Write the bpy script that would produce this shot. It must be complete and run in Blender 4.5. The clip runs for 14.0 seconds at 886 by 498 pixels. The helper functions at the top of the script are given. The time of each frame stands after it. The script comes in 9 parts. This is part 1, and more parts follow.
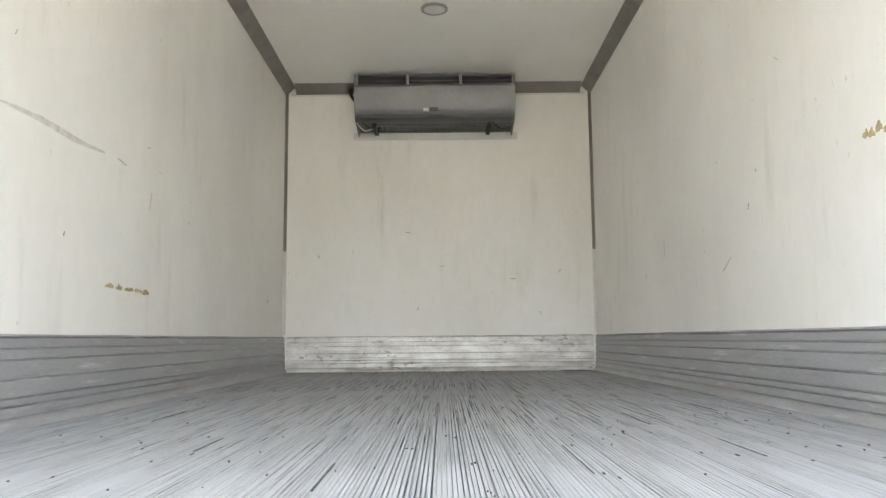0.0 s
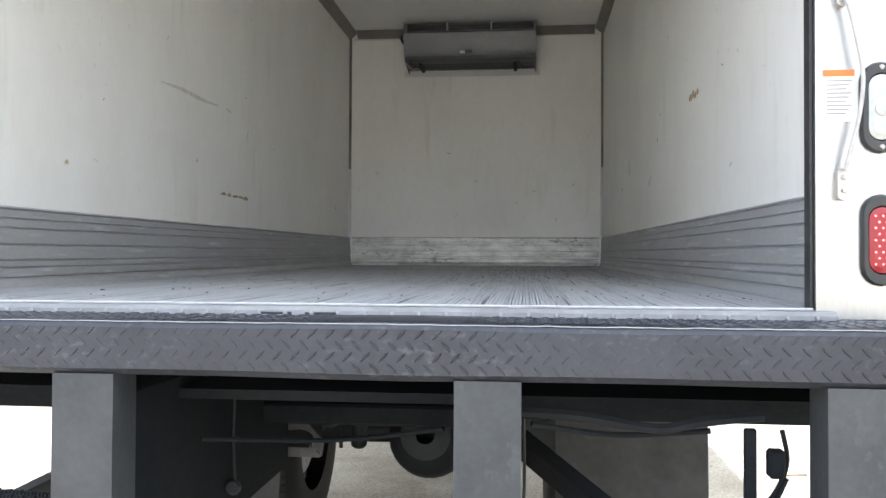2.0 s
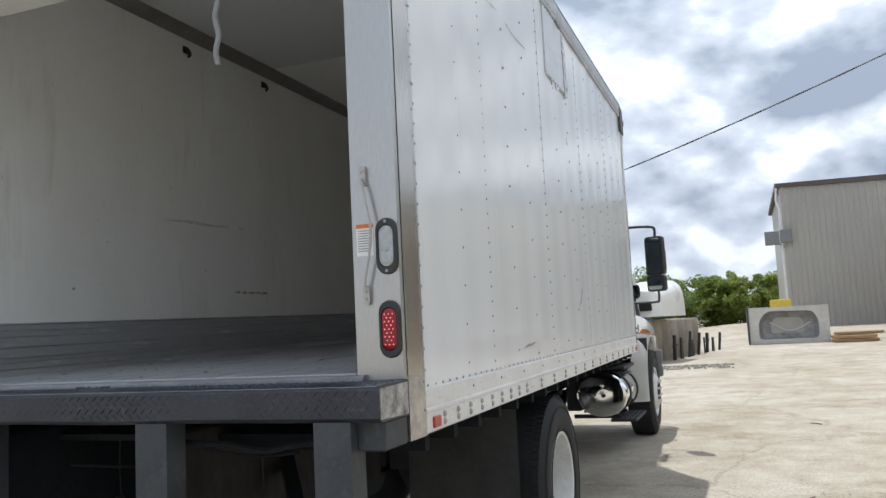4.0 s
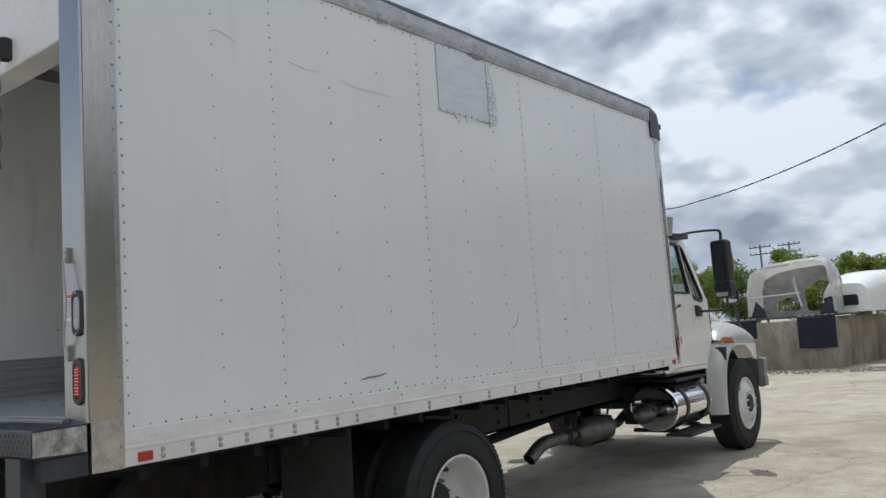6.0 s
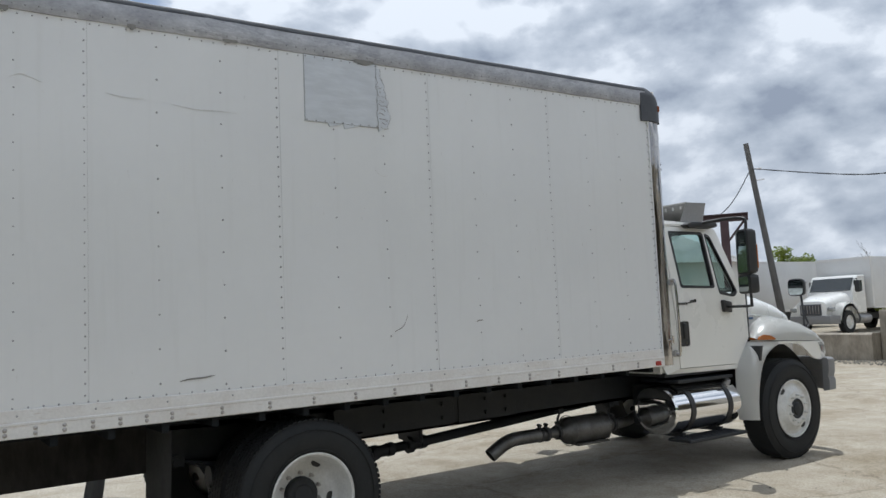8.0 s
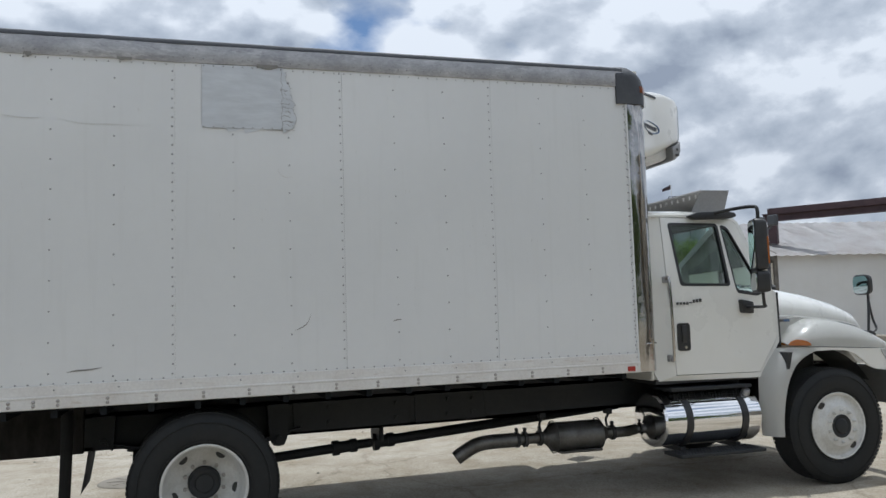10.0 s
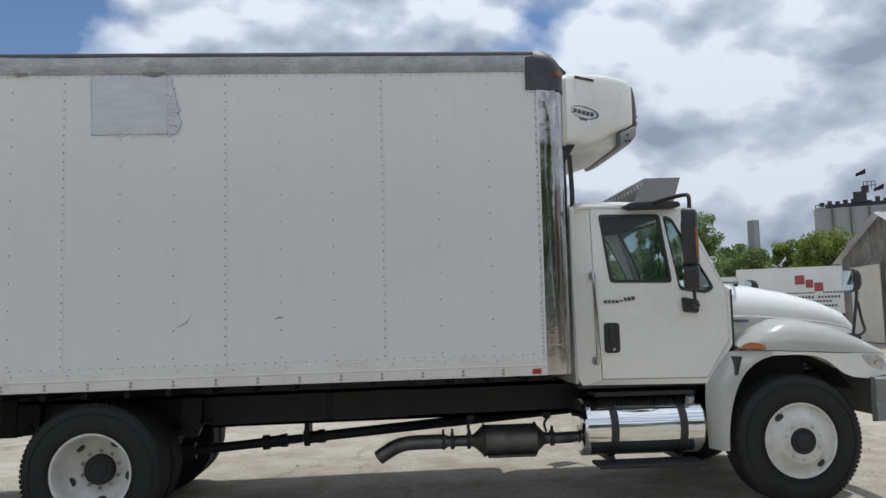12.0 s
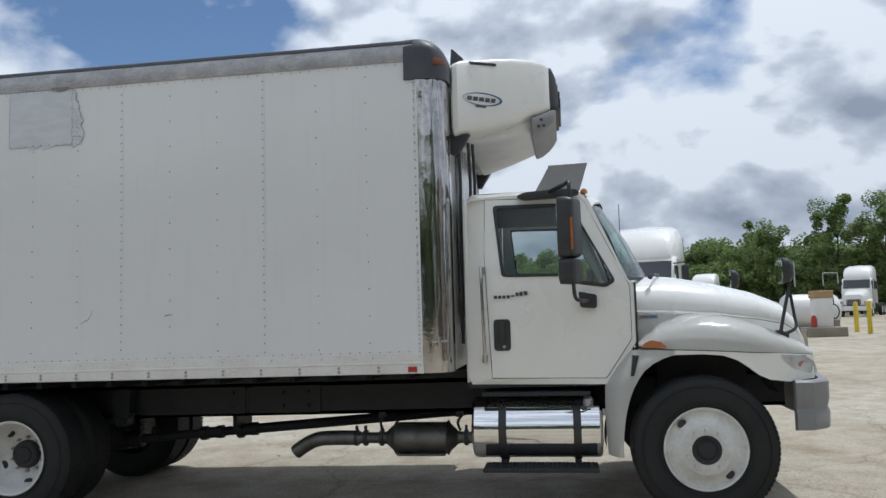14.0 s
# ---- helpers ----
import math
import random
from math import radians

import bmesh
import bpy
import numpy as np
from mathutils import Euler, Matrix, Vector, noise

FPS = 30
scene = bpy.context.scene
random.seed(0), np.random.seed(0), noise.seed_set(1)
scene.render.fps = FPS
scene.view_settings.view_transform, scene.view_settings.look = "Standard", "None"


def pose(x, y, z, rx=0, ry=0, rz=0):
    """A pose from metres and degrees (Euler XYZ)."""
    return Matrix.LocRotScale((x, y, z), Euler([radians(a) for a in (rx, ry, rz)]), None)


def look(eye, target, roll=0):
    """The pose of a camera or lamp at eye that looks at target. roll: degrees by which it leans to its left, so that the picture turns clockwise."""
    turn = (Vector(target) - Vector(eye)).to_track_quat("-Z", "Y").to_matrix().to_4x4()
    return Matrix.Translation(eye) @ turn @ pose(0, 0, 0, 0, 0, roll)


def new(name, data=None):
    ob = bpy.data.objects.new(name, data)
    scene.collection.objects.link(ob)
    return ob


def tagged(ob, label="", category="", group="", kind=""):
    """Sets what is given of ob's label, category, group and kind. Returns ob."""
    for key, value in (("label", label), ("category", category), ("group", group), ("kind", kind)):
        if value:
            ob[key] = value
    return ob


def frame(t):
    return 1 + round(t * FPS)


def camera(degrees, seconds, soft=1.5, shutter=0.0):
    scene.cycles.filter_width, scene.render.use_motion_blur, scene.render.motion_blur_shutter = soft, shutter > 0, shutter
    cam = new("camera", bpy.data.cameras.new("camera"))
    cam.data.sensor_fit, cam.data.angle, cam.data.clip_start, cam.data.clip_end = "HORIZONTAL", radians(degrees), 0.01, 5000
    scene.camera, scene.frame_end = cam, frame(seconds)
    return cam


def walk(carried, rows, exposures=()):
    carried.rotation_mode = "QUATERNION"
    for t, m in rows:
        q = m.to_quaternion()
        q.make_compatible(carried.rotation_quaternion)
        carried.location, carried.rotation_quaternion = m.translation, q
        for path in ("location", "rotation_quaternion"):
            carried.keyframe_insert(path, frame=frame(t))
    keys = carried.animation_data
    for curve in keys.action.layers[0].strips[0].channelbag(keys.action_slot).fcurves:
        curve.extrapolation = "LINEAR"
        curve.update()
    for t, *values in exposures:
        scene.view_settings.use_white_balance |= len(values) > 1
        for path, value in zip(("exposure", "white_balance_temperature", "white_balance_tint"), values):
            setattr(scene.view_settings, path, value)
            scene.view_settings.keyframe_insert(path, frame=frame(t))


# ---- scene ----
cam = camera(57.7, 14.0)
PATH = [
    (0, (0.022, -0.182, 1.531), (0.024, 1.802, 1.78), -0.5),
    (0.5, (0.009, -0.478, 1.491), (0.018, 1.508, 1.728), -0.5),
    (1, (0.12, -0.795, 1.447), (0.057, 1.19, 1.677), -0.5),
    (1.5, (0.322, -1.214, 1.41), (0.173, 0.775, 1.559), -0.2),
    (2, (0.507, -1.649, 1.382), (0.302, 0.34, 1.419), 0.3),
    (2.5, (0.833, -2.016, 1.351), (0.501, -0.044, 1.343), 0.3),
    (3, (1.264, -2.156, 1.365), (0.736, -0.227, 1.403), -0.9),
    (3.5, (1.807, -2.305, 1.389), (1.212, -0.402, 1.541), -2.1),
    (3.7, (2.042, -2.367, 1.405), (1.418, -0.476, 1.583), -2.4),
    (5.8, (4.337, -1.649, 1.518), (3.124, -0.074, 1.736), -4.1),
    (6, (4.552, -1.52, 1.507), (3.314, 0.035, 1.729), -4.0),
    (6.5, (5.103, -1.165, 1.528), (3.795, 0.333, 1.74), -3.4),
    (7, (5.568, -0.72, 1.588), (4.186, 0.71, 1.802), -3.4),
    (7.5, (6.037, -0.235, 1.621), (4.499, 1.029, 1.802), -2.7),
    (8, (6.357, 0.309, 1.63), (4.707, 1.427, 1.8), -2.5),
    (8.5, (6.723, 0.846, 1.624), (5.022, 1.884, 1.789), -2.4),
    (8.7, (6.85, 1.056, 1.659), (5.127, 2.059, 1.824), -2.4),
    (10.8, (7.439, 3.499, 1.556), (5.478, 3.848, 1.737), -2.3),
    (11, (7.472, 3.717, 1.566), (5.505, 4.026, 1.749), -2.6),
    (11.5, (7.528, 4.263, 1.542), (5.547, 4.472, 1.724), -1.9),
    (12, (7.591, 4.859, 1.557), (5.604, 5.008, 1.73), -1.4),
    (12.5, (7.626, 5.421, 1.604), (5.635, 5.538, 1.758), -0.5),
    (13, (7.531, 5.963, 1.643), (5.536, 5.951, 1.779), -0.7),
    (13.5, (7.498, 6.545, 1.653), (5.507, 6.41, 1.782), -2.0),
    (14, (7.39, 7.209, 1.551), (5.418, 6.916, 1.71), -1.6),
]
EXPOSURE = [(0, 3.12, 6200, 10), (1.0, 2.7, 6200, 10), (1.5, 2.25, 6050, 10), (2.0, 1.95, 5900, 10), (2.5, 1.5, 5800, 10), (3.0, 0.95, 5750, 10), (3.5, 0.45, 5800, 10), (5.8, -0.36, 5750, 9), (8.7, -0.38, 5750, 9), (11.0, -0.45, 5700, 9), (14.0, -0.45, 5700, 9)]
walk(cam, [(t, look(eye, target, roll)) for t, eye, target, roll in PATH], EXPOSURE)

# ---- world, sun ----
scene.cycles.max_bounces, scene.cycles.diffuse_bounces = 12, 8
SUN_FROM = Vector((-0.175, 0.255, 1.0)).normalized()
SUN_ELEV = math.asin(SUN_FROM.z)
SUN_AZ = math.atan2(SUN_FROM.x, SUN_FROM.y)

world = bpy.data.worlds.new("sky")
scene.world = world
world.use_nodes = True


def build_sky(tree):
    n, l = tree.nodes, tree.links
    n.clear()
    out = n.new("ShaderNodeOutputWorld")
    bg = n.new("ShaderNodeBackground")
    bg.inputs["Strength"].default_value = 1.0
    sky = n.new("ShaderNodeTexSky")
    sky.sky_type = "NISHITA"
    sky.sun_disc = False
    sky.sun_elevation = SUN_ELEV
    sky.sun_rotation = SUN_AZ
    sky.air_density, sky.dust_density, sky.ozone_density = 1.0, 0.5, 2.0
    dim = n.new("ShaderNodeVectorMath")
    dim.operation = "SCALE"
    dim.inputs["Scale"].default_value = 0.115
    l.new(sky.outputs["Color"], dim.inputs[0])
    # puffed clouds: bodies a little flatter than wide, lit from above
    co = n.new("ShaderNodeTexCoord")

    def layer(lift):
        mp = n.new("ShaderNodeMapping")
        mp.inputs["Location"].default_value = (3.1, 7.7, 0.4 + lift)
        mp.inputs["Scale"].default_value = (1.0, 1.0, 1.6)
        l.new(co.outputs["Generated"], mp.inputs["Vector"])
        return mp.outputs[0]

    def noise_at(scale, detail, rough, dist, src):
        t = n.new("ShaderNodeTexNoise")
        t.inputs["Scale"].default_value = scale
        t.inputs["Detail"].default_value = detail
        t.inputs["Roughness"].default_value = rough
        t.inputs["Distortion"].default_value = dist
        l.new(src, t.inputs["Vector"])
        return t

    def ramp(src, stops):
        r = n.new("ShaderNodeValToRGB")
        while len(r.color_ramp.elements) < len(stops):
            r.color_ramp.elements.new(0.5)
        for e, (pos, c) in zip(r.color_ramp.elements, stops):
            e.position, e.color = pos, (*c, 1)
        l.new(src, r.inputs[0])
        return r

    def calc(op, x, y, z=None):
        t = n.new("ShaderNodeMath")
        t.operation = op
        for k, v in enumerate((x, y, z)):
            if v is None:
                continue
            if isinstance(v, float):
                t.inputs[k].default_value = v
            else:
                l.new(v, t.inputs[k])
        return t.outputs[0]

    def density(lift):
        src = layer(lift)
        body = noise_at(2.1, 12, 0.57, 0.12, src)
        puff = n.new("ShaderNodeTexVoronoi")
        puff.inputs["Scale"].default_value = 5.5
        puff.feature = "SMOOTH_F1"
        puff.inputs["Detail"].default_value = 3.0
        puff.inputs["Roughness"].default_value = 0.55
        l.new(src, puff.inputs["Vector"])
        return calc("MULTIPLY_ADD", puff.outputs["Distance"], -0.26, body.outputs["Fac"])

    here, above = density(0.0), density(0.055)
    broad = noise_at(1.0, 3, 0.5, 0.0, layer(2.0)).outputs["Fac"]
    # the sky opens towards one side
    gap = n.new("ShaderNodeVectorMath")
    gap.operation = "DOT_PRODUCT"
    gap.inputs[1].default_value = Vector((-0.80, -0.40, 0.44)).normalized()
    l.new(co.outputs["Generated"], gap.inputs[0])
    opening = n.new("ShaderNodeMapRange")
    opening.inputs["From Min"].default_value, opening.inputs["From Max"].default_value = 0.935, 1.0
    opening.inputs["To Max"].default_value = -0.30
    l.new(gap.outputs["Value"], opening.inputs["Value"])
    amount = calc("ADD", calc("MULTIPLY_ADD", broad, 0.30, here), opening.outputs[0])
    mask = ramp(amount, [(0.175, (0, 0, 0)), (0.29, (1, 1, 1))])
    lit = calc("MULTIPLY_ADD", calc("SUBTRACT", here, above), 4.4, calc("MULTIPLY_ADD", amount, -1.3, 1.10))
    shade = ramp(lit, [(0.10, (0.46, 0.50, 0.57)), (0.30, (0.64, 0.68, 0.73)), (0.54, (0.85, 0.875, 0.905)), (0.74, (1.18, 1.18, 1.17))])
    mix = n.new("ShaderNodeMix")
    mix.data_type = "RGBA"
    l.new(mask.outputs["Color"], mix.inputs["Factor"])
    l.new(dim.outputs[0], mix.inputs["A"])
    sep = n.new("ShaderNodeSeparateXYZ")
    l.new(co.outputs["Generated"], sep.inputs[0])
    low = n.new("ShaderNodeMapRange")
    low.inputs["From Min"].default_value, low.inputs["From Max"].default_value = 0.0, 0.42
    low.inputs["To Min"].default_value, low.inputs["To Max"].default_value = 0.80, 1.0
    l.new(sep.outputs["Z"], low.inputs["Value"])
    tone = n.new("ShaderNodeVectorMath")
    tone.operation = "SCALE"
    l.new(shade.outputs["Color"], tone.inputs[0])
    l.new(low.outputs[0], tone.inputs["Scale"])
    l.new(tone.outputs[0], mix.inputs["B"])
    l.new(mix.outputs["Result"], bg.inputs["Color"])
    l.new(bg.outputs[0], out.inputs["Surface"])


build_sky(world.node_tree)
sun = new("sun", bpy.data.lights.new("sun", "SUN"))
sun.data.energy, sun.data.angle, sun.data.color = 3.7, radians(0.6), (1.0, 0.95, 0.86)
sun.matrix_world = look(SUN_FROM * 60, (0, 0, 0))

# ---- materials ----
def mat(name, col, rough=0.5, metal=0.0, dark=None, scale=3.0, amount=0.35, fine=60.0, bump=0.05, stretch=(1, 1, 1), coat=0.0, spec=0.5, each=0.0, rvar=0.12, grit=0.5):
    """A surface with stains at one scale and grain at another."""
    m = bpy.data.materials.new(name)
    m.use_nodes = True
    n, l = m.node_tree.nodes, m.node_tree.links
    b = n["Principled BSDF"]
    co = n.new("ShaderNodeTexCoord")
    mp = n.new("ShaderNodeMapping")
    mp.inputs["Scale"].default_value = stretch
    l.new(co.outputs["Object"], mp.inputs["Vector"])
    big = n.new("ShaderNodeTexNoise")
    big.inputs["Scale"].default_value, big.inputs["Detail"].default_value, big.inputs["Roughness"].default_value = scale, 7, 0.62
    small = n.new("ShaderNodeTexNoise")
    small.inputs["Scale"].default_value, small.inputs["Detail"].default_value = fine, 4
    l.new(mp.outputs[0], big.inputs["Vector"])
    l.new(mp.outputs[0], small.inputs["Vector"])
    ramp = n.new("ShaderNodeValToRGB")
    ramp.color_ramp.elements[0].position, ramp.color_ramp.elements[1].position = 0.38, 0.68
    dark = dark or tuple(c * 0.6 for c in col)
    mid = tuple(c * (1 - amount) + d * amount for c, d in zip(col, dark))
    ramp.color_ramp.elements[0].color, ramp.color_ramp.elements[1].color = (*col, 1), (*mid, 1)
    l.new(big.outputs["Fac"], ramp.inputs[0])
    grain = n.new("ShaderNodeMix")
    grain.data_type, grain.blend_type = "RGBA", "MULTIPLY"
    grain.inputs["Factor"].default_value = grit
    gr = n.new("ShaderNodeMapRange")
    gr.inputs["From Min"].default_value, gr.inputs["From Max"].default_value = 0.3, 0.7
    gr.inputs["To Min"].default_value, gr.inputs["To Max"].default_value = 1 - amount * 0.5, 1.0
    l.new(small.outputs["Fac"], gr.inputs["Value"])
    l.new(ramp.outputs["Color"], grain.inputs["A"])
    l.new(gr.outputs[0], grain.inputs["B"])
    colour = grain.outputs["Result"]
    if each:
        info = n.new("ShaderNodeObjectInfo")
        v = n.new("ShaderNodeMapRange")
        v.inputs["To Min"].default_value, v.inputs["To Max"].default_value = 1 - each, 1 + each
        l.new(info.outputs["Random"], v.inputs["Value"])
        mul = n.new("ShaderNodeMix")
        mul.data_type, mul.blend_type = "RGBA", "MULTIPLY"
        mul.inputs["Factor"].default_value = 1.0
        l.new(colour, mul.inputs["A"])
        l.new(v.outputs[0], mul.inputs["B"])
        colour = mul.outputs["Result"]
    l.new(colour, b.inputs["Base Color"])
    rr = n.new("ShaderNodeMapRange")
    rr.inputs["To Min"].default_value, rr.inputs["To Max"].default_value = max(0.02, rough - rvar), min(1, rough + rvar)
    l.new(big.outputs["Fac"], rr.inputs["Value"])
    l.new(rr.outputs[0], b.inputs["Roughness"])
    b.inputs["Metallic"].default_value = metal
    b.inputs["Coat Weight"].default_value = coat
    b.inputs["Coat Roughness"].default_value = 0.06
    b.inputs["Specular IOR Level"].default_value = spec
    if bump:
        bp = n.new("ShaderNodeBump")
        bp.inputs["Strength"].default_value, bp.inputs["Distance"].default_value = bump, 0.02
        l.new(small.outputs["Fac"], bp.inputs["Height"])
        l.new(bp.outputs[0], b.inputs["Normal"])
    return m


def glow(name, col, strength, base=(0.3, 0.02, 0.02)):
    m = mat(name, base, 0.25, bump=0.0)
    b = m.node_tree.nodes["Principled BSDF"]
    b.inputs["Emission Color"].default_value = (*col, 1)
    b.inputs["Emission Strength"].default_value = strength
    return m


def glass(name, tint, rough=0.0, mirror=0.25):
    """A thin pane: clear with a tint, glossy by angle."""
    m = bpy.data.materials.new(name)
    m.use_nodes = True
    n, l = m.node_tree.nodes, m.node_tree.links
    n.clear()
    out = n.new("ShaderNodeOutputMaterial")
    mix = n.new("ShaderNodeMixShader")
    tr = n.new("ShaderNodeBsdfTransparent")
    tr.inputs[0].default_value = (*tint, 1)
    gl = n.new("ShaderNodeBsdfGlossy")
    gl.inputs["Roughness"].default_value = rough
    fr = n.new("ShaderNodeLayerWeight")
    fr.inputs[0].default_value = 0.5
    pw = n.new("ShaderNodeMath")
    pw.operation = "POWER"
    pw.inputs[1].default_value = 4.0
    ad = n.new("ShaderNodeMath")
    ad.operation = "MULTIPLY_ADD"
    ad.inputs[1].default_value, ad.inputs[2].default_value = 0.8, 0.025
    l.new(fr.outputs["Facing"], pw.inputs[0])
    l.new(pw.outputs[0], ad.inputs[0])
    l.new(ad.outputs[0], mix.inputs[0])
    l.new(tr.outputs[0], mix.inputs[1])
    l.new(gl.outputs[0], mix.inputs[2])
    l.new(mix.outputs[0], out.inputs[0])
    return m


def add_marks(m, stretch, lo, hi, col, fac=1.0, patch=None):
    """Scratches, grime, wear or painted groove shade in the surface: thresholded stretched noise, kept to patches."""
    n, l = m.node_tree.nodes, m.node_tree.links
    b = n["Principled BSDF"]
    co = n.new("ShaderNodeTexCoord")

    def field(st, a, z, top):
        mp = n.new("ShaderNodeMapping")
        mp.inputs["Scale"].default_value = st
        mp.inputs["Location"].default_value = (1.7, 0.3, 2.9)
        l.new(co.outputs["Object"], mp.inputs["Vector"])
        t = n.new("ShaderNodeTexNoise")
        t.inputs["Scale"].default_value, t.inputs["Detail"].default_value, t.inputs["Roughness"].default_value = 1.0, 5, 0.6
        l.new(mp.outputs[0], t.inputs["Vector"])
        r = n.new("ShaderNodeMapRange")
        r.inputs["From Min"].default_value, r.inputs["From Max"].default_value, r.inputs["To Max"].default_value = a, z, top
        l.new(t.outputs["Fac"], r.inputs["Value"])
        return r.outputs[0]
    f = field(stretch, lo, hi, fac)
    if patch:
        g = n.new("ShaderNodeMath")
        g.operation = "MULTIPLY"
        l.new(f, g.inputs[0])
        l.new(field(patch[0], patch[1], patch[2], 1.0), g.inputs[1])
        f = g.outputs[0]
    x = n.new("ShaderNodeMix")
    x.data_type = "RGBA"
    l.new(f, x.inputs["Factor"])
    l.new(b.inputs["Base Color"].links[0].from_socket, x.inputs["A"])
    x.inputs["B"].default_value = (*col, 1)
    l.new(x.outputs["Result"], b.inputs["Base Color"])
    return m


PAINT = mat("cab_white_paint", (0.79, 0.785, 0.75), 0.28, dark=(0.66, 0.65, 0.60), scale=1.3, amount=0.3, bump=0.0, coat=0.6, rvar=0.05, grit=0.0)
PANEL = mat("panel_white", (0.70, 0.71, 0.715), 0.19, dark=(0.60, 0.61, 0.62), scale=0.9, amount=0.30, fine=14, bump=0.0, coat=0.25, rvar=0.06, grit=0.08)
LINER = mat("liner_white", (0.91, 0.905, 0.875), 0.40, dark=(0.74, 0.72, 0.66), scale=1.1, amount=0.42, fine=22, bump=0.012, stretch=(1, 1, 0.55), grit=0.12)
CEIL = mat("ceiling_white", (0.91, 0.905, 0.875), 0.5, dark=(0.70, 0.68, 0.62), scale=0.9, amount=0.30, fine=30, bump=0.01, grit=0.1)
ALU = mat("dull_aluminium", (0.46, 0.46, 0.47), 0.42, 0.7, dark=(0.30, 0.30, 0.30), scale=5, amount=0.5, fine=90, bump=0.05)
ALUFLOOR = mat("floor_aluminium", (0.48, 0.50, 0.53), 0.58, 0.15, dark=(0.37, 0.37, 0.375), scale=2.2, amount=0.5, fine=160, bump=0.08, stretch=(9, 0.6, 1))
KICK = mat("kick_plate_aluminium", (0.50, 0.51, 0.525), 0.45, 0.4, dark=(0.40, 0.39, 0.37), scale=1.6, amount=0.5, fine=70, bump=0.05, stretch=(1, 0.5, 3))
RAIL = mat("painted_rail", (0.74, 0.73, 0.71), 0.4, dark=(0.55, 0.50, 0.46), scale=4, amount=0.4, fine=60, bump=0.02)
TOPRAIL = mat("grey_top_rail", (0.36, 0.36, 0.38), 0.45, 0.5, dark=(0.65, 0.65, 0.66), scale=9, amount=0.6, fine=70, bump=0.06, stretch=(1, 0.6, 1))
STEEL = mat("stainless", (0.47, 0.465, 0.455), 0.28, 1.0, dark=(0.45, 0.43, 0.40), scale=4, amount=0.35, fine=120, bump=0.02, stretch=(1, 1, 0.2))
WORN = mat("worn_stainless", (0.62, 0.60, 0.58), 0.35, 0.9, dark=(0.30, 0.28, 0.27), scale=14, amount=0.7, fine=90, bump=0.05)
CHROME = mat("chrome", (0.42, 0.40, 0.38), 0.09, 1.0, dark=(0.75, 0.75, 0.76), scale=5, amount=0.3, fine=5, bump=0.16, rvar=0.03)
TANKCHROME = mat("polished_tank", (0.88, 0.88, 0.89), 0.06, 1.0, dark=(0.78, 0.78, 0.78), scale=4, amount=0.3, bump=0.0, rvar=0.03)
RIVET = mat("rivet_metal", (0.36, 0.36, 0.37), 0.5, 0.6, amount=0.3, bump=0)
BOLT = mat("bolt_metal", (0.45, 0.43, 0.41), 0.45, 0.7, amount=0.4, bump=0)
GREYCAP = mat("grey_plastic", (0.050, 0.054, 0.064), 0.5, dark=(0.09, 0.095, 0.105), scale=6, amount=0.5, fine=40, bump=0.03)
MIDGREY = mat("mid_grey_plastic", (0.23, 0.23, 0.232), 0.5, amount=0.3, scale=6, bump=0.02)
BLACK = mat("black_plastic", (0.020, 0.021, 0.023), 0.45, dark=(0.05, 0.05, 0.05), scale=6, amount=0.5, bump=0.02)
RUBBER = mat("tyre_rubber", (0.014, 0.0155, 0.0165), 0.7, spec=0.35, dark=(0.030, 0.030, 0.029), scale=5, amount=0.6, fine=50, bump=0.06)
FRAME = mat("chassis_black", (0.019, 0.022, 0.026), 0.6, spec=0.4, dark=(0.036, 0.036, 0.036), scale=4, amount=0.7, fine=40, bump=0.05)
LEG = mat("bumper_grey_paint", (0.034, 0.039, 0.046), 0.5, spec=0.35, dark=(0.07, 0.075, 0.08), scale=5, amount=0.6, fine=60, bump=0.04)
DIAMOND = mat("tread_plate", (0.043, 0.047, 0.060), 0.38, 0.4, dark=(0.028, 0.030, 0.038), scale=5, amount=0.7, fine=80, bump=0.08)
WHEEL = mat("wheel_white", (0.72, 0.72, 0.70), 0.4, dark=(0.45, 0.43, 0.38), scale=7, amount=0.5, bump=0.02)
MUFF = mat("muffler_steel", (0.24, 0.235, 0.225), 0.5, 0.8, dark=(0.10, 0.09, 0.08), scale=7, amount=0.6, fine=60, bump=0.05)
MOUTHBLACK = mat("mouth_black", (0.008, 0.008, 0.008), 0.95, amount=0.2, bump=0, spec=0.1)
GLASS = glass("window_glass", (0.90, 0.93, 0.92))
WINDSCREEN = glass("windscreen_glass", (0.50, 0.66, 0.62))
MIRROR = mat("mirror_glass", (0.42, 0.46, 0.46), 0.03, 1.0, amount=0.05, bump=0, rvar=0.01)
INTERIOR = mat("cab_interior_grey", (0.035, 0.035, 0.036), 0.7, amount=0.4, bump=0.03)
RED = glow("red_led_lens", (1.0, 0.02, 0.03), 0.02, (0.22, 0.010, 0.016))
LED = glow("red_led", (1.0, 0.22, 0.18), 1.3)
REDREF = mat("red_reflector", (0.42, 0.03, 0.02), 0.3, amount=0.4, bump=0.0)
CLEAR = mat("clear_lens", (0.40, 0.42, 0.42), 0.15, 0.3, dark=(0.35, 0.36, 0.35), scale=20, amount=0.6, bump=0.05)
AMBER = mat("amber_lens", (0.42, 0.13, 0.015), 0.25, amount=0.3, bump=0.0)
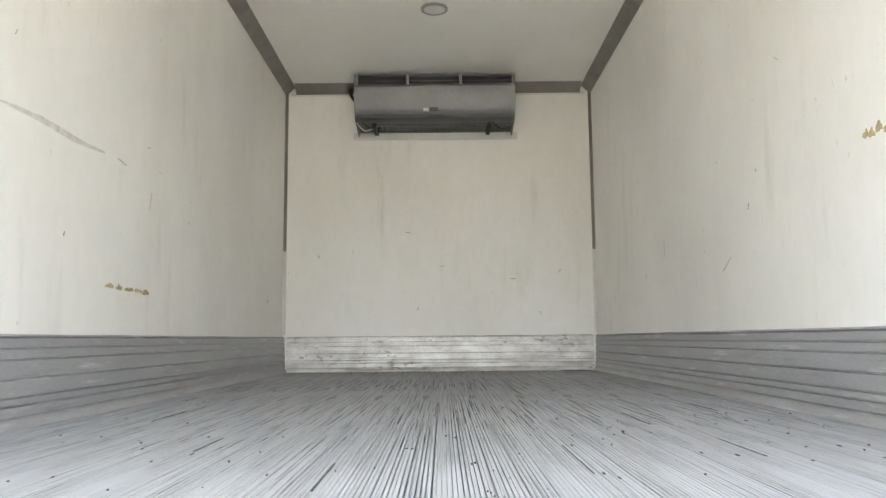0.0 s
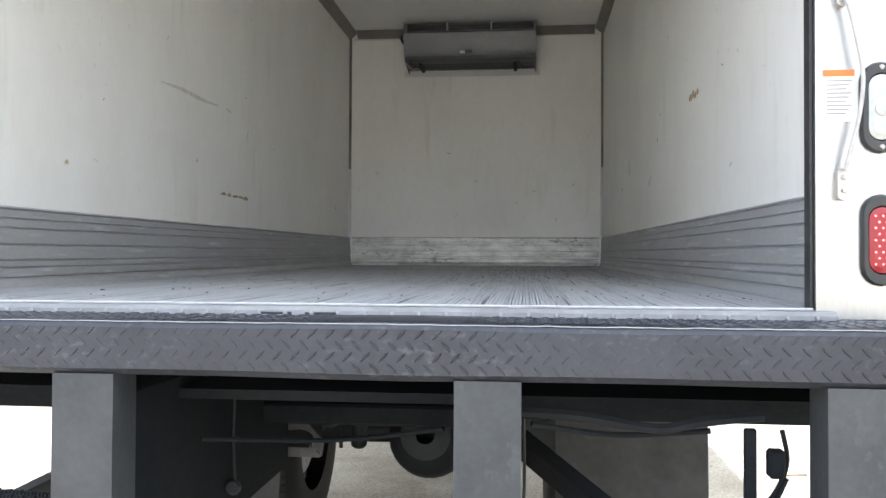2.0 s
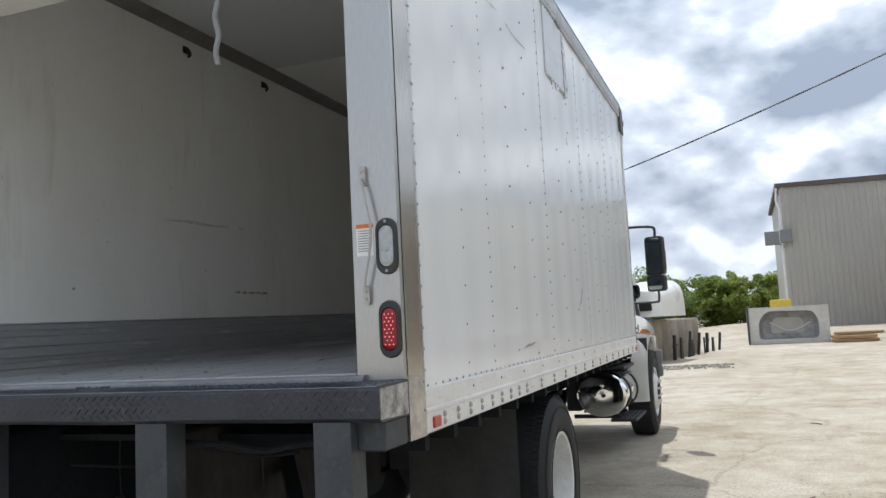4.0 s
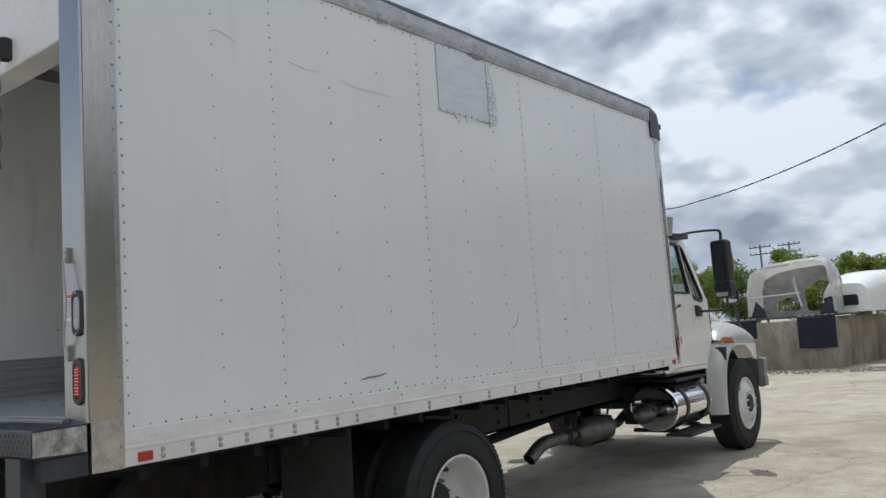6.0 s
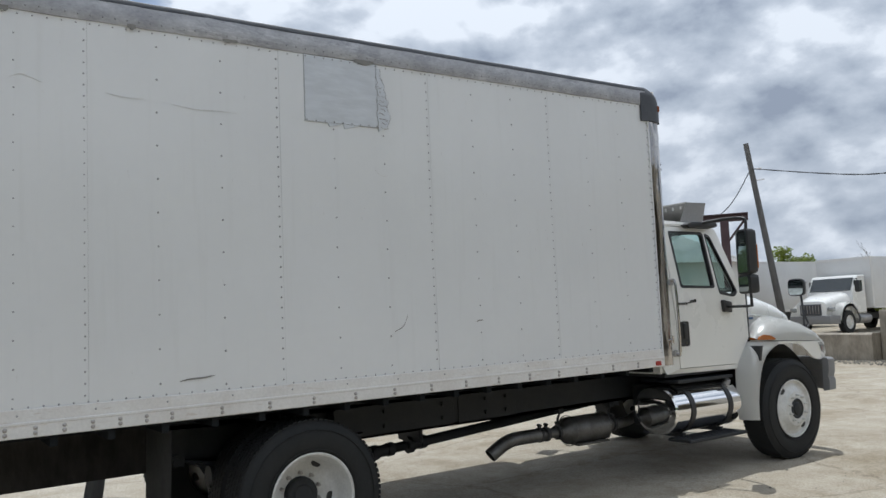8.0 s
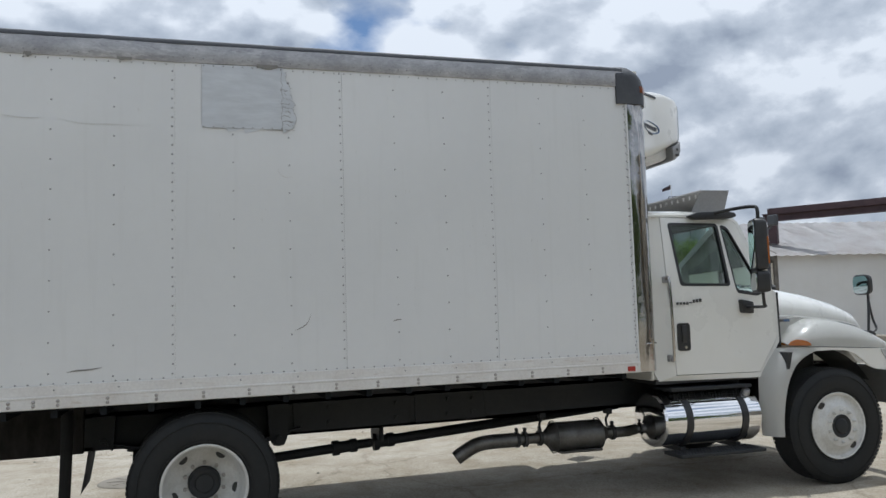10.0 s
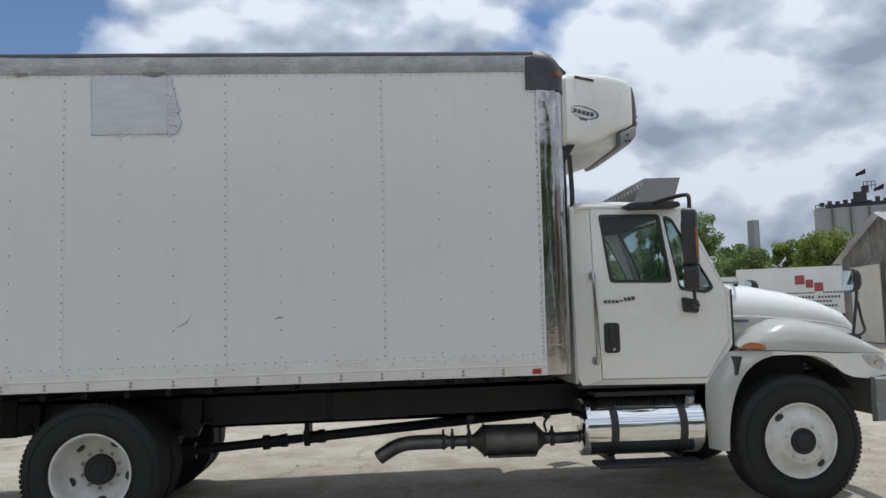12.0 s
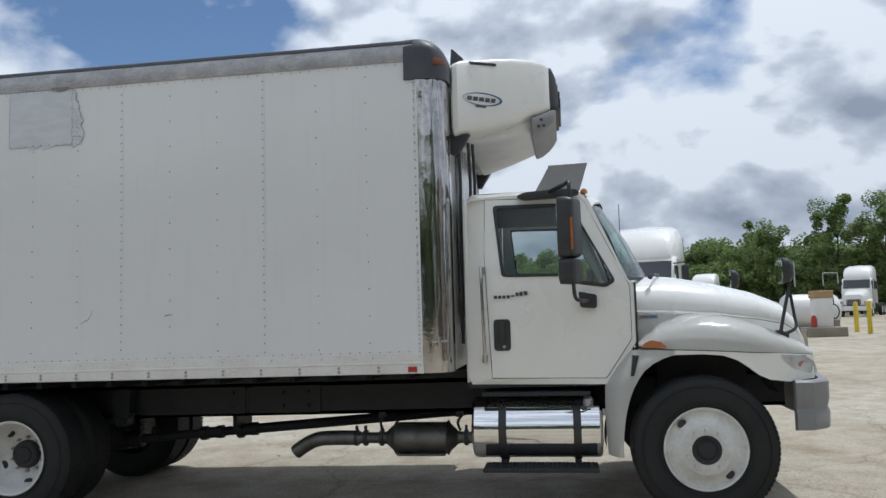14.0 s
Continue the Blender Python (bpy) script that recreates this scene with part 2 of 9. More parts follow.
FOAM = mat("torn_foam", (0.60, 0.50, 0.29), 0.9, dark=(0.20, 0.13, 0.05), scale=30, amount=0.7, fine=120, bump=0.3)
GREASE = mat("dark_scuff", (0.24, 0.235, 0.22), 0.6, amount=0.4, scale=20, bump=0.0)
CREASE = mat("faint_crease", (0.64, 0.64, 0.62), 0.5, amount=0.4, scale=12, bump=0.0)
BADGE = mat("dark_chrome", (0.16, 0.16, 0.17), 0.25, 0.7, amount=0.4, bump=0.0)
DIMAMBER = mat("dark_amber_lens", (0.20, 0.055, 0.015), 0.3, amount=0.3, bump=0.0)
TAPE = mat("silver_patch", (0.60, 0.62, 0.645), 0.35, 0.25, dark=(0.62, 0.64, 0.67), scale=5, amount=0.5, fine=12, bump=0.10, stretch=(1, 0.5, 2))
PAPER = mat("sticker_paper", (0.78, 0.77, 0.75), 0.5, amount=0.15, bump=0.0)
ORANGE = mat("sticker_orange", (0.62, 0.16, 0.03), 0.5, amount=0.2, bump=0.0)
INK = mat("print_ink", (0.09, 0.09, 0.10), 0.5, amount=0.2, bump=0.0)
BLUEINK = mat("print_blue", (0.06, 0.13, 0.28), 0.4, amount=0.2, bump=0.0)
SEAL = mat("white_trim", (0.78, 0.77, 0.75), 0.45, amount=0.3, bump=0.0)
EVAP = mat("evaporator_sheet", (0.22, 0.225, 0.235), 0.45, 0.4, dark=(0.15, 0.15, 0.15), scale=5, amount=0.4, fine=50, bump=0.02)
SCRAPED = mat("scraped_paint", (0.50, 0.48, 0.44), 0.6, dark=(0.05, 0.05, 0.055), scale=16, amount=0.9, fine=70, bump=0.05)
TRIM = mat("brown_grey_trim", (0.30, 0.285, 0.26), 0.5, 0.3, dark=(0.20, 0.185, 0.165), scale=7, amount=0.6, fine=70, bump=0.03)
SILLGREY = mat("scuffed_sill", (0.26, 0.26, 0.27), 0.5, 0.4, dark=(0.40, 0.40, 0.41), scale=9, amount=0.6, fine=60, bump=0.04)
CABLEGREY = mat("grey_cable", (0.42, 0.41, 0.40), 0.4, 0.2, dark=(0.28, 0.27, 0.26), scale=20, amount=0.5, bump=0.0)
# paler copy of the grey sheet: light bounced off the roof, as colour
SHEETLIT = mat("lit_sheet_metal", (0.52, 0.51, 0.50), 0.5, 0.1, dark=(0.42, 0.41, 0.40), scale=3, amount=0.4, fine=40, bump=0.01)
SHEETGREY = mat("grey_sheet_metal", (0.30, 0.295, 0.29), 0.5, 0.2, dark=(0.24, 0.235, 0.23), scale=3, amount=0.4, fine=40, bump=0.01)
# brown tint puts the dark surroundings' reflection into the steel
BRUSHED = mat("brushed_steel_brown_reflection", (0.56, 0.53, 0.48), 0.20, 1.0, dark=(0.36, 0.32, 0.27), scale=2.2, amount=0.6, fine=150, bump=0.03, stretch=(1, 1, 0.12))
TORN = mat("torn_edge_brown", (0.17, 0.14, 0.11), 0.7, amount=0.5, scale=20, bump=0.0)
FLAP = mat("dusty_rubber_flap", (0.105, 0.104, 0.100), 0.8, dark=(0.035, 0.036, 0.038), scale=2.5, amount=0.6, fine=30, bump=0.04, spec=0.3)
RUSTED = mat("rust_grey_plate", (0.040, 0.036, 0.033), 0.8, dark=(0.010, 0.009, 0.009), scale=6, amount=0.9, fine=30, bump=0.1, spec=0.3, stretch=(1, 1, 0.4))
GREYPLATE = mat("dirty_grey_plate", (0.10, 0.10, 0.10), 0.7, dark=(0.03, 0.03, 0.03), scale=9, amount=0.8, fine=40, bump=0.06)
BRIGHTEDGE = mat("bright_worn_edge", (0.50, 0.50, 0.50), 0.5, 0.0, dark=(0.4, 0.4, 0.4), scale=18, amount=0.7, fine=60, bump=0.1)
# groove shade and dirt put in as thin dark streaks along the planks
add_marks(ALUFLOOR, (290, 1.5, 1), 0.550, 0.570, (0.04, 0.04, 0.042), 0.95, ((1.6, 0.8, 1), 0.34, 0.50))
add_marks(ALUFLOOR, (60, 60, 1), 0.55, 0.66, (0.30, 0.30, 0.31), 0.5, ((2.5, 1.3, 1), 0.45, 0.65))
add_marks(KICK, (2, 3.0, 60), 0.56, 0.66, (0.24, 0.21, 0.17), 0.35, ((1.5, 1.5, 4), 0.45, 0.60))
add_marks(KICK, (3, 3, 40), 0.58, 0.70, (0.86, 0.86, 0.86), 0.45)
# near-white front plate: the light it reflects is put into its colour
KICKBRIGHT = mat("scuffed_lit_front_plate", (0.92, 0.91, 0.88), 0.4, 0.25, dark=(0.40, 0.37, 0.32), scale=5, amount=0.7, fine=50, bump=0.04, stretch=(1, 1, 2.5))
# dark streaks between the ribs paint in groove shade
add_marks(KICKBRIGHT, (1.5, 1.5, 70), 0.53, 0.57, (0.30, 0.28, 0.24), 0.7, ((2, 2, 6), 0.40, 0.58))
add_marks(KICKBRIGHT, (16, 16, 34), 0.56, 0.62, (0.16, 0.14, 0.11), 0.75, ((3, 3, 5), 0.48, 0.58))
HEADLENS = mat("headlamp_lens", (0.62, 0.64, 0.64), 0.12, 0.3, dark=(0.36, 0.37, 0.37), scale=14, amount=0.6, fine=30, bump=0.04, coat=0.6)
add_marks(LINER, (9, 9, 1.2), 0.55, 0.70, (0.62, 0.60, 0.53), 0.42, ((1.2, 1.2, 0.8), 0.45, 0.62))
add_marks(LINER, (45, 45, 20), 0.66, 0.71, (0.40, 0.38, 0.34), 0.55, ((2.5, 2.5, 2.5), 0.50, 0.62))
add_marks(PANEL, (4, 14, 0.8), 0.55, 0.72, (0.60, 0.605, 0.60), 0.25)
add_marks(PANEL, (30, 40, 12), 0.67, 0.72, (0.45, 0.44, 0.42), 0.5, ((1, 2, 2), 0.50, 0.64))
add_marks(DIAMOND, (40, 30, 60), 0.55, 0.63, (0.12, 0.125, 0.14), 0.35, ((2.5, 5, 5), 0.42, 0.58))
add_marks(LEG, (30, 30, 22), 0.55, 0.62, (0.08, 0.085, 0.095), 0.45, ((3, 3, 2.4), 0.50, 0.60))
add_marks(RAIL, (20, 9, 50), 0.58, 0.66, (0.52, 0.46, 0.40), 0.6, ((2, 2, 4), 0.45, 0.6))
add_marks(TOPRAIL, (30, 12, 60), 0.52, 0.60, (0.62, 0.62, 0.63), 0.5, ((2, 2, 9), 0.48, 0.60))
add_marks(TOPRAIL, (30, 16, 50), 0.60, 0.66, (0.22, 0.21, 0.21), 0.4)
# darker copy of chassis black: shade under the box in the colour
UNDER = mat("shaded_underside", (0.013, 0.016, 0.019), 0.8, dark=(0.024, 0.025, 0.027), scale=5, amount=0.7, fine=40, bump=0.06, spec=0.12)
PINKLENS = mat("pinkish_reflector", (0.42, 0.17, 0.16), 0.25, amount=0.3, bump=0.0)
SMEAR = mat("soft_grey_smear", (0.72, 0.71, 0.68), 0.5, dark=(0.82, 0.81, 0.78), scale=22, amount=0.9, bump=0.0)

# ---- mesh helpers ----
def add_mesh(bm, other):
    me = bpy.data.meshes.new("tmp")
    other.to_mesh(me)
    other.free()
    bm.from_mesh(me)
    bpy.data.meshes.remove(me)
    return bm


def box(bm, x0, x1, y0, y1, z0, z1, bevel=0.0, seg=1, m=None):
    b = bmesh.new()
    bmesh.ops.create_cube(b, size=1)
    for v in b.verts:
        v.co = Vector(((x0 + x1) / 2 + v.co.x * (x1 - x0), (y0 + y1) / 2 + v.co.y * (y1 - y0), (z0 + z1) / 2 + v.co.z * (z1 - z0)))
    if bevel:
        bmesh.ops.bevel(b, geom=b.edges[:], offset=bevel, segments=seg, affect="EDGES", profile=0.5, clamp_overlap=True)
    if m:
        bmesh.ops.transform(b, matrix=m, verts=b.verts)
    return add_mesh(bm, b)


def loft(bm, rings, close=True, caps=True):
    """Skin a list of equal-length rings of points."""
    vs = [[bm.verts.new(p) for p in r] for r in rings]
    k = len(rings[0])
    for a, b in zip(vs, vs[1:]):
        for i in range(k if close else k - 1):
            j = (i + 1) % k
            try:
                bm.faces.new((a[i], a[j], b[j], b[i]))
            except ValueError:
                pass
    if caps:
        bm.faces.new(list(reversed(vs[0])))
        bm.faces.new(vs[-1])
    return bm


def ring_at(p, axis, r, seg, up=None):
    axis = Vector(axis).normalized()
    u = axis.orthogonal().normalized() if up is None else (Vector(up) - axis * Vector(up).dot(axis)).normalized()
    w = axis.cross(u)
    return [Vector(p) + (u * math.cos(2 * math.pi * i / seg) + w * math.sin(2 * math.pi * i / seg)) * r for i in range(seg)]


def cyl(bm, p0, p1, r, seg=16, r1=None):
    a = Vector(p1) - Vector(p0)
    up = a.orthogonal()
    return loft(bm, [ring_at(p0, a, r, seg, up), ring_at(p1, a, r if r1 is None else r1, seg, up)])


def tube(bm, pts, r, seg=8):
    pts = [Vector(p) for p in pts]
    rings = []
    up = None
    for i, p in enumerate(pts):
        d = (pts[min(i + 1, len(pts) - 1)] - pts[max(i - 1, 0)]).normalized()
        if up is None:
            up = d.orthogonal()
        up = (up - d * up.dot(d)).normalized()
        rings.append(ring_at(p, d, r, seg, up))
    return loft(bm, rings)


def smooth_line(pts, n=6):
    """A smooth curve through points."""
    pts = [Vector(p) for p in pts]
    out = []
    for i in range(len(pts) - 1):
        p0, p1, p2, p3 = pts[max(i - 1, 0)], pts[i], pts[i + 1], pts[min(i + 2, len(pts) - 1)]
        for k in range(n):
            t = k / n
            out.append(0.5 * ((2 * p1) + (p2 - p0) * t + (2 * p0 - 5 * p1 + 4 * p2 - p3) * t * t + (3 * p1 - p0 - 3 * p2 + p3) * t ** 3))
    return out + [pts[-1]]


def revolve(bm, profile, centre, axis, seg=40):
    """profile: (along, radius) pairs."""
    axis = Vector(axis).normalized()
    rings = [ring_at(Vector(centre) + axis * a, axis, max(r, 1e-4), seg, axis.orthogonal()) for a, r in profile]
    return loft(bm, rings, caps=False)


def plate(bm, outline, holes, x0, x1, shape=None):
    """A sheet of the outline in (y, z) with holes, from x0 to x1. shape(y, z) adds to x."""
    def fill(x):
        b = bmesh.new()
        es = []
        for loop in [outline] + list(holes):
            vs = [b.verts.new((x, p[0], p[1])) for p in loop]
            es += [b.edges.new((vs[i], vs[(i + 1) % len(vs)])) for i in range(len(vs))]
        bmesh.ops.triangle_fill(b, use_beauty=True, use_dissolve=False, edges=es, normal=(1, 0, 0))
        return b
    b = fill(x0)
    geo = bmesh.ops.extrude_face_region(b, geom=b.faces[:])
    bmesh.ops.translate(b, vec=(x1 - x0, 0, 0), verts=[g for g in geo["geom"] if isinstance(g, bmesh.types.BMVert)])
    bmesh.ops.recalc_face_normals(b, faces=b.faces[:])
    if shape:
        for v in b.verts:
            v.co.x += shape(v.co.y, v.co.z)
    return add_mesh(bm, b)


def prism(bm, poly, axis, a, b, bevel=0.0):
    """A polygon pushed along an axis. For x the polygon is (y, z), for y (x, z), for z (x, y)."""
    t = bmesh.new()
    def put(p, c):
        return {"x": (c, p[0], p[1]), "y": (p[0], c, p[1]), "z": (p[0], p[1], c)}[axis]
    loft(t, [[put(p, a) for p in poly], [put(p, b) for p in poly]])
    bmesh.ops.recalc_face_normals(t, faces=t.faces[:])
    if bevel:
        bmesh.ops.bevel(t, geom=t.edges[:], offset=bevel, segments=2, affect="EDGES", profile=0.5, clamp_overlap=True)
    return add_mesh(bm, t)


def rounded(pts, r, n=4):
    """A polygon with its corners rounded."""
    out = []
    k = len(pts)
    for i in range(k):
        p, a, b = Vector(pts[i]), Vector(pts[i - 1]), Vector(pts[(i + 1) % k])
        rr = min(r, (a - p).length * 0.45, (b - p).length * 0.45)
        s, e = p + (a - p).normalized() * rr, p + (b - p).normalized() * rr
        for j in range(n + 1):
            t = j / n
            out.append(tuple((1 - t) ** 2 * s + 2 * t * (1 - t) * p + t * t * e))
    return out


def stadium(cy, cz, hy, hz, n=8):
    """An upright long oval in (y, z)."""
    c = hz - hy
    return [(cy + hy * math.cos(math.pi * i / n), cz + c + hy * math.sin(math.pi * i / n)) for i in range(n + 1)] + [
        (cy - hy * math.cos(math.pi * i / n), cz - c - hy * math.sin(math.pi * i / n)) for i in range(n + 1)]


def shear(bm, k, y0=6.2):
    for v in bm.verts:
        v.co.z += k * (v.co.y - y0)
    return bm


def part(name, bm, material, parent=None, label="", kind="", angle=32):
    if bm.faces:
        bmesh.ops.recalc_face_normals(bm, faces=bm.faces[:])
    me = bpy.data.meshes.new(name)
    bm.to_mesh(me)
    bm.free()
    me.materials.append(material)
    for p in me.polygons:
        p.use_smooth = True
    me.set_sharp_from_angle(angle=radians(angle))
    ob = new(name, me)
    ob.parent = parent
    return tagged(ob, label, kind=kind)


def piece(name, me, parent, m):
    """One more object on a shared mesh."""
    ob = new(name, me)
    ob.parent = parent
    ob.matrix_basis = m
    return ob


def thing(name, at, label, category, group="", kind="", turn=0.0):
    e = new(name)
    e.empty_display_size = 0.2
    e.matrix_basis = pose(*at, 0, 0, turn)
    return tagged(e, label, category, group, kind)


BM = bmesh.new

# ---- ground ----
def smoothstep(a, b, v):
    t = min(1, max(0, (v - a) / (b - a)))
    return t * t * (3 - 2 * t)


def ground_z(x, y):
    """The yard falls a little towards the lorry's tail and rises gently away from it."""
    r = math.hypot(x, y - 4)
    up = 0.010 * max(0, r - 9) + 0.011 * max(0, y - 9) * smoothstep(-3.0, 3.0, x)
    fall = 0.0104 * (8.2 - max(-7.0, min(8.2, y)))
    return 1.22 * (1 - math.exp(-up / 1.22)) - fall * smoothstep(30.0, 9.0, math.hypot(x, y - 2)) - 0.010


def ground_material():
    m = bpy.data.materials.new("worn_concrete_yard")
    m.use_nodes = True
    n, l = m.node_tree.nodes, m.node_tree.links
    b = n["Principled BSDF"]
    co = n.new("ShaderNodeTexCoord")

    def tex(kind, **kw):
        t = n.new(kind)
        for k, v in kw.items():
            t.inputs[k].default_value = v
        l.new(co.outputs["Object"], t.inputs["Vector"])
        return t

    def ramp(src, a, b2, ca, cb):
        r = n.new("ShaderNodeValToRGB")
        r.color_ramp.elements[0].position, r.color_ramp.elements[1].position = a, b2
        r.color_ramp.elements[0].color, r.color_ramp.elements[1].color = (*ca, 1), (*cb, 1)
        l.new(src, r.inputs[0])
        return r.outputs["Color"]

    def mixc(kind, fac, a, b2):
        x = n.new("ShaderNodeMix")
        x.data_type, x.blend_type = "RGBA", kind
        x.inputs["Factor"].default_value = fac
        l.new(a, x.inputs["A"])
        l.new(b2, x.inputs["B"])
        return x.outputs["Result"]

    big = tex("ShaderNodeTexNoise", Scale=0.22, Detail=8, Roughness=0.65)
    mid = tex("ShaderNodeTexNoise", Scale=2.2, Detail=8, Roughness=0.7)
    fine = tex("ShaderNodeTexNoise", Scale=55, Detail=5, Roughness=0.7)
    grit = tex("ShaderNodeTexVoronoi", Scale=70)
    colour = ramp(big.outputs["Fac"], 0.32, 0.70, (0.435, 0.38, 0.29), (0.60, 0.555, 0.475))
    colour = mixc("MULTIPLY", 0.85, colour, ramp(mid.outputs["Fac"], 0.32, 0.62, (0.72, 0.69, 0.63), (1, 1, 1)))
    colour = mixc("MULTIPLY", 0.9, colour, ramp(fine.outputs["Fac"], 0.30, 0.60, (0.50, 0.48, 0.45), (1, 1, 1)))
    colour = mixc("MULTIPLY", 0.6, colour, ramp(grit.outputs["Distance"], 0.05, 0.35, (0.72, 0.71, 0.69), (1, 1, 1)))
    # dark and pale stones in the surface
    specks = tex("ShaderNodeTexVoronoi", Scale=26)
    colour = mixc("MULTIPLY", 0.9, colour, ramp(specks.outputs["Distance"], 0.10, 0.16, (0.50, 0.48, 0.45), (1, 1, 1)))
    stain = tex("ShaderNodeTexNoise", Scale=0.75, Detail=9, Roughness=0.72)
    colour = mixc("MULTIPLY", 0.8, colour, ramp(stain.outputs["Fac"], 0.36, 0.50, (0.74, 0.70, 0.63), (1, 1, 1)))
    # wandering cracks: thin edges of large cells, bent by noise
    warp = n.new("ShaderNodeMix")
    warp.data_type = "RGBA"
    warp.blend_type = "ADD"
    warp.inputs["Factor"].default_value = 0.55
    l.new(co.outputs["Object"], warp.inputs["A"])
    l.new(mid.outputs["Color"], warp.inputs["B"])
    crack = n.new("ShaderNodeTexVoronoi")
    crack.feature = "DISTANCE_TO_EDGE"
    crack.inputs["Scale"].default_value = 0.33
    l.new(warp.outputs["Result"], crack.inputs["Vector"])
    colour = mixc("MULTIPLY", 0.5, colour, ramp(crack.outputs["Distance"], 0.001, 0.007, (0.38, 0.35, 0.31), (1, 1, 1)))
    l.new(colour, b.inputs["Base Color"])
    b.inputs["Roughness"].default_value = 0.92
    b.inputs["Specular IOR Level"].default_value = 0.25
    bp = n.new("ShaderNodeBump")
    bp.inputs["Strength"].default_value, bp.inputs["Distance"].default_value = 0.5, 0.02
    l.new(fine.outputs["Fac"], bp.inputs["Height"])
    l.new(bp.outputs[0], b.inputs["Normal"])
    return m


def build_ground():
    lin = [math.sinh(6.2 * (i / 70 - 1)) / math.sinh(6.2) * 900 for i in range(141)]
    bm = BM()
    grid = [[bm.verts.new((x, y + 6, ground_z(x, y + 6))) for y in lin] for x in lin]
    for i in range(140):
        for j in range(140):
            bm.faces.new((grid[i][j], grid[i + 1][j], grid[i + 1][j + 1], grid[i][j + 1]))
    g = part("ground", bm, ground_material())
    return tagged(g, "pale worn concrete yard with cracks, grit and dust", "ground", kind="structure")


build_ground()

# ---- box lorry: cargo box ----
lorry = thing("box_lorry", (0, 0, 0), "white refrigerated box lorry with open rear on worn concrete yard", "truck")
KO, KI = 0.006, 0.0135
SEAMS = (0.31, 1.22, 2.44, 3.66, 4.88, 6.12)
XO, XI = 1.30, 1.245


def rivet(bm, x, y, z, r=0.008, h=0.005, side=1):
    top = [(x + side * h, y + r * 0.5 * math.cos(a), z + r * 0.5 * math.sin(a)) for a in [math.pi * k / 3 for k in range(6)]]
    low = [(x, y + r * math.cos(a), z + r * math.sin(a)) for a in [math.pi * k / 3 for k in range(6)]]
    loft(bm, [low, top], caps=False)
    bm.faces.new([bm.verts.new(p) for p in top])


def side_panels():
    rng = random.Random(4)
    for k, (a, b) in enumerate(zip(SEAMS, SEAMS[1:])):
        bm = BM()
        # thin sheet, faintly buckled between its posts
        ys = [a + 0.0006 + (b - a - 0.0012) * i / 14 for i in range(15)]
        zs = [1.235 + 2.32 * j / 28 for j in range(29)]
        def bulge(y, z):
            return 0.0022 * math.sin((y - a) / 0.407 * 2 * math.pi) + 0.0018 * noise.noise((y * 1.3, z * 0.9, k))
        rows = [[(XO - 0.004 + bulge(y, z), y, z) for y in ys] for z in zs]
        loft(bm, rows, close=False, caps=False)
        back = [(XO - 0.02, ys[0], zs[0]), (XO - 0.02, ys[-1], zs[0]), (XO - 0.02, ys[-1], zs[-1]), (XO - 0.02, ys[0], zs[-1])]
        bm.faces.new([bm.verts.new(p) for p in back])
        for line in (rows[0], rows[-1], [r[0] for r in rows], [r[-1] for r in rows]):
            loft(bm, [line, [(XO - 0.02, p[1], p[2]) for p in line]], close=False, caps=False)
        sheet = part("side_panel", shear(bm, KO), PANEL, lorry, "white painted aluminium side panel")
        rv = BM()
        cols = [(b - 0.018, 0.068), (b - 0.407, 0.21), (b - 0.814, 0.21)] if k else [(b - 0.018, 0.068), (0.83, 0.16)]
        if k == 0:
            cols.append((a + 0.03, 0.075))
        for y, step in cols:
            z = 1.29 + rng.random() * 0.05
            while z < 3.52:
                if not (2.6 < y < 3.24 and 3.03 < z):
                    rivet(rv, XO - 0.004, y + rng.uniform(-1, 1) * 0.0015, z, 0.0075)
                z += step
        y = a + 0.05
        while y < b:
            rivet(rv, XO - 0.003, y, 1.265, 0.0065)
            rivet(rv, XO - 0.003, y + 0.02, 3.515, 0.006)
            y += 0.078
        part("rivets", shear(rv, KO), RIVET, sheet, "rows of small dull rivets", kind="stuff")
    # bottom rail with lip and bolts
    bm = BM()
    prof = [(1.262, 1.098), (1.303, 1.098), (1.307, 1.103), (1.307, 1.168), (1.311, 1.172), (1.311, 1.182), (1.305, 1.187), (1.304, 1.252), (1.300, 1.257), (1.262, 1.257)]
    loft(bm, [[(x, y, z) for x, z in prof] for y in (0.312, 6.13)])
    rail = part("bottom_rail", shear(bm, KO), RAIL, lorry, "off-white aluminium bottom rail")
    bolts = [0.49 + 0.15 * i for i in range(9)] + [2.0 + 0.315 * i for i in range(13)]
    for y in bolts:
        bm = BM()
        for z in (1.122, 1.150):
            revolve(bm, [(0, 0.0125), (0.005, 0.0115), (0.009, 0.006), (0.010, 0.0)], (1.307, y, z), (1, 0, 0), 8)
        part("bolt_pair", shear(bm, KO), BOLT, rail)
    bm = BM()
    for y in [0.85 + 0.407 * i for i in range(13)]:
        rivet(bm, 1.304, y, 1.222, 0.007)
    part("rivets", shear(bm, KO), RIVET, rail, kind="stuff")
    # top rail, scuffed along its lower edge
    bm = BM()
    prof = [(1.262, 3.535), (1.306, 3.535), (1.309, 3.545), (1.312, 3.60), (1.311, 3.665), (1.302, 3.692), (1.285, 3.703), (1.262, 3.703)]
    ys = [0.312 + (6.10 - 0.312) * i / 60 for i in range(61)]
    rings = []
    for y in ys:
        d = 0.003 * noise.noise((y * 2.2, 5, 1)) + 0.002 * noise.noise((y * 9, 2, 1))
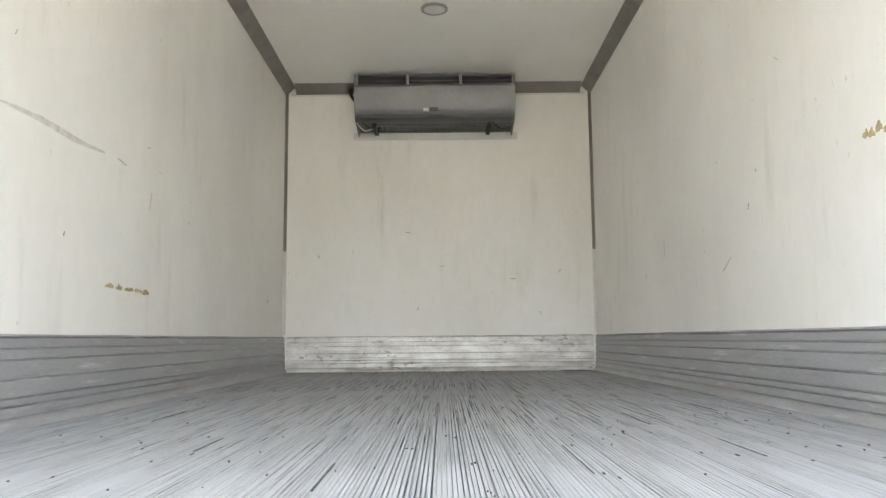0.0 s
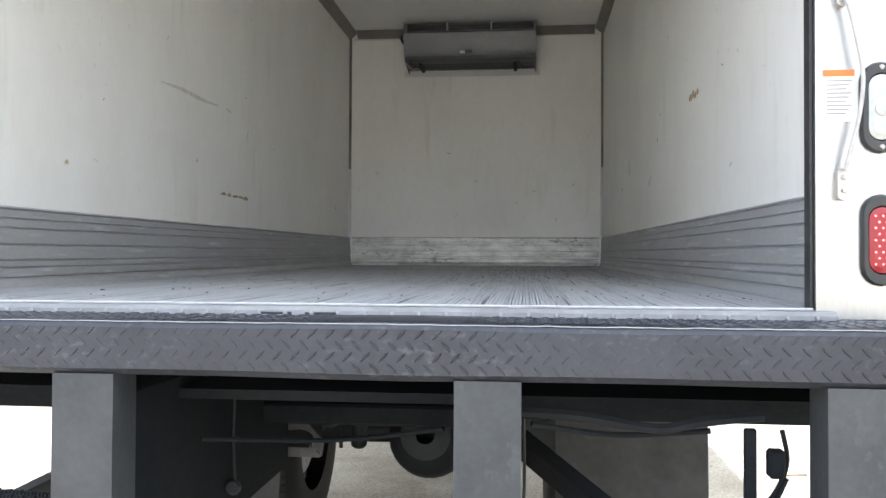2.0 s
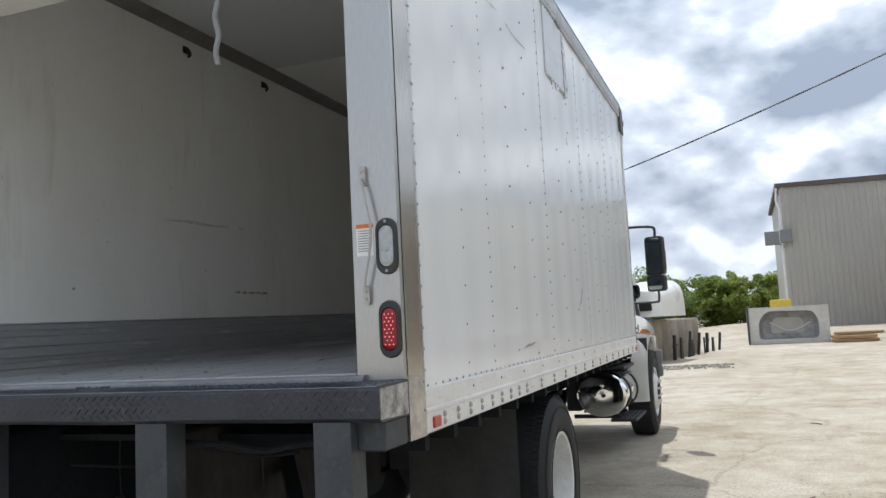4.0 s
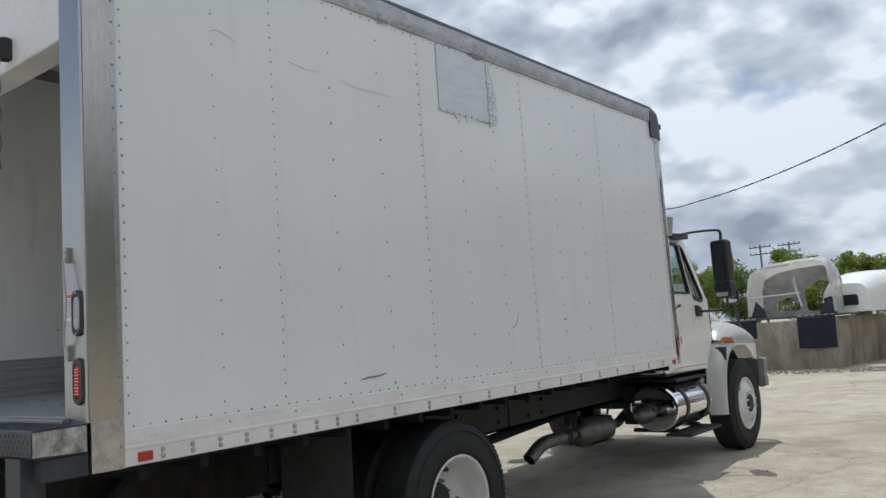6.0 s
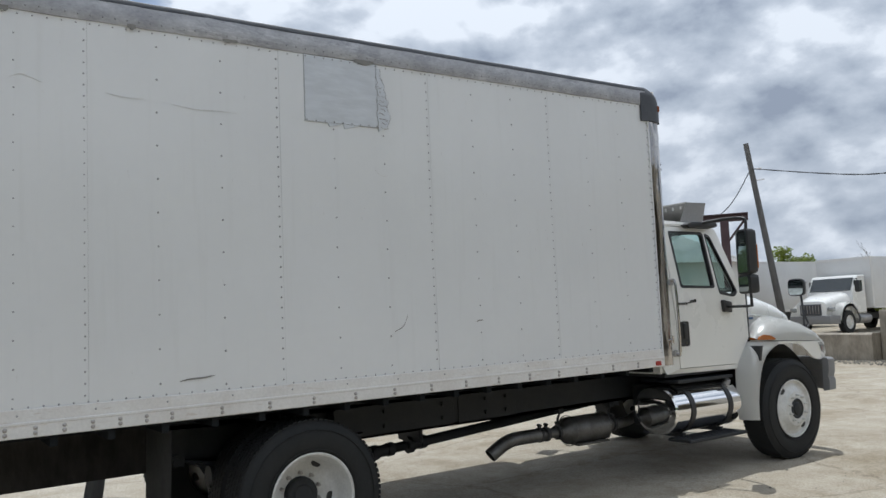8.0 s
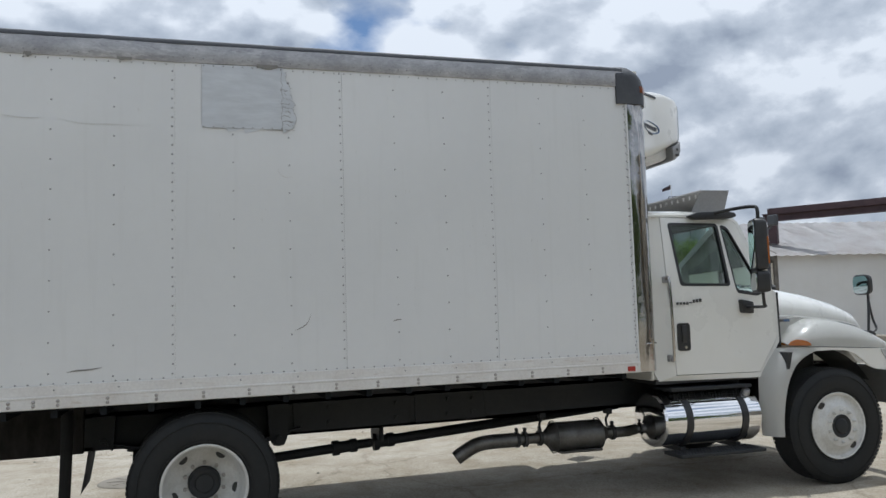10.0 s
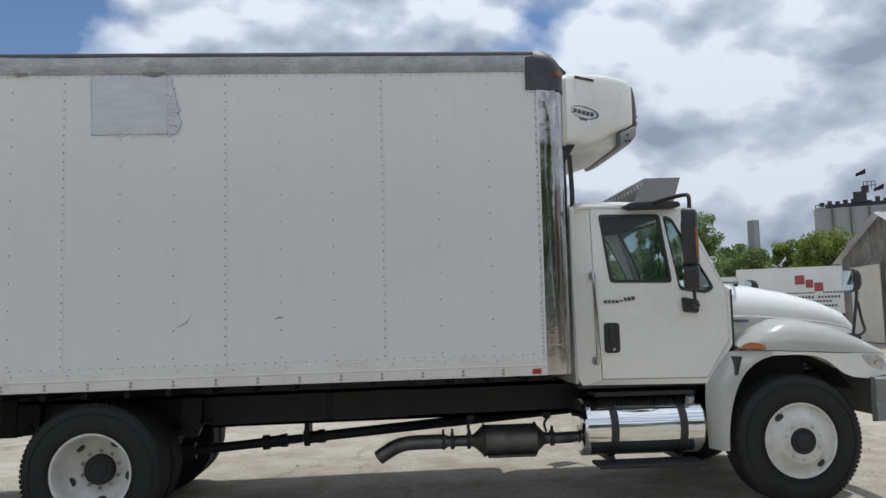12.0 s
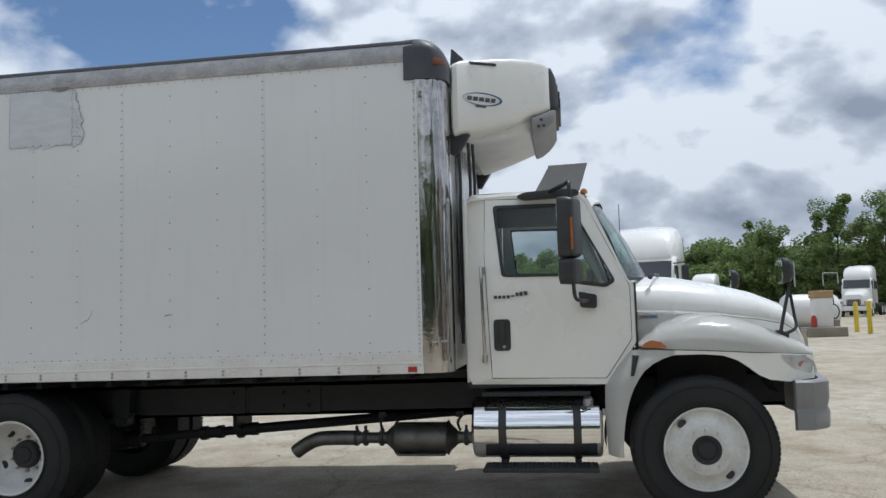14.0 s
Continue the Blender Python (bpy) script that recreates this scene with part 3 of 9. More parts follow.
        rings.append([(x + (d if x > 1.27 else 0), y, z + (d * 1.2 if z > 3.65 or z < 3.54 else 0)) for x, z in prof])
    loft(bm, rings)
    trail = part("top_rail", shear(bm, KO), TOPRAIL, lorry, "grey scraped aluminium top rail")
    bm = BM()
    y = 0.4
    while y < 6.05:
        rivet(bm, 1.3105, y, 3.565 + 0.006 * rng.random(), 0.006)
        y += 0.07
    part("rivets", shear(bm, KO), RIVET, trail, kind="stuff")
    # separate dark strip: the shadow along the rounded top edge, as colour
    bm = BM()
    prof = [(1.262, 3.668), (1.3125, 3.668), (1.3115, 3.680), (1.304, 3.697), (1.287, 3.708), (1.262, 3.708)]
    loft(bm, [[(x, y, z + 0.0015 * noise.noise((y * 3, 8, 2))) for x, z in prof] for y in ys])
    part("rail_shadow_edge", shear(bm, KO), GREYCAP, trail, "rounded upper edge of the rail, its shadow put in as dark grey")
    # torn bits of rail edge
    for y, w, h in ((2.05, 0.10, 0.02), (1.45, 0.05, 0.03), (3.02, 0.16, 0.03), (0.75, 0.05, 0.035)):
        bm = BM()
        pts = [(y + w * i / 5, 3.536 - h * (0.2 + 0.8 * rng.random()) * (1 - abs(i / 5 - 0.5))) for i in range(6)]
        prism(bm, pts + [(y + w, 3.548), (y, 3.548)], "x", 1.3115, 1.3145)
        part("rail_scrape", shear(bm, KO), GREASE, trail)


def patch_and_marks():
    rng = random.Random(9)
    bm = BM()
    ys, zs = [2.625 + 0.59 * i / 10 for i in range(11)], [3.055 + 0.475 * j / 9 for j in range(10)]
    rows = [[(1.304 + 0.002 * noise.noise((y * 7, z * 5, 3)), y, z) for y in ys] for z in zs]
    loft(bm, rows, close=False, caps=False)
    for line in (rows[0], rows[-1], [r[0] for r in rows], [r[-1] for r in rows]):
        loft(bm, [line, [(1.296, p[1], p[2]) for p in line]], close=False, caps=False)
    p = part("patch_sheet", shear(bm, KO), TAPE, lorry, "dull silver repair sheet riveted over the side")
    bm = BM()
    for i in range(9):
        for z in (3.066, 3.52):
            rivet(bm, 1.304, 2.64 + 0.07 * i, z, 0.006)
    part("rivets", shear(bm, KO), RIVET, p, kind="stuff")
    bm = BM()
    left = [(3.205 + 0.012 * rng.uniform(-1, 1), 3.50 - 0.47 * i / 14) for i in range(15)]
    right = [(3.25 + 0.05 * smoothstep(4, 9, i) + 0.022 * rng.uniform(-1, 1), 3.50 - 0.43 * i / 14) for i in range(15)]
    prism(bm, left + right[::-1], "x", 1.297, 1.3068)
    part("torn_tape", shear(bm, KO), TAPE, p, "crumpled silver tape along the patch edge")
    for edge in ([(2.627, 3.527 - 0.047 * i) for i in range(11)], [(2.627 + 0.058 * i, 3.0572 + 0.0015 * (i % 2)) for i in range(11)]):
        bm = BM()
        tube(bm, [(1.3046, y, z) for y, z in edge], 0.0008, 4)
        part("dark_edge", shear(bm, KO), TORN, p, "thin dark edge of the patch")
    for edge in (left, right):
        bm = BM()
        tube(bm, [(1.3070, y, z) for y, z in edge], 0.0010, 4)
        part("torn_edge", shear(bm, KO), TORN, p, "ragged brown torn edge of the tape")
    for k in range(13):
        bm = BM()
        row = 4 + int(k * 0.78)
        y0, y1, z = left[row][0], right[row][0], left[row][1]
        a, b = rng.uniform(0.0, 0.35), rng.uniform(0.6, 1.0)
        pts = smooth_line([(1.3070, y0 + (y1 - y0) * (a + (b - a) * u), z + rng.uniform(-0.010, 0.010) - 0.012 * u) for u in (0.0, 0.35, 0.7, 1.0)], 3)
        tube(bm, pts, rng.choice((0.0008, 0.0013, 0.0017)), 4)
        part("tape_crease", shear(bm, KO), TORN, p)
    for y0, w, d in ((2.80, 0.10, 0.028), (2.92, 0.12, 0.035)):
        bm = BM()
        prism(bm, [(y0, 3.062), (y0 + 0.012, 3.056 - d), (y0 + w, 3.062 - d * 0.35), (y0 + w, 3.062)], "x", 1.2975, 1.3030)
        part("tape_end", shear(bm, KO), TAPE, p, "loose tape end under the patch")
    # faint dent line with its reflection drawn in grey, and scuffs on the skin
    def scuff_and_reflection(pts, r, m=GREASE):
        b2 = BM()
        q = smooth_line(pts, 4)
        rings = []
        for i, c in enumerate(q):
            w = r * (0.25 + math.sin(math.pi * i / (len(q) - 1)))
            rings.append([(1.2985, c[1], c[2] - w), (1.3005, c[1], c[2] - w), (1.3005, c[1], c[2] + w), (1.2985, c[1], c[2] + w)])
        loft(b2, rings)
        part("scuff_and_reflection", shear(b2, KO), m, lorry)
    scuff_and_reflection([(0, 1.74, 1.335), (0, 1.80, 1.345), (0, 1.88, 1.347), (0, 1.96, 1.358)], 0.0045)
    # the next three strips draw the broken reflection along the buckled sheet
    scuff_and_reflection([(0, 0.80, 3.13), (0, 0.86, 3.16), (0, 0.92, 3.145), (0, 0.98, 3.12)], 0.0016, CREASE)
    scuff_and_reflection([(0, 1.32, 3.10), (0, 1.45, 3.085), (0, 1.55, 3.09)], 0.0016, CREASE)
    scuff_and_reflection([(0, 1.72, 3.075), (0, 1.85, 3.055), (0, 2.0, 3.06), (0, 2.15, 3.055)], 0.0016, CREASE)
    scuff_and_reflection([(0, 3.17, 2.74), (0, 3.22, 2.70), (0, 3.28, 2.705)], 0.0016, CREASE)
    scuff_and_reflection([(0, 3.28, 1.56), (0, 3.36, 1.60), (0, 3.40, 1.68)], 0.003)
    scuff_and_reflection([(0, 4.02, 1.60), (0, 4.05, 1.61), (0, 4.09, 1.61)], 0.004)


def box_shell():
    # left outside wall, front wall, roof: closed shell
    bm = BM()
    box(bm, -XO, -1.276, 0.31, 6.12, 1.10, 3.70)
    part("left_wall", shear(bm, KO), PANEL, lorry, "white left wall of the cargo box")
    bm = BM()
    box(bm, -1.08, 1.08, 6.295, 6.34, 1.10, 3.52)
    part("nose_wall", shear(bm, KO), PANEL, lorry, "white front wall of the cargo box")
    bm = BM()
    rings = []
    for y in (0.16, 2, 4, 5.9, 6.0, 6.1, 6.2, 6.28, 6.33, 6.345):
        drop = 0.012 * smoothstep(5.9, 6.15, y) if y < 6.15 else 0.012 + 0.19 * (1 - math.sqrt(max(0, 1 - ((y - 6.145) / 0.2) ** 2)))
        hw = 1.285 - 0.34 * smoothstep(5.9, 6.25, y)
        top = [(x, y, 3.703 + 0.045 * math.cos(x / hw * math.pi / 2) - drop) for x in [-hw + 2 * hw * i / 12 for i in range(13)]]
        rings.append(top + [(hw, y, 3.695 - drop), (-hw, y, 3.695 - drop)])
    loft(bm, rings)
    part("roof_skin", shear(bm, KO), PANEL, lorry, "white aluminium roof skin")
    # front corners: polished quarter round below, grey cap above
    for s in (1, -1):
        def corner(rx, ry, n):
            return [(1.085 + rx * max(0.0, math.cos(a)) ** 0.66, 6.125 + ry * math.sin(a) ** 0.66) for a in [math.pi / 2 * i / n for i in range(n + 1)]]
        arc = [(s * x, y) for x, y in corner(0.22, 0.225, 20)]
        inner = [(s * x, y) for x, y in corner(0.20, 0.20, 20)]
        bm = BM()
        rings = []
        for j in range(40):
            z = 1.10 + 2.29 * j / 39
            wob = []
            for i, (x, y) in enumerate(arc):
                d = 0.0035 * noise.noise((i * 0.35, z * 2.0, 2 + s)) + 0.010 * smoothstep(3.0, 3.3, z) * noise.noise((i * 0.4, z * 7, 9))
                wob.append((x + s * d, y + d, z))
            rings.append(wob + [(x, y, z) for x, y in reversed(inner)])
        loft(bm, rings)
        c = part("corner_trim", shear(bm, KO), CHROME, lorry, "polished stainless front corner trim")
        if s == 1:
            bm = BM()
            tube(bm, [(1.30, 6.20, 1.33), (1.315, 6.26, 1.335), (1.27, 6.31, 1.335)], 0.008, 8)
            cyl(bm, (1.318, 6.255, 1.30), (1.318, 6.255, 1.37), 0.008, 8)
            part("corner_latch", shear(bm, KO), CHROME, c, "small chrome latch handle")
        bm = BM()
        rings = []
        for j in range(17):
            z = 3.385 + 0.332 * j / 16
            f = math.sqrt(max(0.0, 1 - (max(0.0, z - 3.50) / 0.245) ** 2))
            k = 0.30 + 0.70 * f
            out = [(1.316, 6.03)] + corner(0.236, 0.240, 16) + [(0.98, 6.365)]
            inn = [(0.98, 6.345)] + corner(0.212, 0.216, 16)[::-1] + [(1.297, 6.03)]
            tuck = 0.0 if j < 13 else 0.006 * (j - 12) ** 1.5
            rings.append([(s * (x - tuck), 6.03 + (y - 6.03) * k, z) for x, y in out + inn])
        loft(bm, rings)
        cap = part("corner_cap", shear(bm, KO), GREYCAP, lorry, "dark grey plastic roof corner cap")
        bm = BM()
        m = pose(s * 1.262, 6.298, 3.52, 0, 0, s * 48) @ pose(0, 0, 0, 0, 0, 0)
        box(bm, -0.012, 0.024, -0.055, 0.055, -0.028, 0.028, 0.006, 2, m)
        part("marker_lamp", shear(bm, KO), DIMAMBER, cap, "amber corner clearance lamp")
    # black rubber strip where sheet and corner meet
    bm = BM()
    box(bm, 1.290, 1.306, 6.112, 6.128, 1.11, 3.54)
    rv = BM()
    for i in range(36):
        rivet(rv, 1.306, 6.106, 1.16 + 0.066 * i, 0.006)
    strip = part("edge_strip", shear(bm, KO), PANEL, lorry)
    part("rivets", shear(rv, KO), RIVET, strip, kind="stuff")
    for y, kind in ((0.405, REDREF), (6.045, REDREF)):
        bm = BM()
        box(bm, 1.303, 1.315, y - 0.035, y + 0.035, 1.112, 1.152, 0.003)
        part("side_reflector", shear(bm, KO), kind, lorry, "small red side reflector")


def rear_frame():
    for s in (1, -1):
        bm = BM()
        prof = [(s * 1.126, 0.150), (s * 1.298, 0.150), (s * 1.306, 0.158), (s * 1.308, 0.312), (s * 1.262, 0.312), (s * 1.262, 0.20), (s * 1.126, 0.192)]
        loft(bm, [[(x, y, z) for x, y in prof] for z in (1.268, 3.70)])
        post = part("rear_post", bm, STEEL, lorry, "brushed stainless rear door post")
        bm = BM()
        prof2 = [(s * 1.262, 0.175), (s * 1.306, 0.168), (s * 1.308, 0.312), (s * 1.262, 0.312)]
        loft(bm, [[(x, y, z) for x, y in prof2] for z in (1.060, 1.268)])
        part("post_foot", bm, WORN, post, "stained lower end of the post")
        bm = BM()
        box(bm, min(s * 1.119, s * 1.125), max(s * 1.119, s * 1.125), 0.166, 0.200, 1.285, 2.95)
        part("door_seal", bm, BLACK, post, "black rubber door seal")
        if s == 1:
            bm = BM()
            box(bm, 1.3085, 1.3115, 0.160, 0.286, 1.275, 3.69, 0.001)
            part("side_face", bm, BRUSHED, post, "brushed steel side of the post, brown reflection in its colour")
            bm = BM()
            for i in range(26):
                rivet(bm, 1.308, 0.296, 1.15 + 0.098 * i, 0.007)
            part("rivets", bm, RIVET, post, kind="stuff")
        # lamps in rubber grommets
        for cz, kind in ((1.720, "reverse"), (1.437, "tail")):
            def oval(hx, hz, y):
                return [(s * 1.2575 + a, y, b) for a, b in stadium(0, cz, hx, hz, 8)]
            bm = BM()
            loft(bm, [oval(0.041, 0.098, 0.152), oval(0.041, 0.098, 0.144), oval(0.037, 0.094, 0.136), oval(0.029, 0.074, 0.136), oval(0.026, 0.070, 0.146)], caps=False)
            g = part("reverse_lamp" if kind == "reverse" else "tail_lamp", bm, BLACK, lorry, "black rubber lamp grommet")
            bm = BM()
            loft(bm, [oval(0.0275, 0.071, 0.147), oval(0.0265, 0.070, 0.138), oval(0.018, 0.058, 0.134)], caps=False)
            bm.faces.new([bm.verts.new(p) for p in oval(0.018, 0.058, 0.134)])
            part("lens", bm, CLEAR if kind == "reverse" else RED, g, "clear oval reversing lens" if kind == "reverse" else "lit red oval tail lens")
            if kind == "tail":
                bm = BM()
                for j in range(9):
                    for i in range(3 if j % 2 == 0 else 2):
                        dx = (i - (1 if j % 2 == 0 else 0.5)) * 0.015
                        p = (s * 1.2575 + dx, 0.1335, cz + (j - 4) * 0.0128)
                        revolve(bm, [(0, 0.0026), (0.0015, 0.002), (0.0025, 0.0)], p, (0, -1, 0), 6)
                part("led_cluster", bm, LED, g, "bright red diode points", kind="stuff")
            else:
                bm = BM()
                revolve(bm, [(0, 0.016), (0.002, 0.015), (0.004, 0.010), (0.003, 0.0)], (s * 1.2575, 0.1345, cz - 0.005), (0, -1, 0), 14)
                part("bulb", bm, CLEAR, g, "pale round bulb behind the lens")
                for dz in (0.085, -0.085):
                    bm = BM()
                    revolve(bm, [(0, 0.006), (0.002, 0.005), (0.003, 0)], (s * 1.2575, 0.136, cz + dz), (0, -1, 0), 8)
                    part("screw", bm, BOLT, g)
    # grab strap with end hooks and the warning label on the near post
    bm = BM()
    path = smooth_line([(1.177, 0.128, 1.955), (1.186, 0.122, 1.93), (1.20, 0.118, 1.86), (1.212, 0.118, 1.78), (1.204, 0.118, 1.70), (1.188, 0.120, 1.63), (1.178, 0.126, 1.585)], 6)
    tube(bm, path, 0.0048, 8)
    strap = part("grab_strap", bm, CABLEGREY, lorry, "grey plastic coated grab cable")
    for z in (1.972, 1.556):
        bm = BM()
        prism(bm, rounded([(1.166, z - 0.034), (1.19, z - 0.034), (1.19, z + 0.034), (1.166, z + 0.034)], 0.011), "y", 0.134, 0.151)
        for dz in (-0.014, 0.014):
            revolve(bm, [(0, 0.006), (0.004, 0.004), (0.005, 0)], (1.178, 0.134, z + dz), (0, -1, 0), 8)
        part("end_bracket", bm, BOLT, strap, "small steel end bracket")
    bm = BM()
    box(bm, 1.142, 1.206, 0.1485, 0.151, 1.692, 1.800)
    lab = part("warning_label", bm, PAPER, lorry, "white warning label with orange heading")
    bm = BM()
    box(bm, 1.142, 1.206, 0.1470, 0.1490, 1.789, 1.803)
    part("label_heading", bm, ORANGE, lab)
    for i in range(9):
        bm = BM()
        box(bm, 1.148, 1.201 - 0.012 * ((i * 7) % 3) / 2, 0.1472, 0.1492, 1.778 - 0.0088 * i, 1.7808 - 0.0088 * i)
        part("text_bar", bm, MIDGREY, lab)
    # header over the opening
    bm = BM()
    box(bm, -1.124, 1.124, 0.155, 0.30, 2.95, 3.70, 0.006)
    part("rear_header", bm, SEAL, lorry, "white header over the rear opening")
    bm = BM()
    revolve(bm, [(-0.02, 0.0), (-0.02, 0.05), (-0.005, 0.06), (0.005, 0.05), (0.02, 0.06), (0.03, 0.05), (0.03, 0)], (0.62, 0.13, 3.04), (1, 0, 0), 18)
    rope = part("rope_pulley", bm, BLACK, lorry, "black pulley with door pull rope")
    bm = BM()
    tube(bm, [(0.62 + 0.006 * math.sin(k), 0.10 + 0.006 * math.cos(k), 3.0 - 0.022 * k) for k in range(26)], 0.011, 6)
    part("pull_rope", bm, MIDGREY, rope, "hanging grey braided rope")


side_panels()
patch_and_marks()
box_shell()
rear_frame()


# ---- box lorry: inside of the cargo box ----
def ribbed(prof, a, b, side):
    """A ribbed kick plate profile (depth, height) run along one wall."""
    if side == "front":
        return [[(x, 6.2 - d, 1.366 + h) for d, h in prof] for x in (a, b)]
    return [[(side * (XI - d), y, 1.366 + h) for d, h in prof] for y in [a + (b - a) * i / 12 for i in range(13)]]


def inside():
    for s in (1, -1):
        bm = BM()
        box(bm, min(s * XI, s * 1.272), max(s * XI, s * 1.272), 0.26, 6.26, 1.34, 3.69)
        part("liner_wall", shear(bm, KI), LINER, lorry, "stained white plastic liner wall")
    bm = BM()
    box(bm, -XI, XI, 6.2, 6.255, 1.34, 3.69)
    part("liner_front", bm, LINER, lorry, "stained white liner at the front end")
    bm = BM()
    box(bm, -1.262, 1.262, 0.26, 6.26, 3.678, 3.690)
    part("liner_ceiling", bm, CEIL, lorry, "white liner ceiling")
    kick = [(-0.004, 0.274), (0.010, 0.276), (0.018, 0.270)]
    for top, low, d in ((0.262, 0.238, 0.018), (0.230, 0.206, 0.019), (0.198, 0.150, 0.020), (0.141, 0.096, 0.022), (0.088, 0.072, 0.024), (0.064, 0.036, 0.026)):
        kick += [(d - 0.010, top + 0.0013), (d, top), (d, low), (d - 0.010, low - 0.0013)]
    kick += [(0.030, 0.024), (0.040, 0.010), (0.042, 0.0), (-0.004, -0.004)]
    for s in (1, -1):
        bm = BM()
        loft(bm, ribbed(kick, 0.262, 6.196, s))
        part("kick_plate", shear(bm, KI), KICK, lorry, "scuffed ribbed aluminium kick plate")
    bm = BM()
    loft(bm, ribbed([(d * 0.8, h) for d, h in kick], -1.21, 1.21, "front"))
    part("kick_plate", bm, KICKBRIGHT, lorry, "scuffed ribbed aluminium kick plate, reflected brightness in its colour")
    # trims in the corners
    for s in (1, -1):
        bm = BM()
        prism(bm, [(s * 1.249, 3.685), (s * 1.249, 3.610), (s * 1.240, 3.606), (s * 1.168, 3.672), (s * 1.172, 3.682)], "y", 0.28, 6.19)
        part("ceiling_trim", shear(bm, 0.002), TRIM, lorry, "brown-grey aluminium ceiling corner trim")
        bm = BM()
        prism(bm, [(s * 1.247, 6.175), (s * 1.243, 6.175), (s * 1.224, 6.194), (s * 1.224, 6.204), (s * 1.247, 6.204)], "z", 1.66, 3.62)
        part("corner_strip", bm, TRIM, lorry, "worn aluminium corner strip")
        bm = BM()
        prism(bm, [(s * 1.2435, 6.171), (s * 1.240, 6.171), (s * 1.221, 6.190), (s * 1.221, 6.197), (s * 1.2435, 6.197)], "z", 1.66, 2.32)
        part("corner_strip", bm, SEAL, lorry, "white lower corner strip")
    bm = BM()
    prism(bm, [(6.203, 3.62), (6.19, 3.612), (6.10, 3.672), (6.10, 3.682), (6.203, 3.682)], "x", -1.16, 1.16)
    part("ceiling_trim", bm, TRIM, lorry, "brown-grey aluminium ceiling corner trim")
    bm = BM()
    box(bm, -1.2, 1.2, 6.19, 6.202, 3.600, 3.62, 0.002)
    part("ceiling_bead", bm, SEAL, lorry)
    bm = BM()
    revolve(bm, [(0, 0.085), (0.012, 0.085), (0.016, 0.078), (0.012, 0.066)], (-0.015, 4.68, 3.678), (0, 0, -1), 28)
    lamp = part("ceiling_lamp", bm, ALU, lorry, "round grey ceiling lamp rim")
    bm = BM()
    revolve(bm, [(0.0, 0.066), (0.012, 0.064), (0.018, 0.04), (0.02, 0.0)], (-0.015, 4.68, 3.678), (0, 0, -1), 28)
    part("lens", bm, SEAL, lamp, "frosted lamp lens")
    # hooks high on the left wall
    for y in (2.3, 3.3):
        bm = BM()
        tube(bm, [(-1.245, y, 3.57), (-1.21, y, 3.56), (-1.20, y, 3.53), (-1.22, y, 3.515)], 0.012, 6)
        box(bm, -1.246, -1.232, y - 0.03, y + 0.03, 3.545, 3.595, 0.003)
        part("wall_hook", shear(bm, KI), BLACK, lorry, "small black wall hook")
    # aluminium floor planks with ribs
    bm = BM()
    w, n = 0.2045, 23
    prof = []
    rng = random.Random(2)
    for i in range(n):
        a, b = w * i / n, w * (i + 1) / n
        wide = rng.choice((0.0007, 0.0013, 0.0024)) if i else 0.0028
        prof += [(a + wide * 0.8, -0.012), (a + wide, 0.0), (b - 0.0006, 0.0), (b - 0.0002, -0.012)]
    prof += [(w - 0.0002, -0.03), (0.0005, -0.03)]
    ys = [0.152] + [0.152 + (6.19 - 0.152) * i / 12 for i in range(1, 13)]
    loft(bm, [[(x, y, 1.366 + z) for x, z in prof] for y in ys])
    me = None
    for i in range(12):
        if me is None:
            ob = part("floor_plank", shear(bm, KI), ALUFLOOR, lorry, "ribbed worn aluminium floor plank")
            me = ob.data
            ob.matrix_basis = pose(-1.227, 0, 0)
        else:
            tagged(piece("floor_plank", me, lorry, pose(-1.227 + w * i, 0, 0)), "ribbed worn aluminium floor plank")
    # sill at the rear edge
    bm = BM()
    prism(bm, [(0.118, 1.262), (0.118, 1.276), (0.128, 1.284), (0.160, 1.2865), (0.160, 1.262)], "x", -1.16, 1.16)
    sill = part("sill_strip", bm, SILLGREY, lorry, "bright worn aluminium sill strip")
    bm = BM()
    for i in range(38):
        rivet_at = (-1.12 + 0.0605 * i, 0.1165, 1.270)
        revolve(bm, [(0, 0.006), (0.003, 0.004), (0.0035, 0)], rivet_at, (0, -1, 0), 6)
    part("rivets", bm, RIVET, sill, kind="stuff")
    bm = BM()
    tube(bm, [(-1.12 + 2.24 * i / 60, 0.1500 + 0.0012 * noise.noise((i * 0.7, 3, 1)), 1.2885 + 0.0012 * noise.noise((i * 0.5, 1, 1))) for i in range(61)], 0.0030, 6)
    part("floor_lip", bm, BRIGHTEDGE, sill, "bright worn lip of the floor")
    for x0, x1 in ((-0.091, -0.016), (0.013, 0.086)):
        bm = BM()
        box(bm, x0, x1, 0.1168, 0.122, 1.2668, 1.2728, 0.0015)
        part("sill_slot", bm, BLACK, sill, "narrow dark slot in the sill")
    # torn foam, gouges and scratches on the liner
    rng = random.Random(12)

    def gouge(s, y0, y1, z, h, name="torn_patch"):
        for k in range(5):
            b2 = BM()
            a = y0 + (y1 - y0) * (k + rng.uniform(0.0, 0.25)) / 5
            b = y0 + (y1 - y0) * (k + rng.uniform(0.6, 0.98)) / 5
            lift = h * rng.uniform(-0.25, 0.35)
            up = [(a + (b - a) * i / 7, z + lift + h * rng.uniform(0.15, 1.0) * (0.3 + math.sin(math.pi * i / 7) * 0.6)) for i in range(8)]
            lo = [(p[0], z + lift - h * rng.uniform(0.05, 0.45)) for p in up]
            prism(b2, up + lo[::-1], "x", s * (XI - 0.003), s * (XI + 0.003))
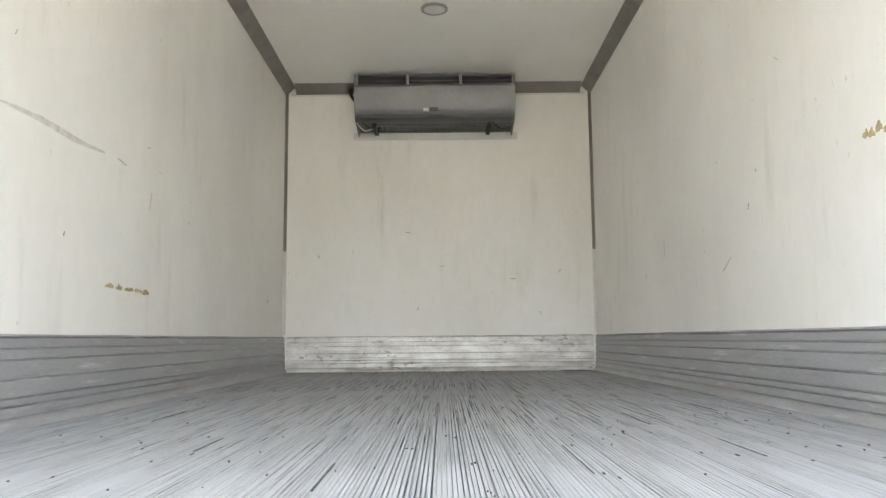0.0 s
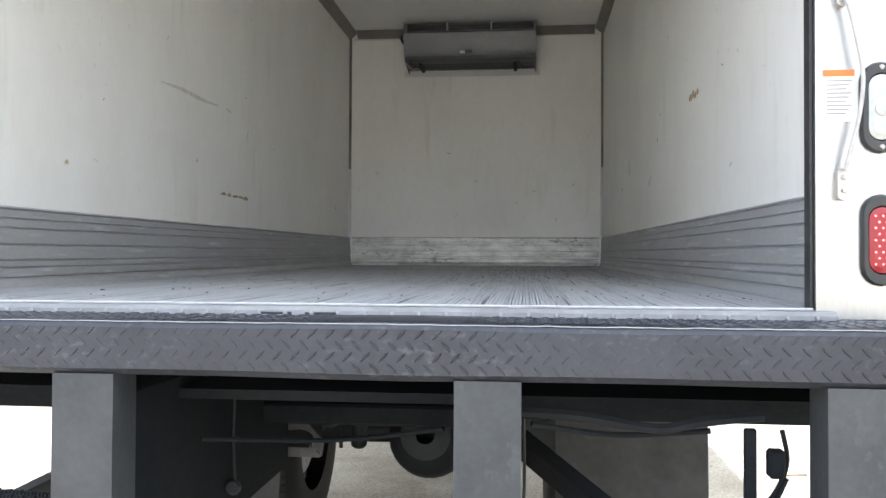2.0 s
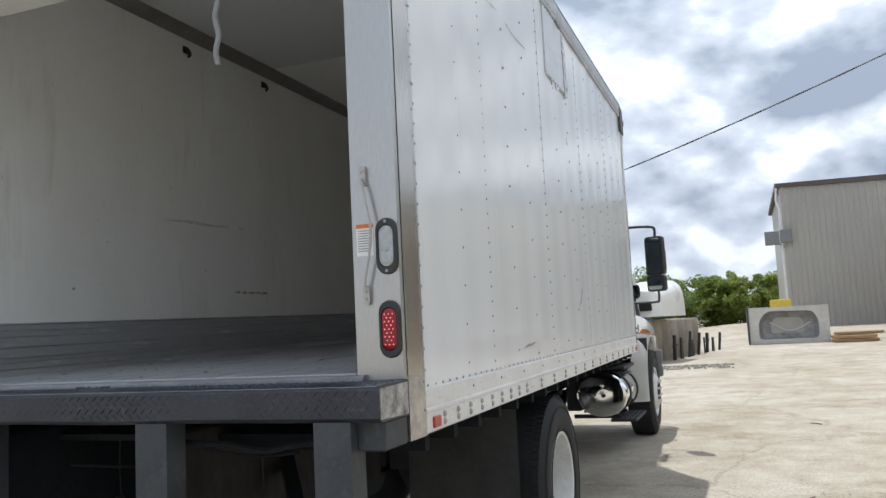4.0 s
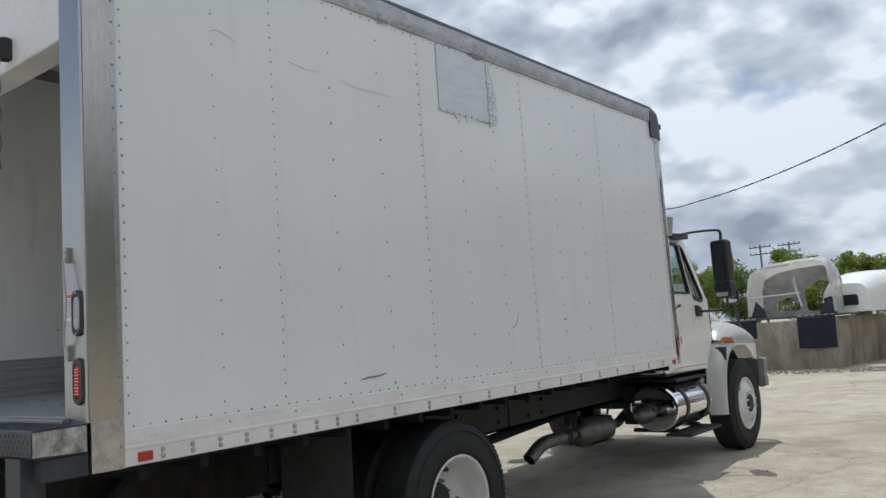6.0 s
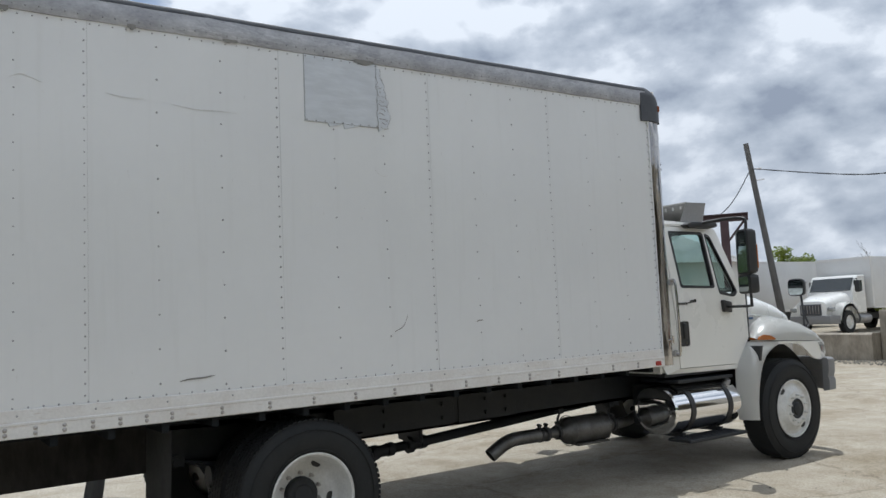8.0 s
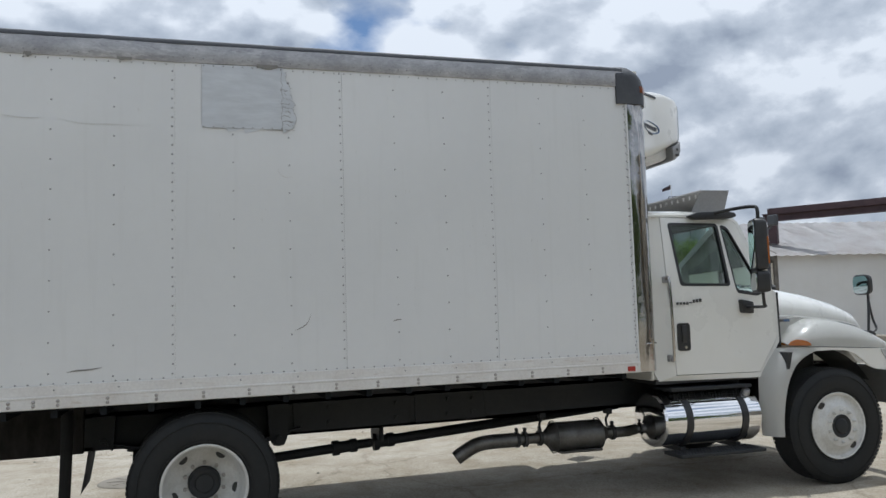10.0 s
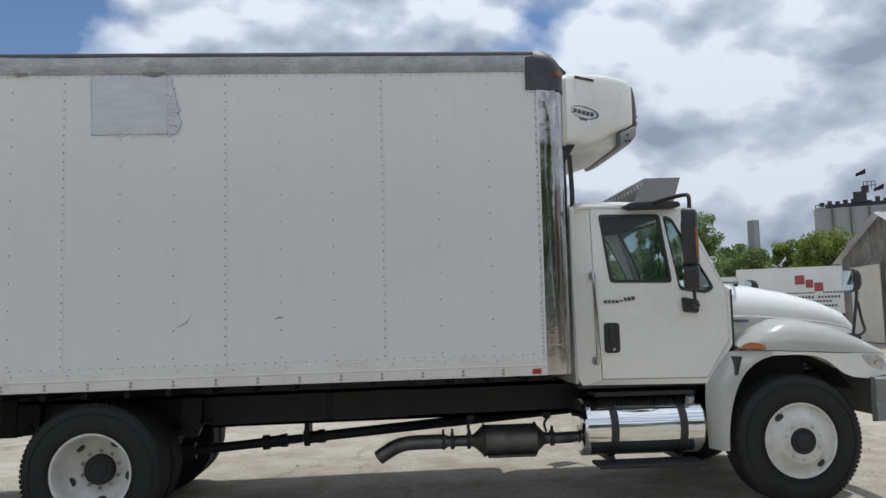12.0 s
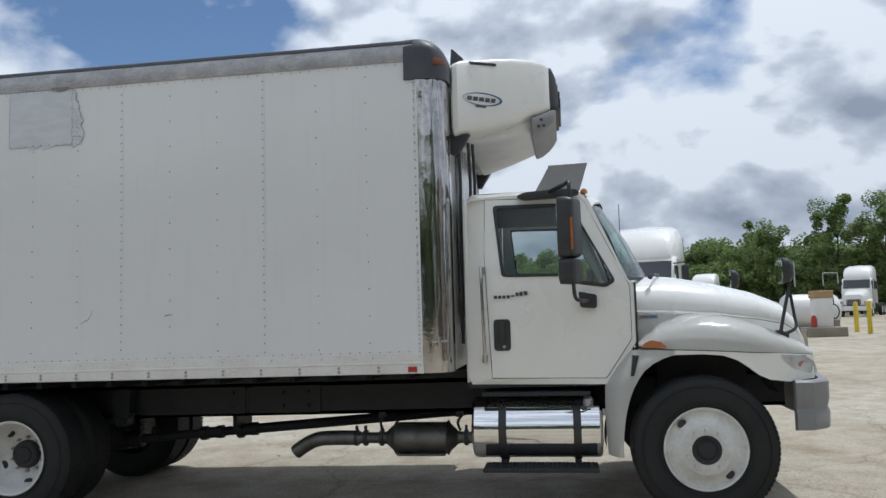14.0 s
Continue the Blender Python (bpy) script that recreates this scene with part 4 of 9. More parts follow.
            part(name, shear(b2, KI), FOAM, lorry, "ragged yellow foam showing through torn liner")
    gouge(-1, 2.82, 3.30, 1.824, 0.020)
    gouge(1, 1.90, 2.10, 2.185, 0.026)
    gouge(-1, 1.25, 1.27, 1.83, 0.012)

    def scratch(s, pts, r, m=GREASE):
        b2 = BM()
        q = smooth_line([(s * (XI - 0.001), y, z) for y, z in pts], 4)
        tube(b2, q, r, 4)
        part("scratch", shear(b2, KI), m, lorry)
    def smear(s, pts, half):
        b2 = BM()
        q = smooth_line([(0, y, z) for y, z in pts], 5)
        rings = []
        for i, c in enumerate(q):
            w = half * (0.3 + math.sin(math.pi * i / (len(q) - 1))) * rng.uniform(0.8, 1.2)
            rings.append([(s * (XI + 0.002), c[1], c[2] - w), (s * (XI - 0.0008), c[1], c[2] - w), (s * (XI - 0.0008), c[1], c[2] + w), (s * (XI + 0.002), c[1], c[2] + w)])
        loft(b2, rings)
        part("smear", shear(b2, KI), SMEAR, lorry)
    smear(-1, [(2.05, 2.31), (2.3, 2.32), (2.55, 2.315), (2.78, 2.325)], 0.008)
    scratch(-1, [(2.9, 2.33), (2.98, 2.32)], 0.003, CREASE)
    scratch(-1, [(3.25, 2.18), (3.27, 2.26)], 0.0015, CREASE)
    scratch(1, [(4.2, 2.05), (4.21, 2.15)], 0.0018, CREASE)
    scratch(1, [(3.2, 1.95), (3.3, 1.90)], 0.0015, CREASE)
    scratch(1, [(0.42, 1.62), (0.47, 1.635)], 0.007)
    for k in range(26):
        s = rng.choice((-1, 1))
        y, z = rng.uniform(0.6, 6.0), rng.uniform(1.75, 2.7)
        scratch(s, [(y, z), (y + rng.uniform(-0.03, 0.05), z + rng.uniform(-0.03, 0.03))], rng.uniform(0.0010, 0.0018), CREASE if k % 3 else GREASE)
    for k in range(8):
        b2 = BM()
        x, z = rng.uniform(-1.1, 1.15), rng.uniform(1.75, 2.6)
        tube(b2, [(x, 6.199, z), (x + rng.uniform(-0.04, 0.04), 6.199, z + rng.uniform(-0.03, 0.03))], 0.0025, 4)
        part("scratch", b2, GREASE, lorry)


def floor_dirt():
    """Dark crumbs and worn streaks lying on the floor ribs."""
    rng = random.Random(21)
    bm = BM()
    for k in range(420):
        x, y = rng.uniform(-1.15, 1.15), 0.4 + 5.6 * rng.random()
        if k % 3 == 0:
            x = abs(x) * 0.9 + 0.1
        z = 1.366 + KI * (y - 6.2)
        r = rng.uniform(0.0010, 0.0030) * (1.7 if rng.random() < 0.08 else 1)
        ln = r * rng.uniform(1, 6)
        pts = [(x + r * math.cos(a) * rng.uniform(0.6, 1.2), y + ln * math.sin(a) * rng.uniform(0.6, 1.2)) for a in [2 * math.pi * i / 7 for i in range(7)]]
        prism(bm, pts, "z", z - 0.001, z + rng.uniform(0.0008, 0.003))
    part("floor_crumbs", bm, FRAME, lorry, "dark crumbs and dirt on the floor", kind="stuff")
    for k, (x, y, ln) in enumerate(((0.37, 3.5, 0.45), (0.62, 2.2, 0.35), (0.70, 1.55, 0.30), (-0.55, 1.7, 0.25), (0.30, 1.35, 0.4), (-0.2, 1.2, 0.3), (0.95, 2.6, 0.3), (-0.9, 2.4, 0.35), (0.13, 4.3, 0.3))):
        b2 = BM()
        n2 = 9
        lft = [(x - 0.001 - 0.0012 * rng.random(), y + ln * i / n2) for i in range(n2 + 1)]
        rgt = [(x + 0.001 + 0.0015 * rng.random(), p[1]) for p in lft]
        z = 1.366
        prism(b2, lft + rgt[::-1], "z", z - 0.001, z + 0.0012)
        part("dirt_streak", shear(b2, KI), FRAME, lorry)
    b2 = BM()
    prism(b2, [(0.93, 6.18), (1.12, 6.17), (1.16, 6.05), (1.10, 5.98), (0.97, 6.06)], "z", 1.364, 1.3675)
    part("dirt_streak", b2, FRAME, lorry)


def evaporator():
    bm = BM()
    prof = [(6.19, 3.655), (5.86, 3.655), (5.86, 3.645), (6.0, 3.635), (6.0, 3.57), (5.84, 3.572), (5.825, 3.555), (5.848, 3.385), (5.875, 3.345), (5.93, 3.332), (5.94, 3.341), (5.885, 3.357), (5.862, 3.392), (5.845, 3.56), (6.05, 3.56), (6.05, 3.30), (6.19, 3.29)]
    prism(bm, prof, "x", -0.645, 0.595)
    ev = part("evaporator_unit", bm, EVAP, lorry, "grey sheet metal evaporator under the ceiling")
    for x in (-0.645, 0.590):
        bm = BM()
        prism(bm, [(6.19, 3.66), (5.85, 3.66), (5.82, 3.555), (5.845, 3.40), (5.90, 3.315), (6.19, 3.255)], "x", x - 0.004, x + 0.006)
        part("end_plate", bm, EVAP, ev)
    bm = BM()
    box(bm, -0.69, 0.64, 6.186, 6.2, 3.225, 3.285, 0.004)
    part("back_flange", bm, SEAL, ev, "pale flange on the wall")
    bm = BM()
    for k in range(26):
        box(bm, -0.62 + 0.0475 * k, -0.617 + 0.0475 * k, 5.92, 6.17, 3.282, 3.285)
    for k in range(7):
        box(bm, -0.63, 0.58, 5.925 + 0.04 * k, 5.928 + 0.04 * k, 3.279, 3.282)
    part("fan_guard", bm, FRAME, ev, "dark wire fan guard", kind="stuff")
    bm = BM()
    box(bm, -0.60, 0.56, 6.01, 6.04, 3.575, 3.63)
    part("outlet", bm, BLACK, ev, "black air outlet slot")
    for x in (-0.63, -0.235, 0.175, 0.585):
        bm = BM()
        box(bm, x - 0.010, x + 0.010, 5.846, 5.858, 3.555, 3.66, 0.002)
        part("bracket", bm, ALU, ev)
    for z in (3.588, 3.612):
        bm = BM()
        tube(bm, [(-0.63, 5.87, z), (0.58, 5.87, z)], 0.0035, 5)
        part("guard_rod", bm, BOLT, ev)
    bm = BM()
    tube(bm, smooth_line([(-0.70, 6.16, 3.64), (-0.70, 6.05, 3.58), (-0.68, 5.98, 3.52), (-0.645, 5.96, 3.47)], 5), 0.014, 8)
    part("drain_hose", bm, BLACK, ev, "black bent hose")
    for k, (x0, x1) in enumerate(((-0.60, -0.46), (0.42, 0.56), (-0.64, -0.52))):
        bm = BM()
        tube(bm, smooth_line([(x0, 5.93, 3.30), ((x0 + x1) / 2, 5.96, 3.262 - 0.01 * k), (x1, 6.05, 3.285)], 5), 0.006, 6)
        part("cable", bm, SEAL if k == 2 else BLACK, ev)
    for x in (-0.50, 0.40):
        bm = BM()
        box(bm, x - 0.015, x + 0.015, 5.93, 6.19, 3.262, 3.296, 0.003)
        part("guard_bracket", bm, FRAME, ev)
    bm = BM()
    box(bm, -0.065, 0.0, 5.836, 5.856, 3.362, 3.388)
    part("rating_plate", bm, INK, ev)
    bm = BM()
    box(bm, -0.115, -0.07, 5.838, 5.856, 3.365, 3.385)
    part("rating_plate", bm, SEAL, ev)


inside()
floor_dirt()
evaporator()

# ---- box lorry: rear bumper, chassis, wheels ----
def bumper():
    bm = BM()
    prof = [(-0.070, 1.158), (-0.076, 1.164), (-0.076, 1.250), (-0.068, 1.262), (-0.050, 1.266), (0.148, 1.266), (0.148, 1.150), (-0.060, 1.150)]
    rings = []
    for i in range(41):
        x = -1.31 + 2.62 * i / 40
        d = 0.0035 * noise.noise((x * 2.1, 1, 4))
        rings.append([(x, y + (d if y < 0 else 0), z + (d if z > 1.2 else -d)) for y, z in prof])
    loft(bm, rings)
    plate_ob = part("rear_bumper", bm, DIAMOND, lorry, "dark grey diamond tread rear bumper")
    bars = BM()

    def bar(c, u, w, nrm, ln=0.0150, wd=0.0025, h=0.0024):
        c, u, w, nrm = Vector(c), Vector(u), Vector(w), Vector(nrm)
        base = [c - u * ln, c - u * ln * 0.4 - w * wd, c + u * ln * 0.4 - w * wd, c + u * ln, c + u * ln * 0.4 + w * wd, c - u * ln * 0.4 + w * wd]
        top = [c + (p - c) * 0.55 + nrm * h for p in base]
        vb, vt = [bars.verts.new(p) for p in base], [bars.verts.new(p) for p in top]
        for i in range(6):
            bars.faces.new((vb[i], vb[(i + 1) % 6], vt[(i + 1) % 6], vt[i]))
        bars.faces.new(vt)
    s2 = math.sqrt(0.5)
    for i in range(73):
        x = -1.295 + 0.0358 * i
        for j in range(4):
            sgn = 1 if j % 2 else -1
            xx = x + (0.0179 if j % 2 else 0)
            if xx < 1.30:
                bar((xx, -0.0755, 1.174 + 0.0225 * j), (s2, 0, s2 * sgn), (-s2 * sgn, 0, s2), (0, -1, 0))
        for j in range(8):
            sgn = 1 if j % 2 else -1
            xx = x + (0.0179 if j % 2 else 0)
            if xx < 1.30:
                bar((xx, -0.048 + 0.0225 * j, 1.2655), (s2, s2 * sgn, 0), (-s2 * sgn, s2, 0), (0, 0, 1))
    part("tread_pattern", bars, DIAMOND, plate_ob, "raised diamond tread bars", kind="stuff")
    for s in (1, -1):
        bm = BM()
        box(bm, min(s * 1.20, s * 1.30), max(s * 1.20, s * 1.30), -0.02, 0.16, 1.055, 1.15, 0.006)
        part("bumper_end", bm, LEG, plate_ob)
        bm = BM()
        prism(bm, [(-0.070, 1.160), (-0.070, 1.255), (0.145, 1.260), (0.145, 1.155)], "x", s * 1.310, s * 1.313)
        part("end_plate", bm, SCRAPED, plate_ob, "scraped pale end face of the bumper")
    bm = BM()
    tube(bm, [(-1.30 + 2.6 * i / 90, -0.071 + 0.0035 * noise.noise((-1.30 * 2.1 + 2.6 * 2.1 * i / 90, 1, 4)), 1.2612 + 0.002 * noise.noise((i * 0.6, 2, 7))) for i in range(91)], 0.0012, 5)
    part("worn_edge", bm, RIVET, plate_ob, "bright worn top edge of the bumper")
    for x in (-1.14, -0.402, 0.433, 1.138):
        bm = BM()
        prof = [(x - 0.066, -0.07), (x + 0.066, -0.07), (x + 0.066, 0.03), (x + 0.058, 0.03), (x + 0.058, -0.062), (x - 0.058, -0.062), (x - 0.058, 0.03), (x - 0.066, 0.03)]
        loft(bm, [[(a, b, z) for a, b in prof] for z in (0.50, 1.152)])
        part("bumper_leg", bm, LEG, lorry, "grey painted steel bumper leg")
    for a, b in ((-1.075, -0.467), (0.498, 1.073)):
        bm = BM()
        prof = [(-0.055, 0.838), (-0.055, 0.868), (0.035, 0.868), (0.035, 0.838)]
        rings = []
        for i in range(13):
            x = a + (b - a) * i / 12
            d = 0.010 * (1 - ((i - 6) / 6) ** 2) - 0.004 * i / 12
            rings.append([(x, y, z + d) for y, z in prof])
        loft(bm, rings)
        st = part("bumper_step", bm, LEG, lorry, "bowed steel step bar with serrated top")
        t = BM()
        n = int((b - a) / 0.0085)
        for i in range(n):
            x = a + (b - a) * (i + 0.5) / n
            d = 0.010 * (1 - ((i / n - 0.5) * 2) ** 2) - 0.004 * i / n
            for y in (-0.052, -0.02, 0.012):
                box(t, x - 0.0022, x + 0.0022, y, y + 0.012, 0.867 + d, 0.876 + d + 0.002 * ((i * 7) % 3) / 2)
        part("serration", t, FRAME, st, "serrated black grip teeth", kind="stuff")
    for x, dx in ((-1.10, 0.62), (1.02, -0.66)):
        bm = BM()
        m = look((x, 0.0, 0.60), (x + dx, 0.9, 0.93))
        box(bm, -0.03, 0.03, -0.03, 0.03, -1.05, 0.0, 0.004, 1, m)
        part("leg_brace", bm, FRAME, lorry, "black diagonal brace")


def wheel_parts(cx, cy, s, rear, steer=False):
    """One wheel at its outer side face cx, turned outward by s."""
    z = 0.455 if rear else 0.512
    w = 0.285
    tyre = BM()
    prof = [(-w, 0.29), (-w - 0.012, 0.36), (-w - 0.014, 0.43), (-w + 0.004, 0.495), (-w + 0.03, 0.519), (-w / 2, 0.524), (-0.03, 0.519), (-0.004, 0.495), (0.014, 0.43), (0.012, 0.36), (-0.002, 0.305), (-0.012, 0.29)]
    revolve(tyre, prof, (cx, cy, z), (s, 0, 0), 56)
    name = "rear_wheel" if rear else "front_wheel"
    wh = part(name, tyre, RUBBER, lorry, "black tyre on a white steel wheel")
    tr = BM()
    for i in range(84):
        a = 2 * math.pi * i / 84
        for j in range(5):
            off = -w + 0.038 + (w - 0.076) * j / 4
            aa = a + (0.5 if j % 2 else 0) * 2 * math.pi / 84
            m = Matrix.Translation((cx + s * off, cy, z)) @ Matrix.Rotation(aa, 4, "X") @ Matrix.Translation((0, 0, 0.522))
            box(tr, -0.021, 0.021, -0.014, 0.014, -0.006, 0.004 if rear else 0.0012, 0.0, 1, m)
    part("tread", tr, RUBBER, wh, "rubber tread blocks", kind="stuff")
    side = BM()
    for r in (0.325, 0.455):
        revolve(side, [(0.0105, r - 0.004), (0.016, r - 0.002), (0.016, r + 0.002), (0.0105, r + 0.004)], (cx, cy, z), (s, 0, 0), 56)
    part("sidewall_rib", side, RUBBER, wh)
    if rear:
        disc = [(-0.006, 0.300), (0.006, 0.305), (0.010, 0.298), (0.004, 0.286), (-0.05, 0.272), (-0.12, 0.266), (-0.165, 0.258), (-0.20, 0.235), (-0.225, 0.20), (-0.232, 0.17), (-0.232, 0.10), (-0.24, 0.095)]
        hole_r, hole_x = 0.225, -0.214
    else:
        disc = [(-0.008, 0.296), (0.005, 0.302), (0.010, 0.297), (0.005, 0.287), (-0.018, 0.280), (-0.026, 0.27), (-0.022, 0.245), (0.0, 0.215), (0.025, 0.192), (0.034, 0.180), (0.036, 0.100), (0.030, 0.095)]
        hole_r, hole_x = 0.245, -0.022
    bm = BM()
    revolve(bm, disc, (cx, cy, z), (s, 0, 0), 56)
    part("rim", bm, WHEEL, wh, "white painted steel rim")
    for k in range(2 if not rear else 5):
        a = 0.72 + (math.pi * k if not rear else 2 * math.pi * k / 5)
        sp = Vector((s, 0, 0))
        c = Vector((cx + s * (hole_x + 0.008), cy + hole_r * math.cos(a + math.pi / 2), z + hole_r * math.sin(a + math.pi / 2)))
        tang = Vector((0, -math.sin(a + math.pi / 2), math.cos(a + math.pi / 2)))
        rad = sp.cross(tang)
        rg = [c + tang * 0.036 * math.cos(b) + rad * 0.024 * math.sin(b) for b in [2 * math.pi * i / 16 for i in range(16)]]
        bm = BM()
        loft(bm, [[p - sp * 0.012 for p in rg], [p + sp * 0.006 for p in rg]])
        part("hand_hole", bm, BLACK, wh, "dark oval opening in the wheel disc")
    bm = BM()
    if rear:
        hub = [(-0.24, 0.118), (-0.20, 0.116), (-0.178, 0.110), (-0.168, 0.095), (-0.172, 0.070), (-0.160, 0.062), (-0.158, 0.0)]
    else:
        hub = [(0.0, 0.106), (0.040, 0.105), (0.046, 0.099), (0.040, 0.088), (0.036, 0.070), (0.050, 0.060), (0.056, 0.03), (0.057, 0.0)]
    revolve(bm, hub, (cx, cy, z), (s, 0, 0), 32)
    part("hub", bm, FRAME, wh, "black greasy hub")
    for k in range(10):
        a = 2 * math.pi * k / 10 + 0.3
        r = 0.1425
        base = (-0.232 if rear else 0.034)
        p = Vector((cx + s * base, cy + r * math.cos(a), z + r * math.sin(a)))
        bm = BM()
        cyl(bm, p, p + Vector((s * 0.022, 0, 0)), 0.015, 6)
        cyl(bm, p, p + Vector((s * 0.040, 0, 0)), 0.009, 8)
        part("wheel_nut", bm, WHEEL if not rear else BOLT, wh)


def chassis():
    for s in (1, -1):
        bm = BM()
        x0, x1 = s * 0.36, s * 0.44
        a, b = min(x0, x1), max(x0, x1)
        box(bm, a, b, 1.755, 8.95, 0.70, 0.73)
        box(bm, a, b, 1.755, 8.95, 0.95, 0.98)
        box(bm, s * 0.44 - 0.008, s * 0.44 + 0.0, 1.755, 8.95, 0.70, 0.98)
        part("frame_rail", bm, FRAME, lorry, "black steel chassis rail")
        bm = BM()
        box(bm, a, b, 0.02, 1.75, 0.685, 1.16, 0.006)
        part("rail_extension", bm, RUSTED if s == 1 else UNDER, lorry, "deep black rail end plate" if s < 0 else "rust-stained grey rail end plate")
        bm = BM()
        box(bm, a, b, 1.76, 6.35, 0.985, 1.055, 0.004)
        part("subframe_rail", bm, FRAME, lorry)
        # bolted fish plates
        for y0, y1 in ((3.35, 4.35), (4.40, 5.05)):
            bm = BM()
            box(bm, s * 0.445 - 0.006, s * 0.445 + 0.006, y0, y1, 0.72, 0.96, 0.003)
            pl = part("side_plate", bm, FRAME, lorry)
            for yy in (y0 + 0.3, y1 - 0.12):
                for zz in (0.78, 0.90):
                    bm = BM()
                    cyl(bm, (s * 0.45, yy, zz), (s * 0.475, yy, zz), 0.018, 6)
                    part("bolt", bm, FRAME, pl)
        # leaf spring
        bm = BM()
        for k in range(7):
            ln = 0.75 - 0.085 * k
            pts = [(s * 0.52, 2.65 + ln * t, 0.60 + 0.10 * t * t * (ln / 0.75) ** 2 - 0.014 * k + 0.06) for t in (-1, -0.6, -0.2, 0.2, 0.6, 1)]
            loft(bm, [[(x - 0.04, y, z), (x + 0.04, y, z), (x + 0.04, y, z + 0.011), (x - 0.04, y, z + 0.011)] for x, y, z in pts])
        part("leaf_spring", bm, FRAME, lorry, "rusty black leaf spring stack")
        for y, low in ((1.90, 0.72), (3.22, 0.64)):
            bm = BM()
            prism(bm, rounded([(y - 0.09, 0.97), (y + 0.09, 0.97), (y + 0.07, 0.70), (y + 0.045, low), (y - 0.045, low), (y - 0.07, 0.70)], 0.02), "x", min(s * 0.455, s * 0.565), max(s * 0.455, s * 0.565))
            hg = part("spring_hanger", bm, FRAME, lorry, "cast black spring hanger")
            bm = BM()
            cyl(bm, (s * 0.44, y, low + 0.04), (s * 0.60, y, low + 0.04), 0.040, 16)
            cyl(bm, (s * 0.59, y, low + 0.04), (s * 0.615, y, low + 0.04), 0.024, 6)
            part("eye_bolt", bm, FRAME, hg)
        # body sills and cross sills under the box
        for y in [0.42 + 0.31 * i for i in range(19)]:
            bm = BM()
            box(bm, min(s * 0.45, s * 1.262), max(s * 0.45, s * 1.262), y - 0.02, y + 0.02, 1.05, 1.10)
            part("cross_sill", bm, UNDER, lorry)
        # mud flaps
        bm = BM()
        rows = [[(s * ((0.63 if s > 0 else 0.52) + (0.61 if s > 0 else 0.70) * i / 6), 1.70 - 0.09 * (j / 8) ** 2 * (1 if s < 0 else 0.3), 1.06 - 0.86 * j / 8) for i in range(7)] for j in range(9)]
        loft(bm, rows, close=False, caps=False)
        geo = bmesh.ops.solidify(bm, geom=bm.faces[:], thickness=0.008)
        part("mud_flap", bm, FLAP, lorry, "dusty dark grey rubber mud flap")
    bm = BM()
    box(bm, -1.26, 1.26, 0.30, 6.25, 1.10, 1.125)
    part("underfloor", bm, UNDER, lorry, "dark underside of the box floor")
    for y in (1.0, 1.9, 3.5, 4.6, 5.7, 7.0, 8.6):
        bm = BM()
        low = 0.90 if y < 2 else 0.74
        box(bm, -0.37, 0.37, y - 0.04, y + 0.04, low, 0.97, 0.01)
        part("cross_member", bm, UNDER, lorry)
    # rear axle
    bm = BM()
    cyl(bm, (-0.95, 2.65, 0.525), (0.95, 2.65, 0.525), 0.07, 16)
    revolve(bm, [(-0.22, 0.05), (-0.20, 0.13), (-0.12, 0.20), (0.0, 0.225), (0.12, 0.20), (0.20, 0.13), (0.28, 0.10), (0.36, 0.07), (0.36, 0)], (0.0, 2.65, 0.50), (0, 0.97, -0.22), 28)
    part("rear_axle", bm, FRAME, lorry, "black rear axle with round differential")
    bm = BM()
    def shaft_at(y):
        return (0.03, y, 0.502 + 0.066 * (y - 3.84))
    for y0, y1, r in ((2.98, 3.14, 0.075), (3.10, 3.76, 0.042), (3.74, 3.80, 0.066), (3.80, 3.90, 0.052), (3.90, 3.96, 0.060), (3.95, 4.10, 0.036), (4.11, 4.16, 0.075), (4.16, 4.24, 0.055), (4.24, 4.30, 0.062), (4.28, 6.6, 0.046)):
        tube(bm, [shaft_at(y0), shaft_at(y1)], r, 14)
    for k in range(9):
        cyl(bm, shaft_at(3.965 + 0.014 * k), shaft_at(3.971 + 0.014 * k), 0.043, 14)
    box(bm, -0.16, 0.22, 4.13, 4.17, 0.55, 0.72, 0.01)
    part("drive_shaft", bm, FRAME, lorry, "black drive shaft with joints")
    for s in (1, -1):
        bm = BM()
        tube(bm, [(s * 0.30, 2.75, 0.62), (s * 0.30, 1.6, 0.78)], 0.03, 8)
        cyl(bm, (s * 0.62, 2.35, 0.62), (s * 0.62, 2.12, 0.62), 0.085, 16)
        part("brake_chamber", bm, FRAME, lorry)
    # hanging air lines and a loose plug below the bumper
    for k, pts in enumerate((((0.52, 0.1, 1.10), (0.7, 0.15, 1.07), (0.9, 0.12, 1.09)), ((-0.3, 0.3, 1.0), (0.0, 0.5, 0.96), (0.3, 0.4, 1.02)), ((-0.2, 1.2, 0.95), (0.1, 1.4, 0.85), (0.3, 1.3, 0.95)))):
        bm = BM()
        tube(bm, smooth_line(pts, 6), 0.007, 6)
        part("air_line", bm, UNDER, lorry, "sagging black hose")
    bm = BM()
    box(bm, 0.965, 0.99, 0.10, 0.115, 0.93, 1.10, 0.003, 1, pose(0, 0, 0, 0, 0, 0))
    tube(bm, smooth_line([(1.04, 0.1, 1.10), (1.05, 0.1, 1.03), (1.02, 0.1, 0.96), (0.985, 0.1, 0.93), (1.01, 0.1, 0.92), (1.05, 0.1, 1.00)], 5), 0.005, 6)
    box(bm, 1.01, 1.045, 0.085, 0.115, 1.0, 1.06, 0.006)
    part("dangling_plug", bm, UNDER, lorry, "dangling black cable plug")
    bm = BM()
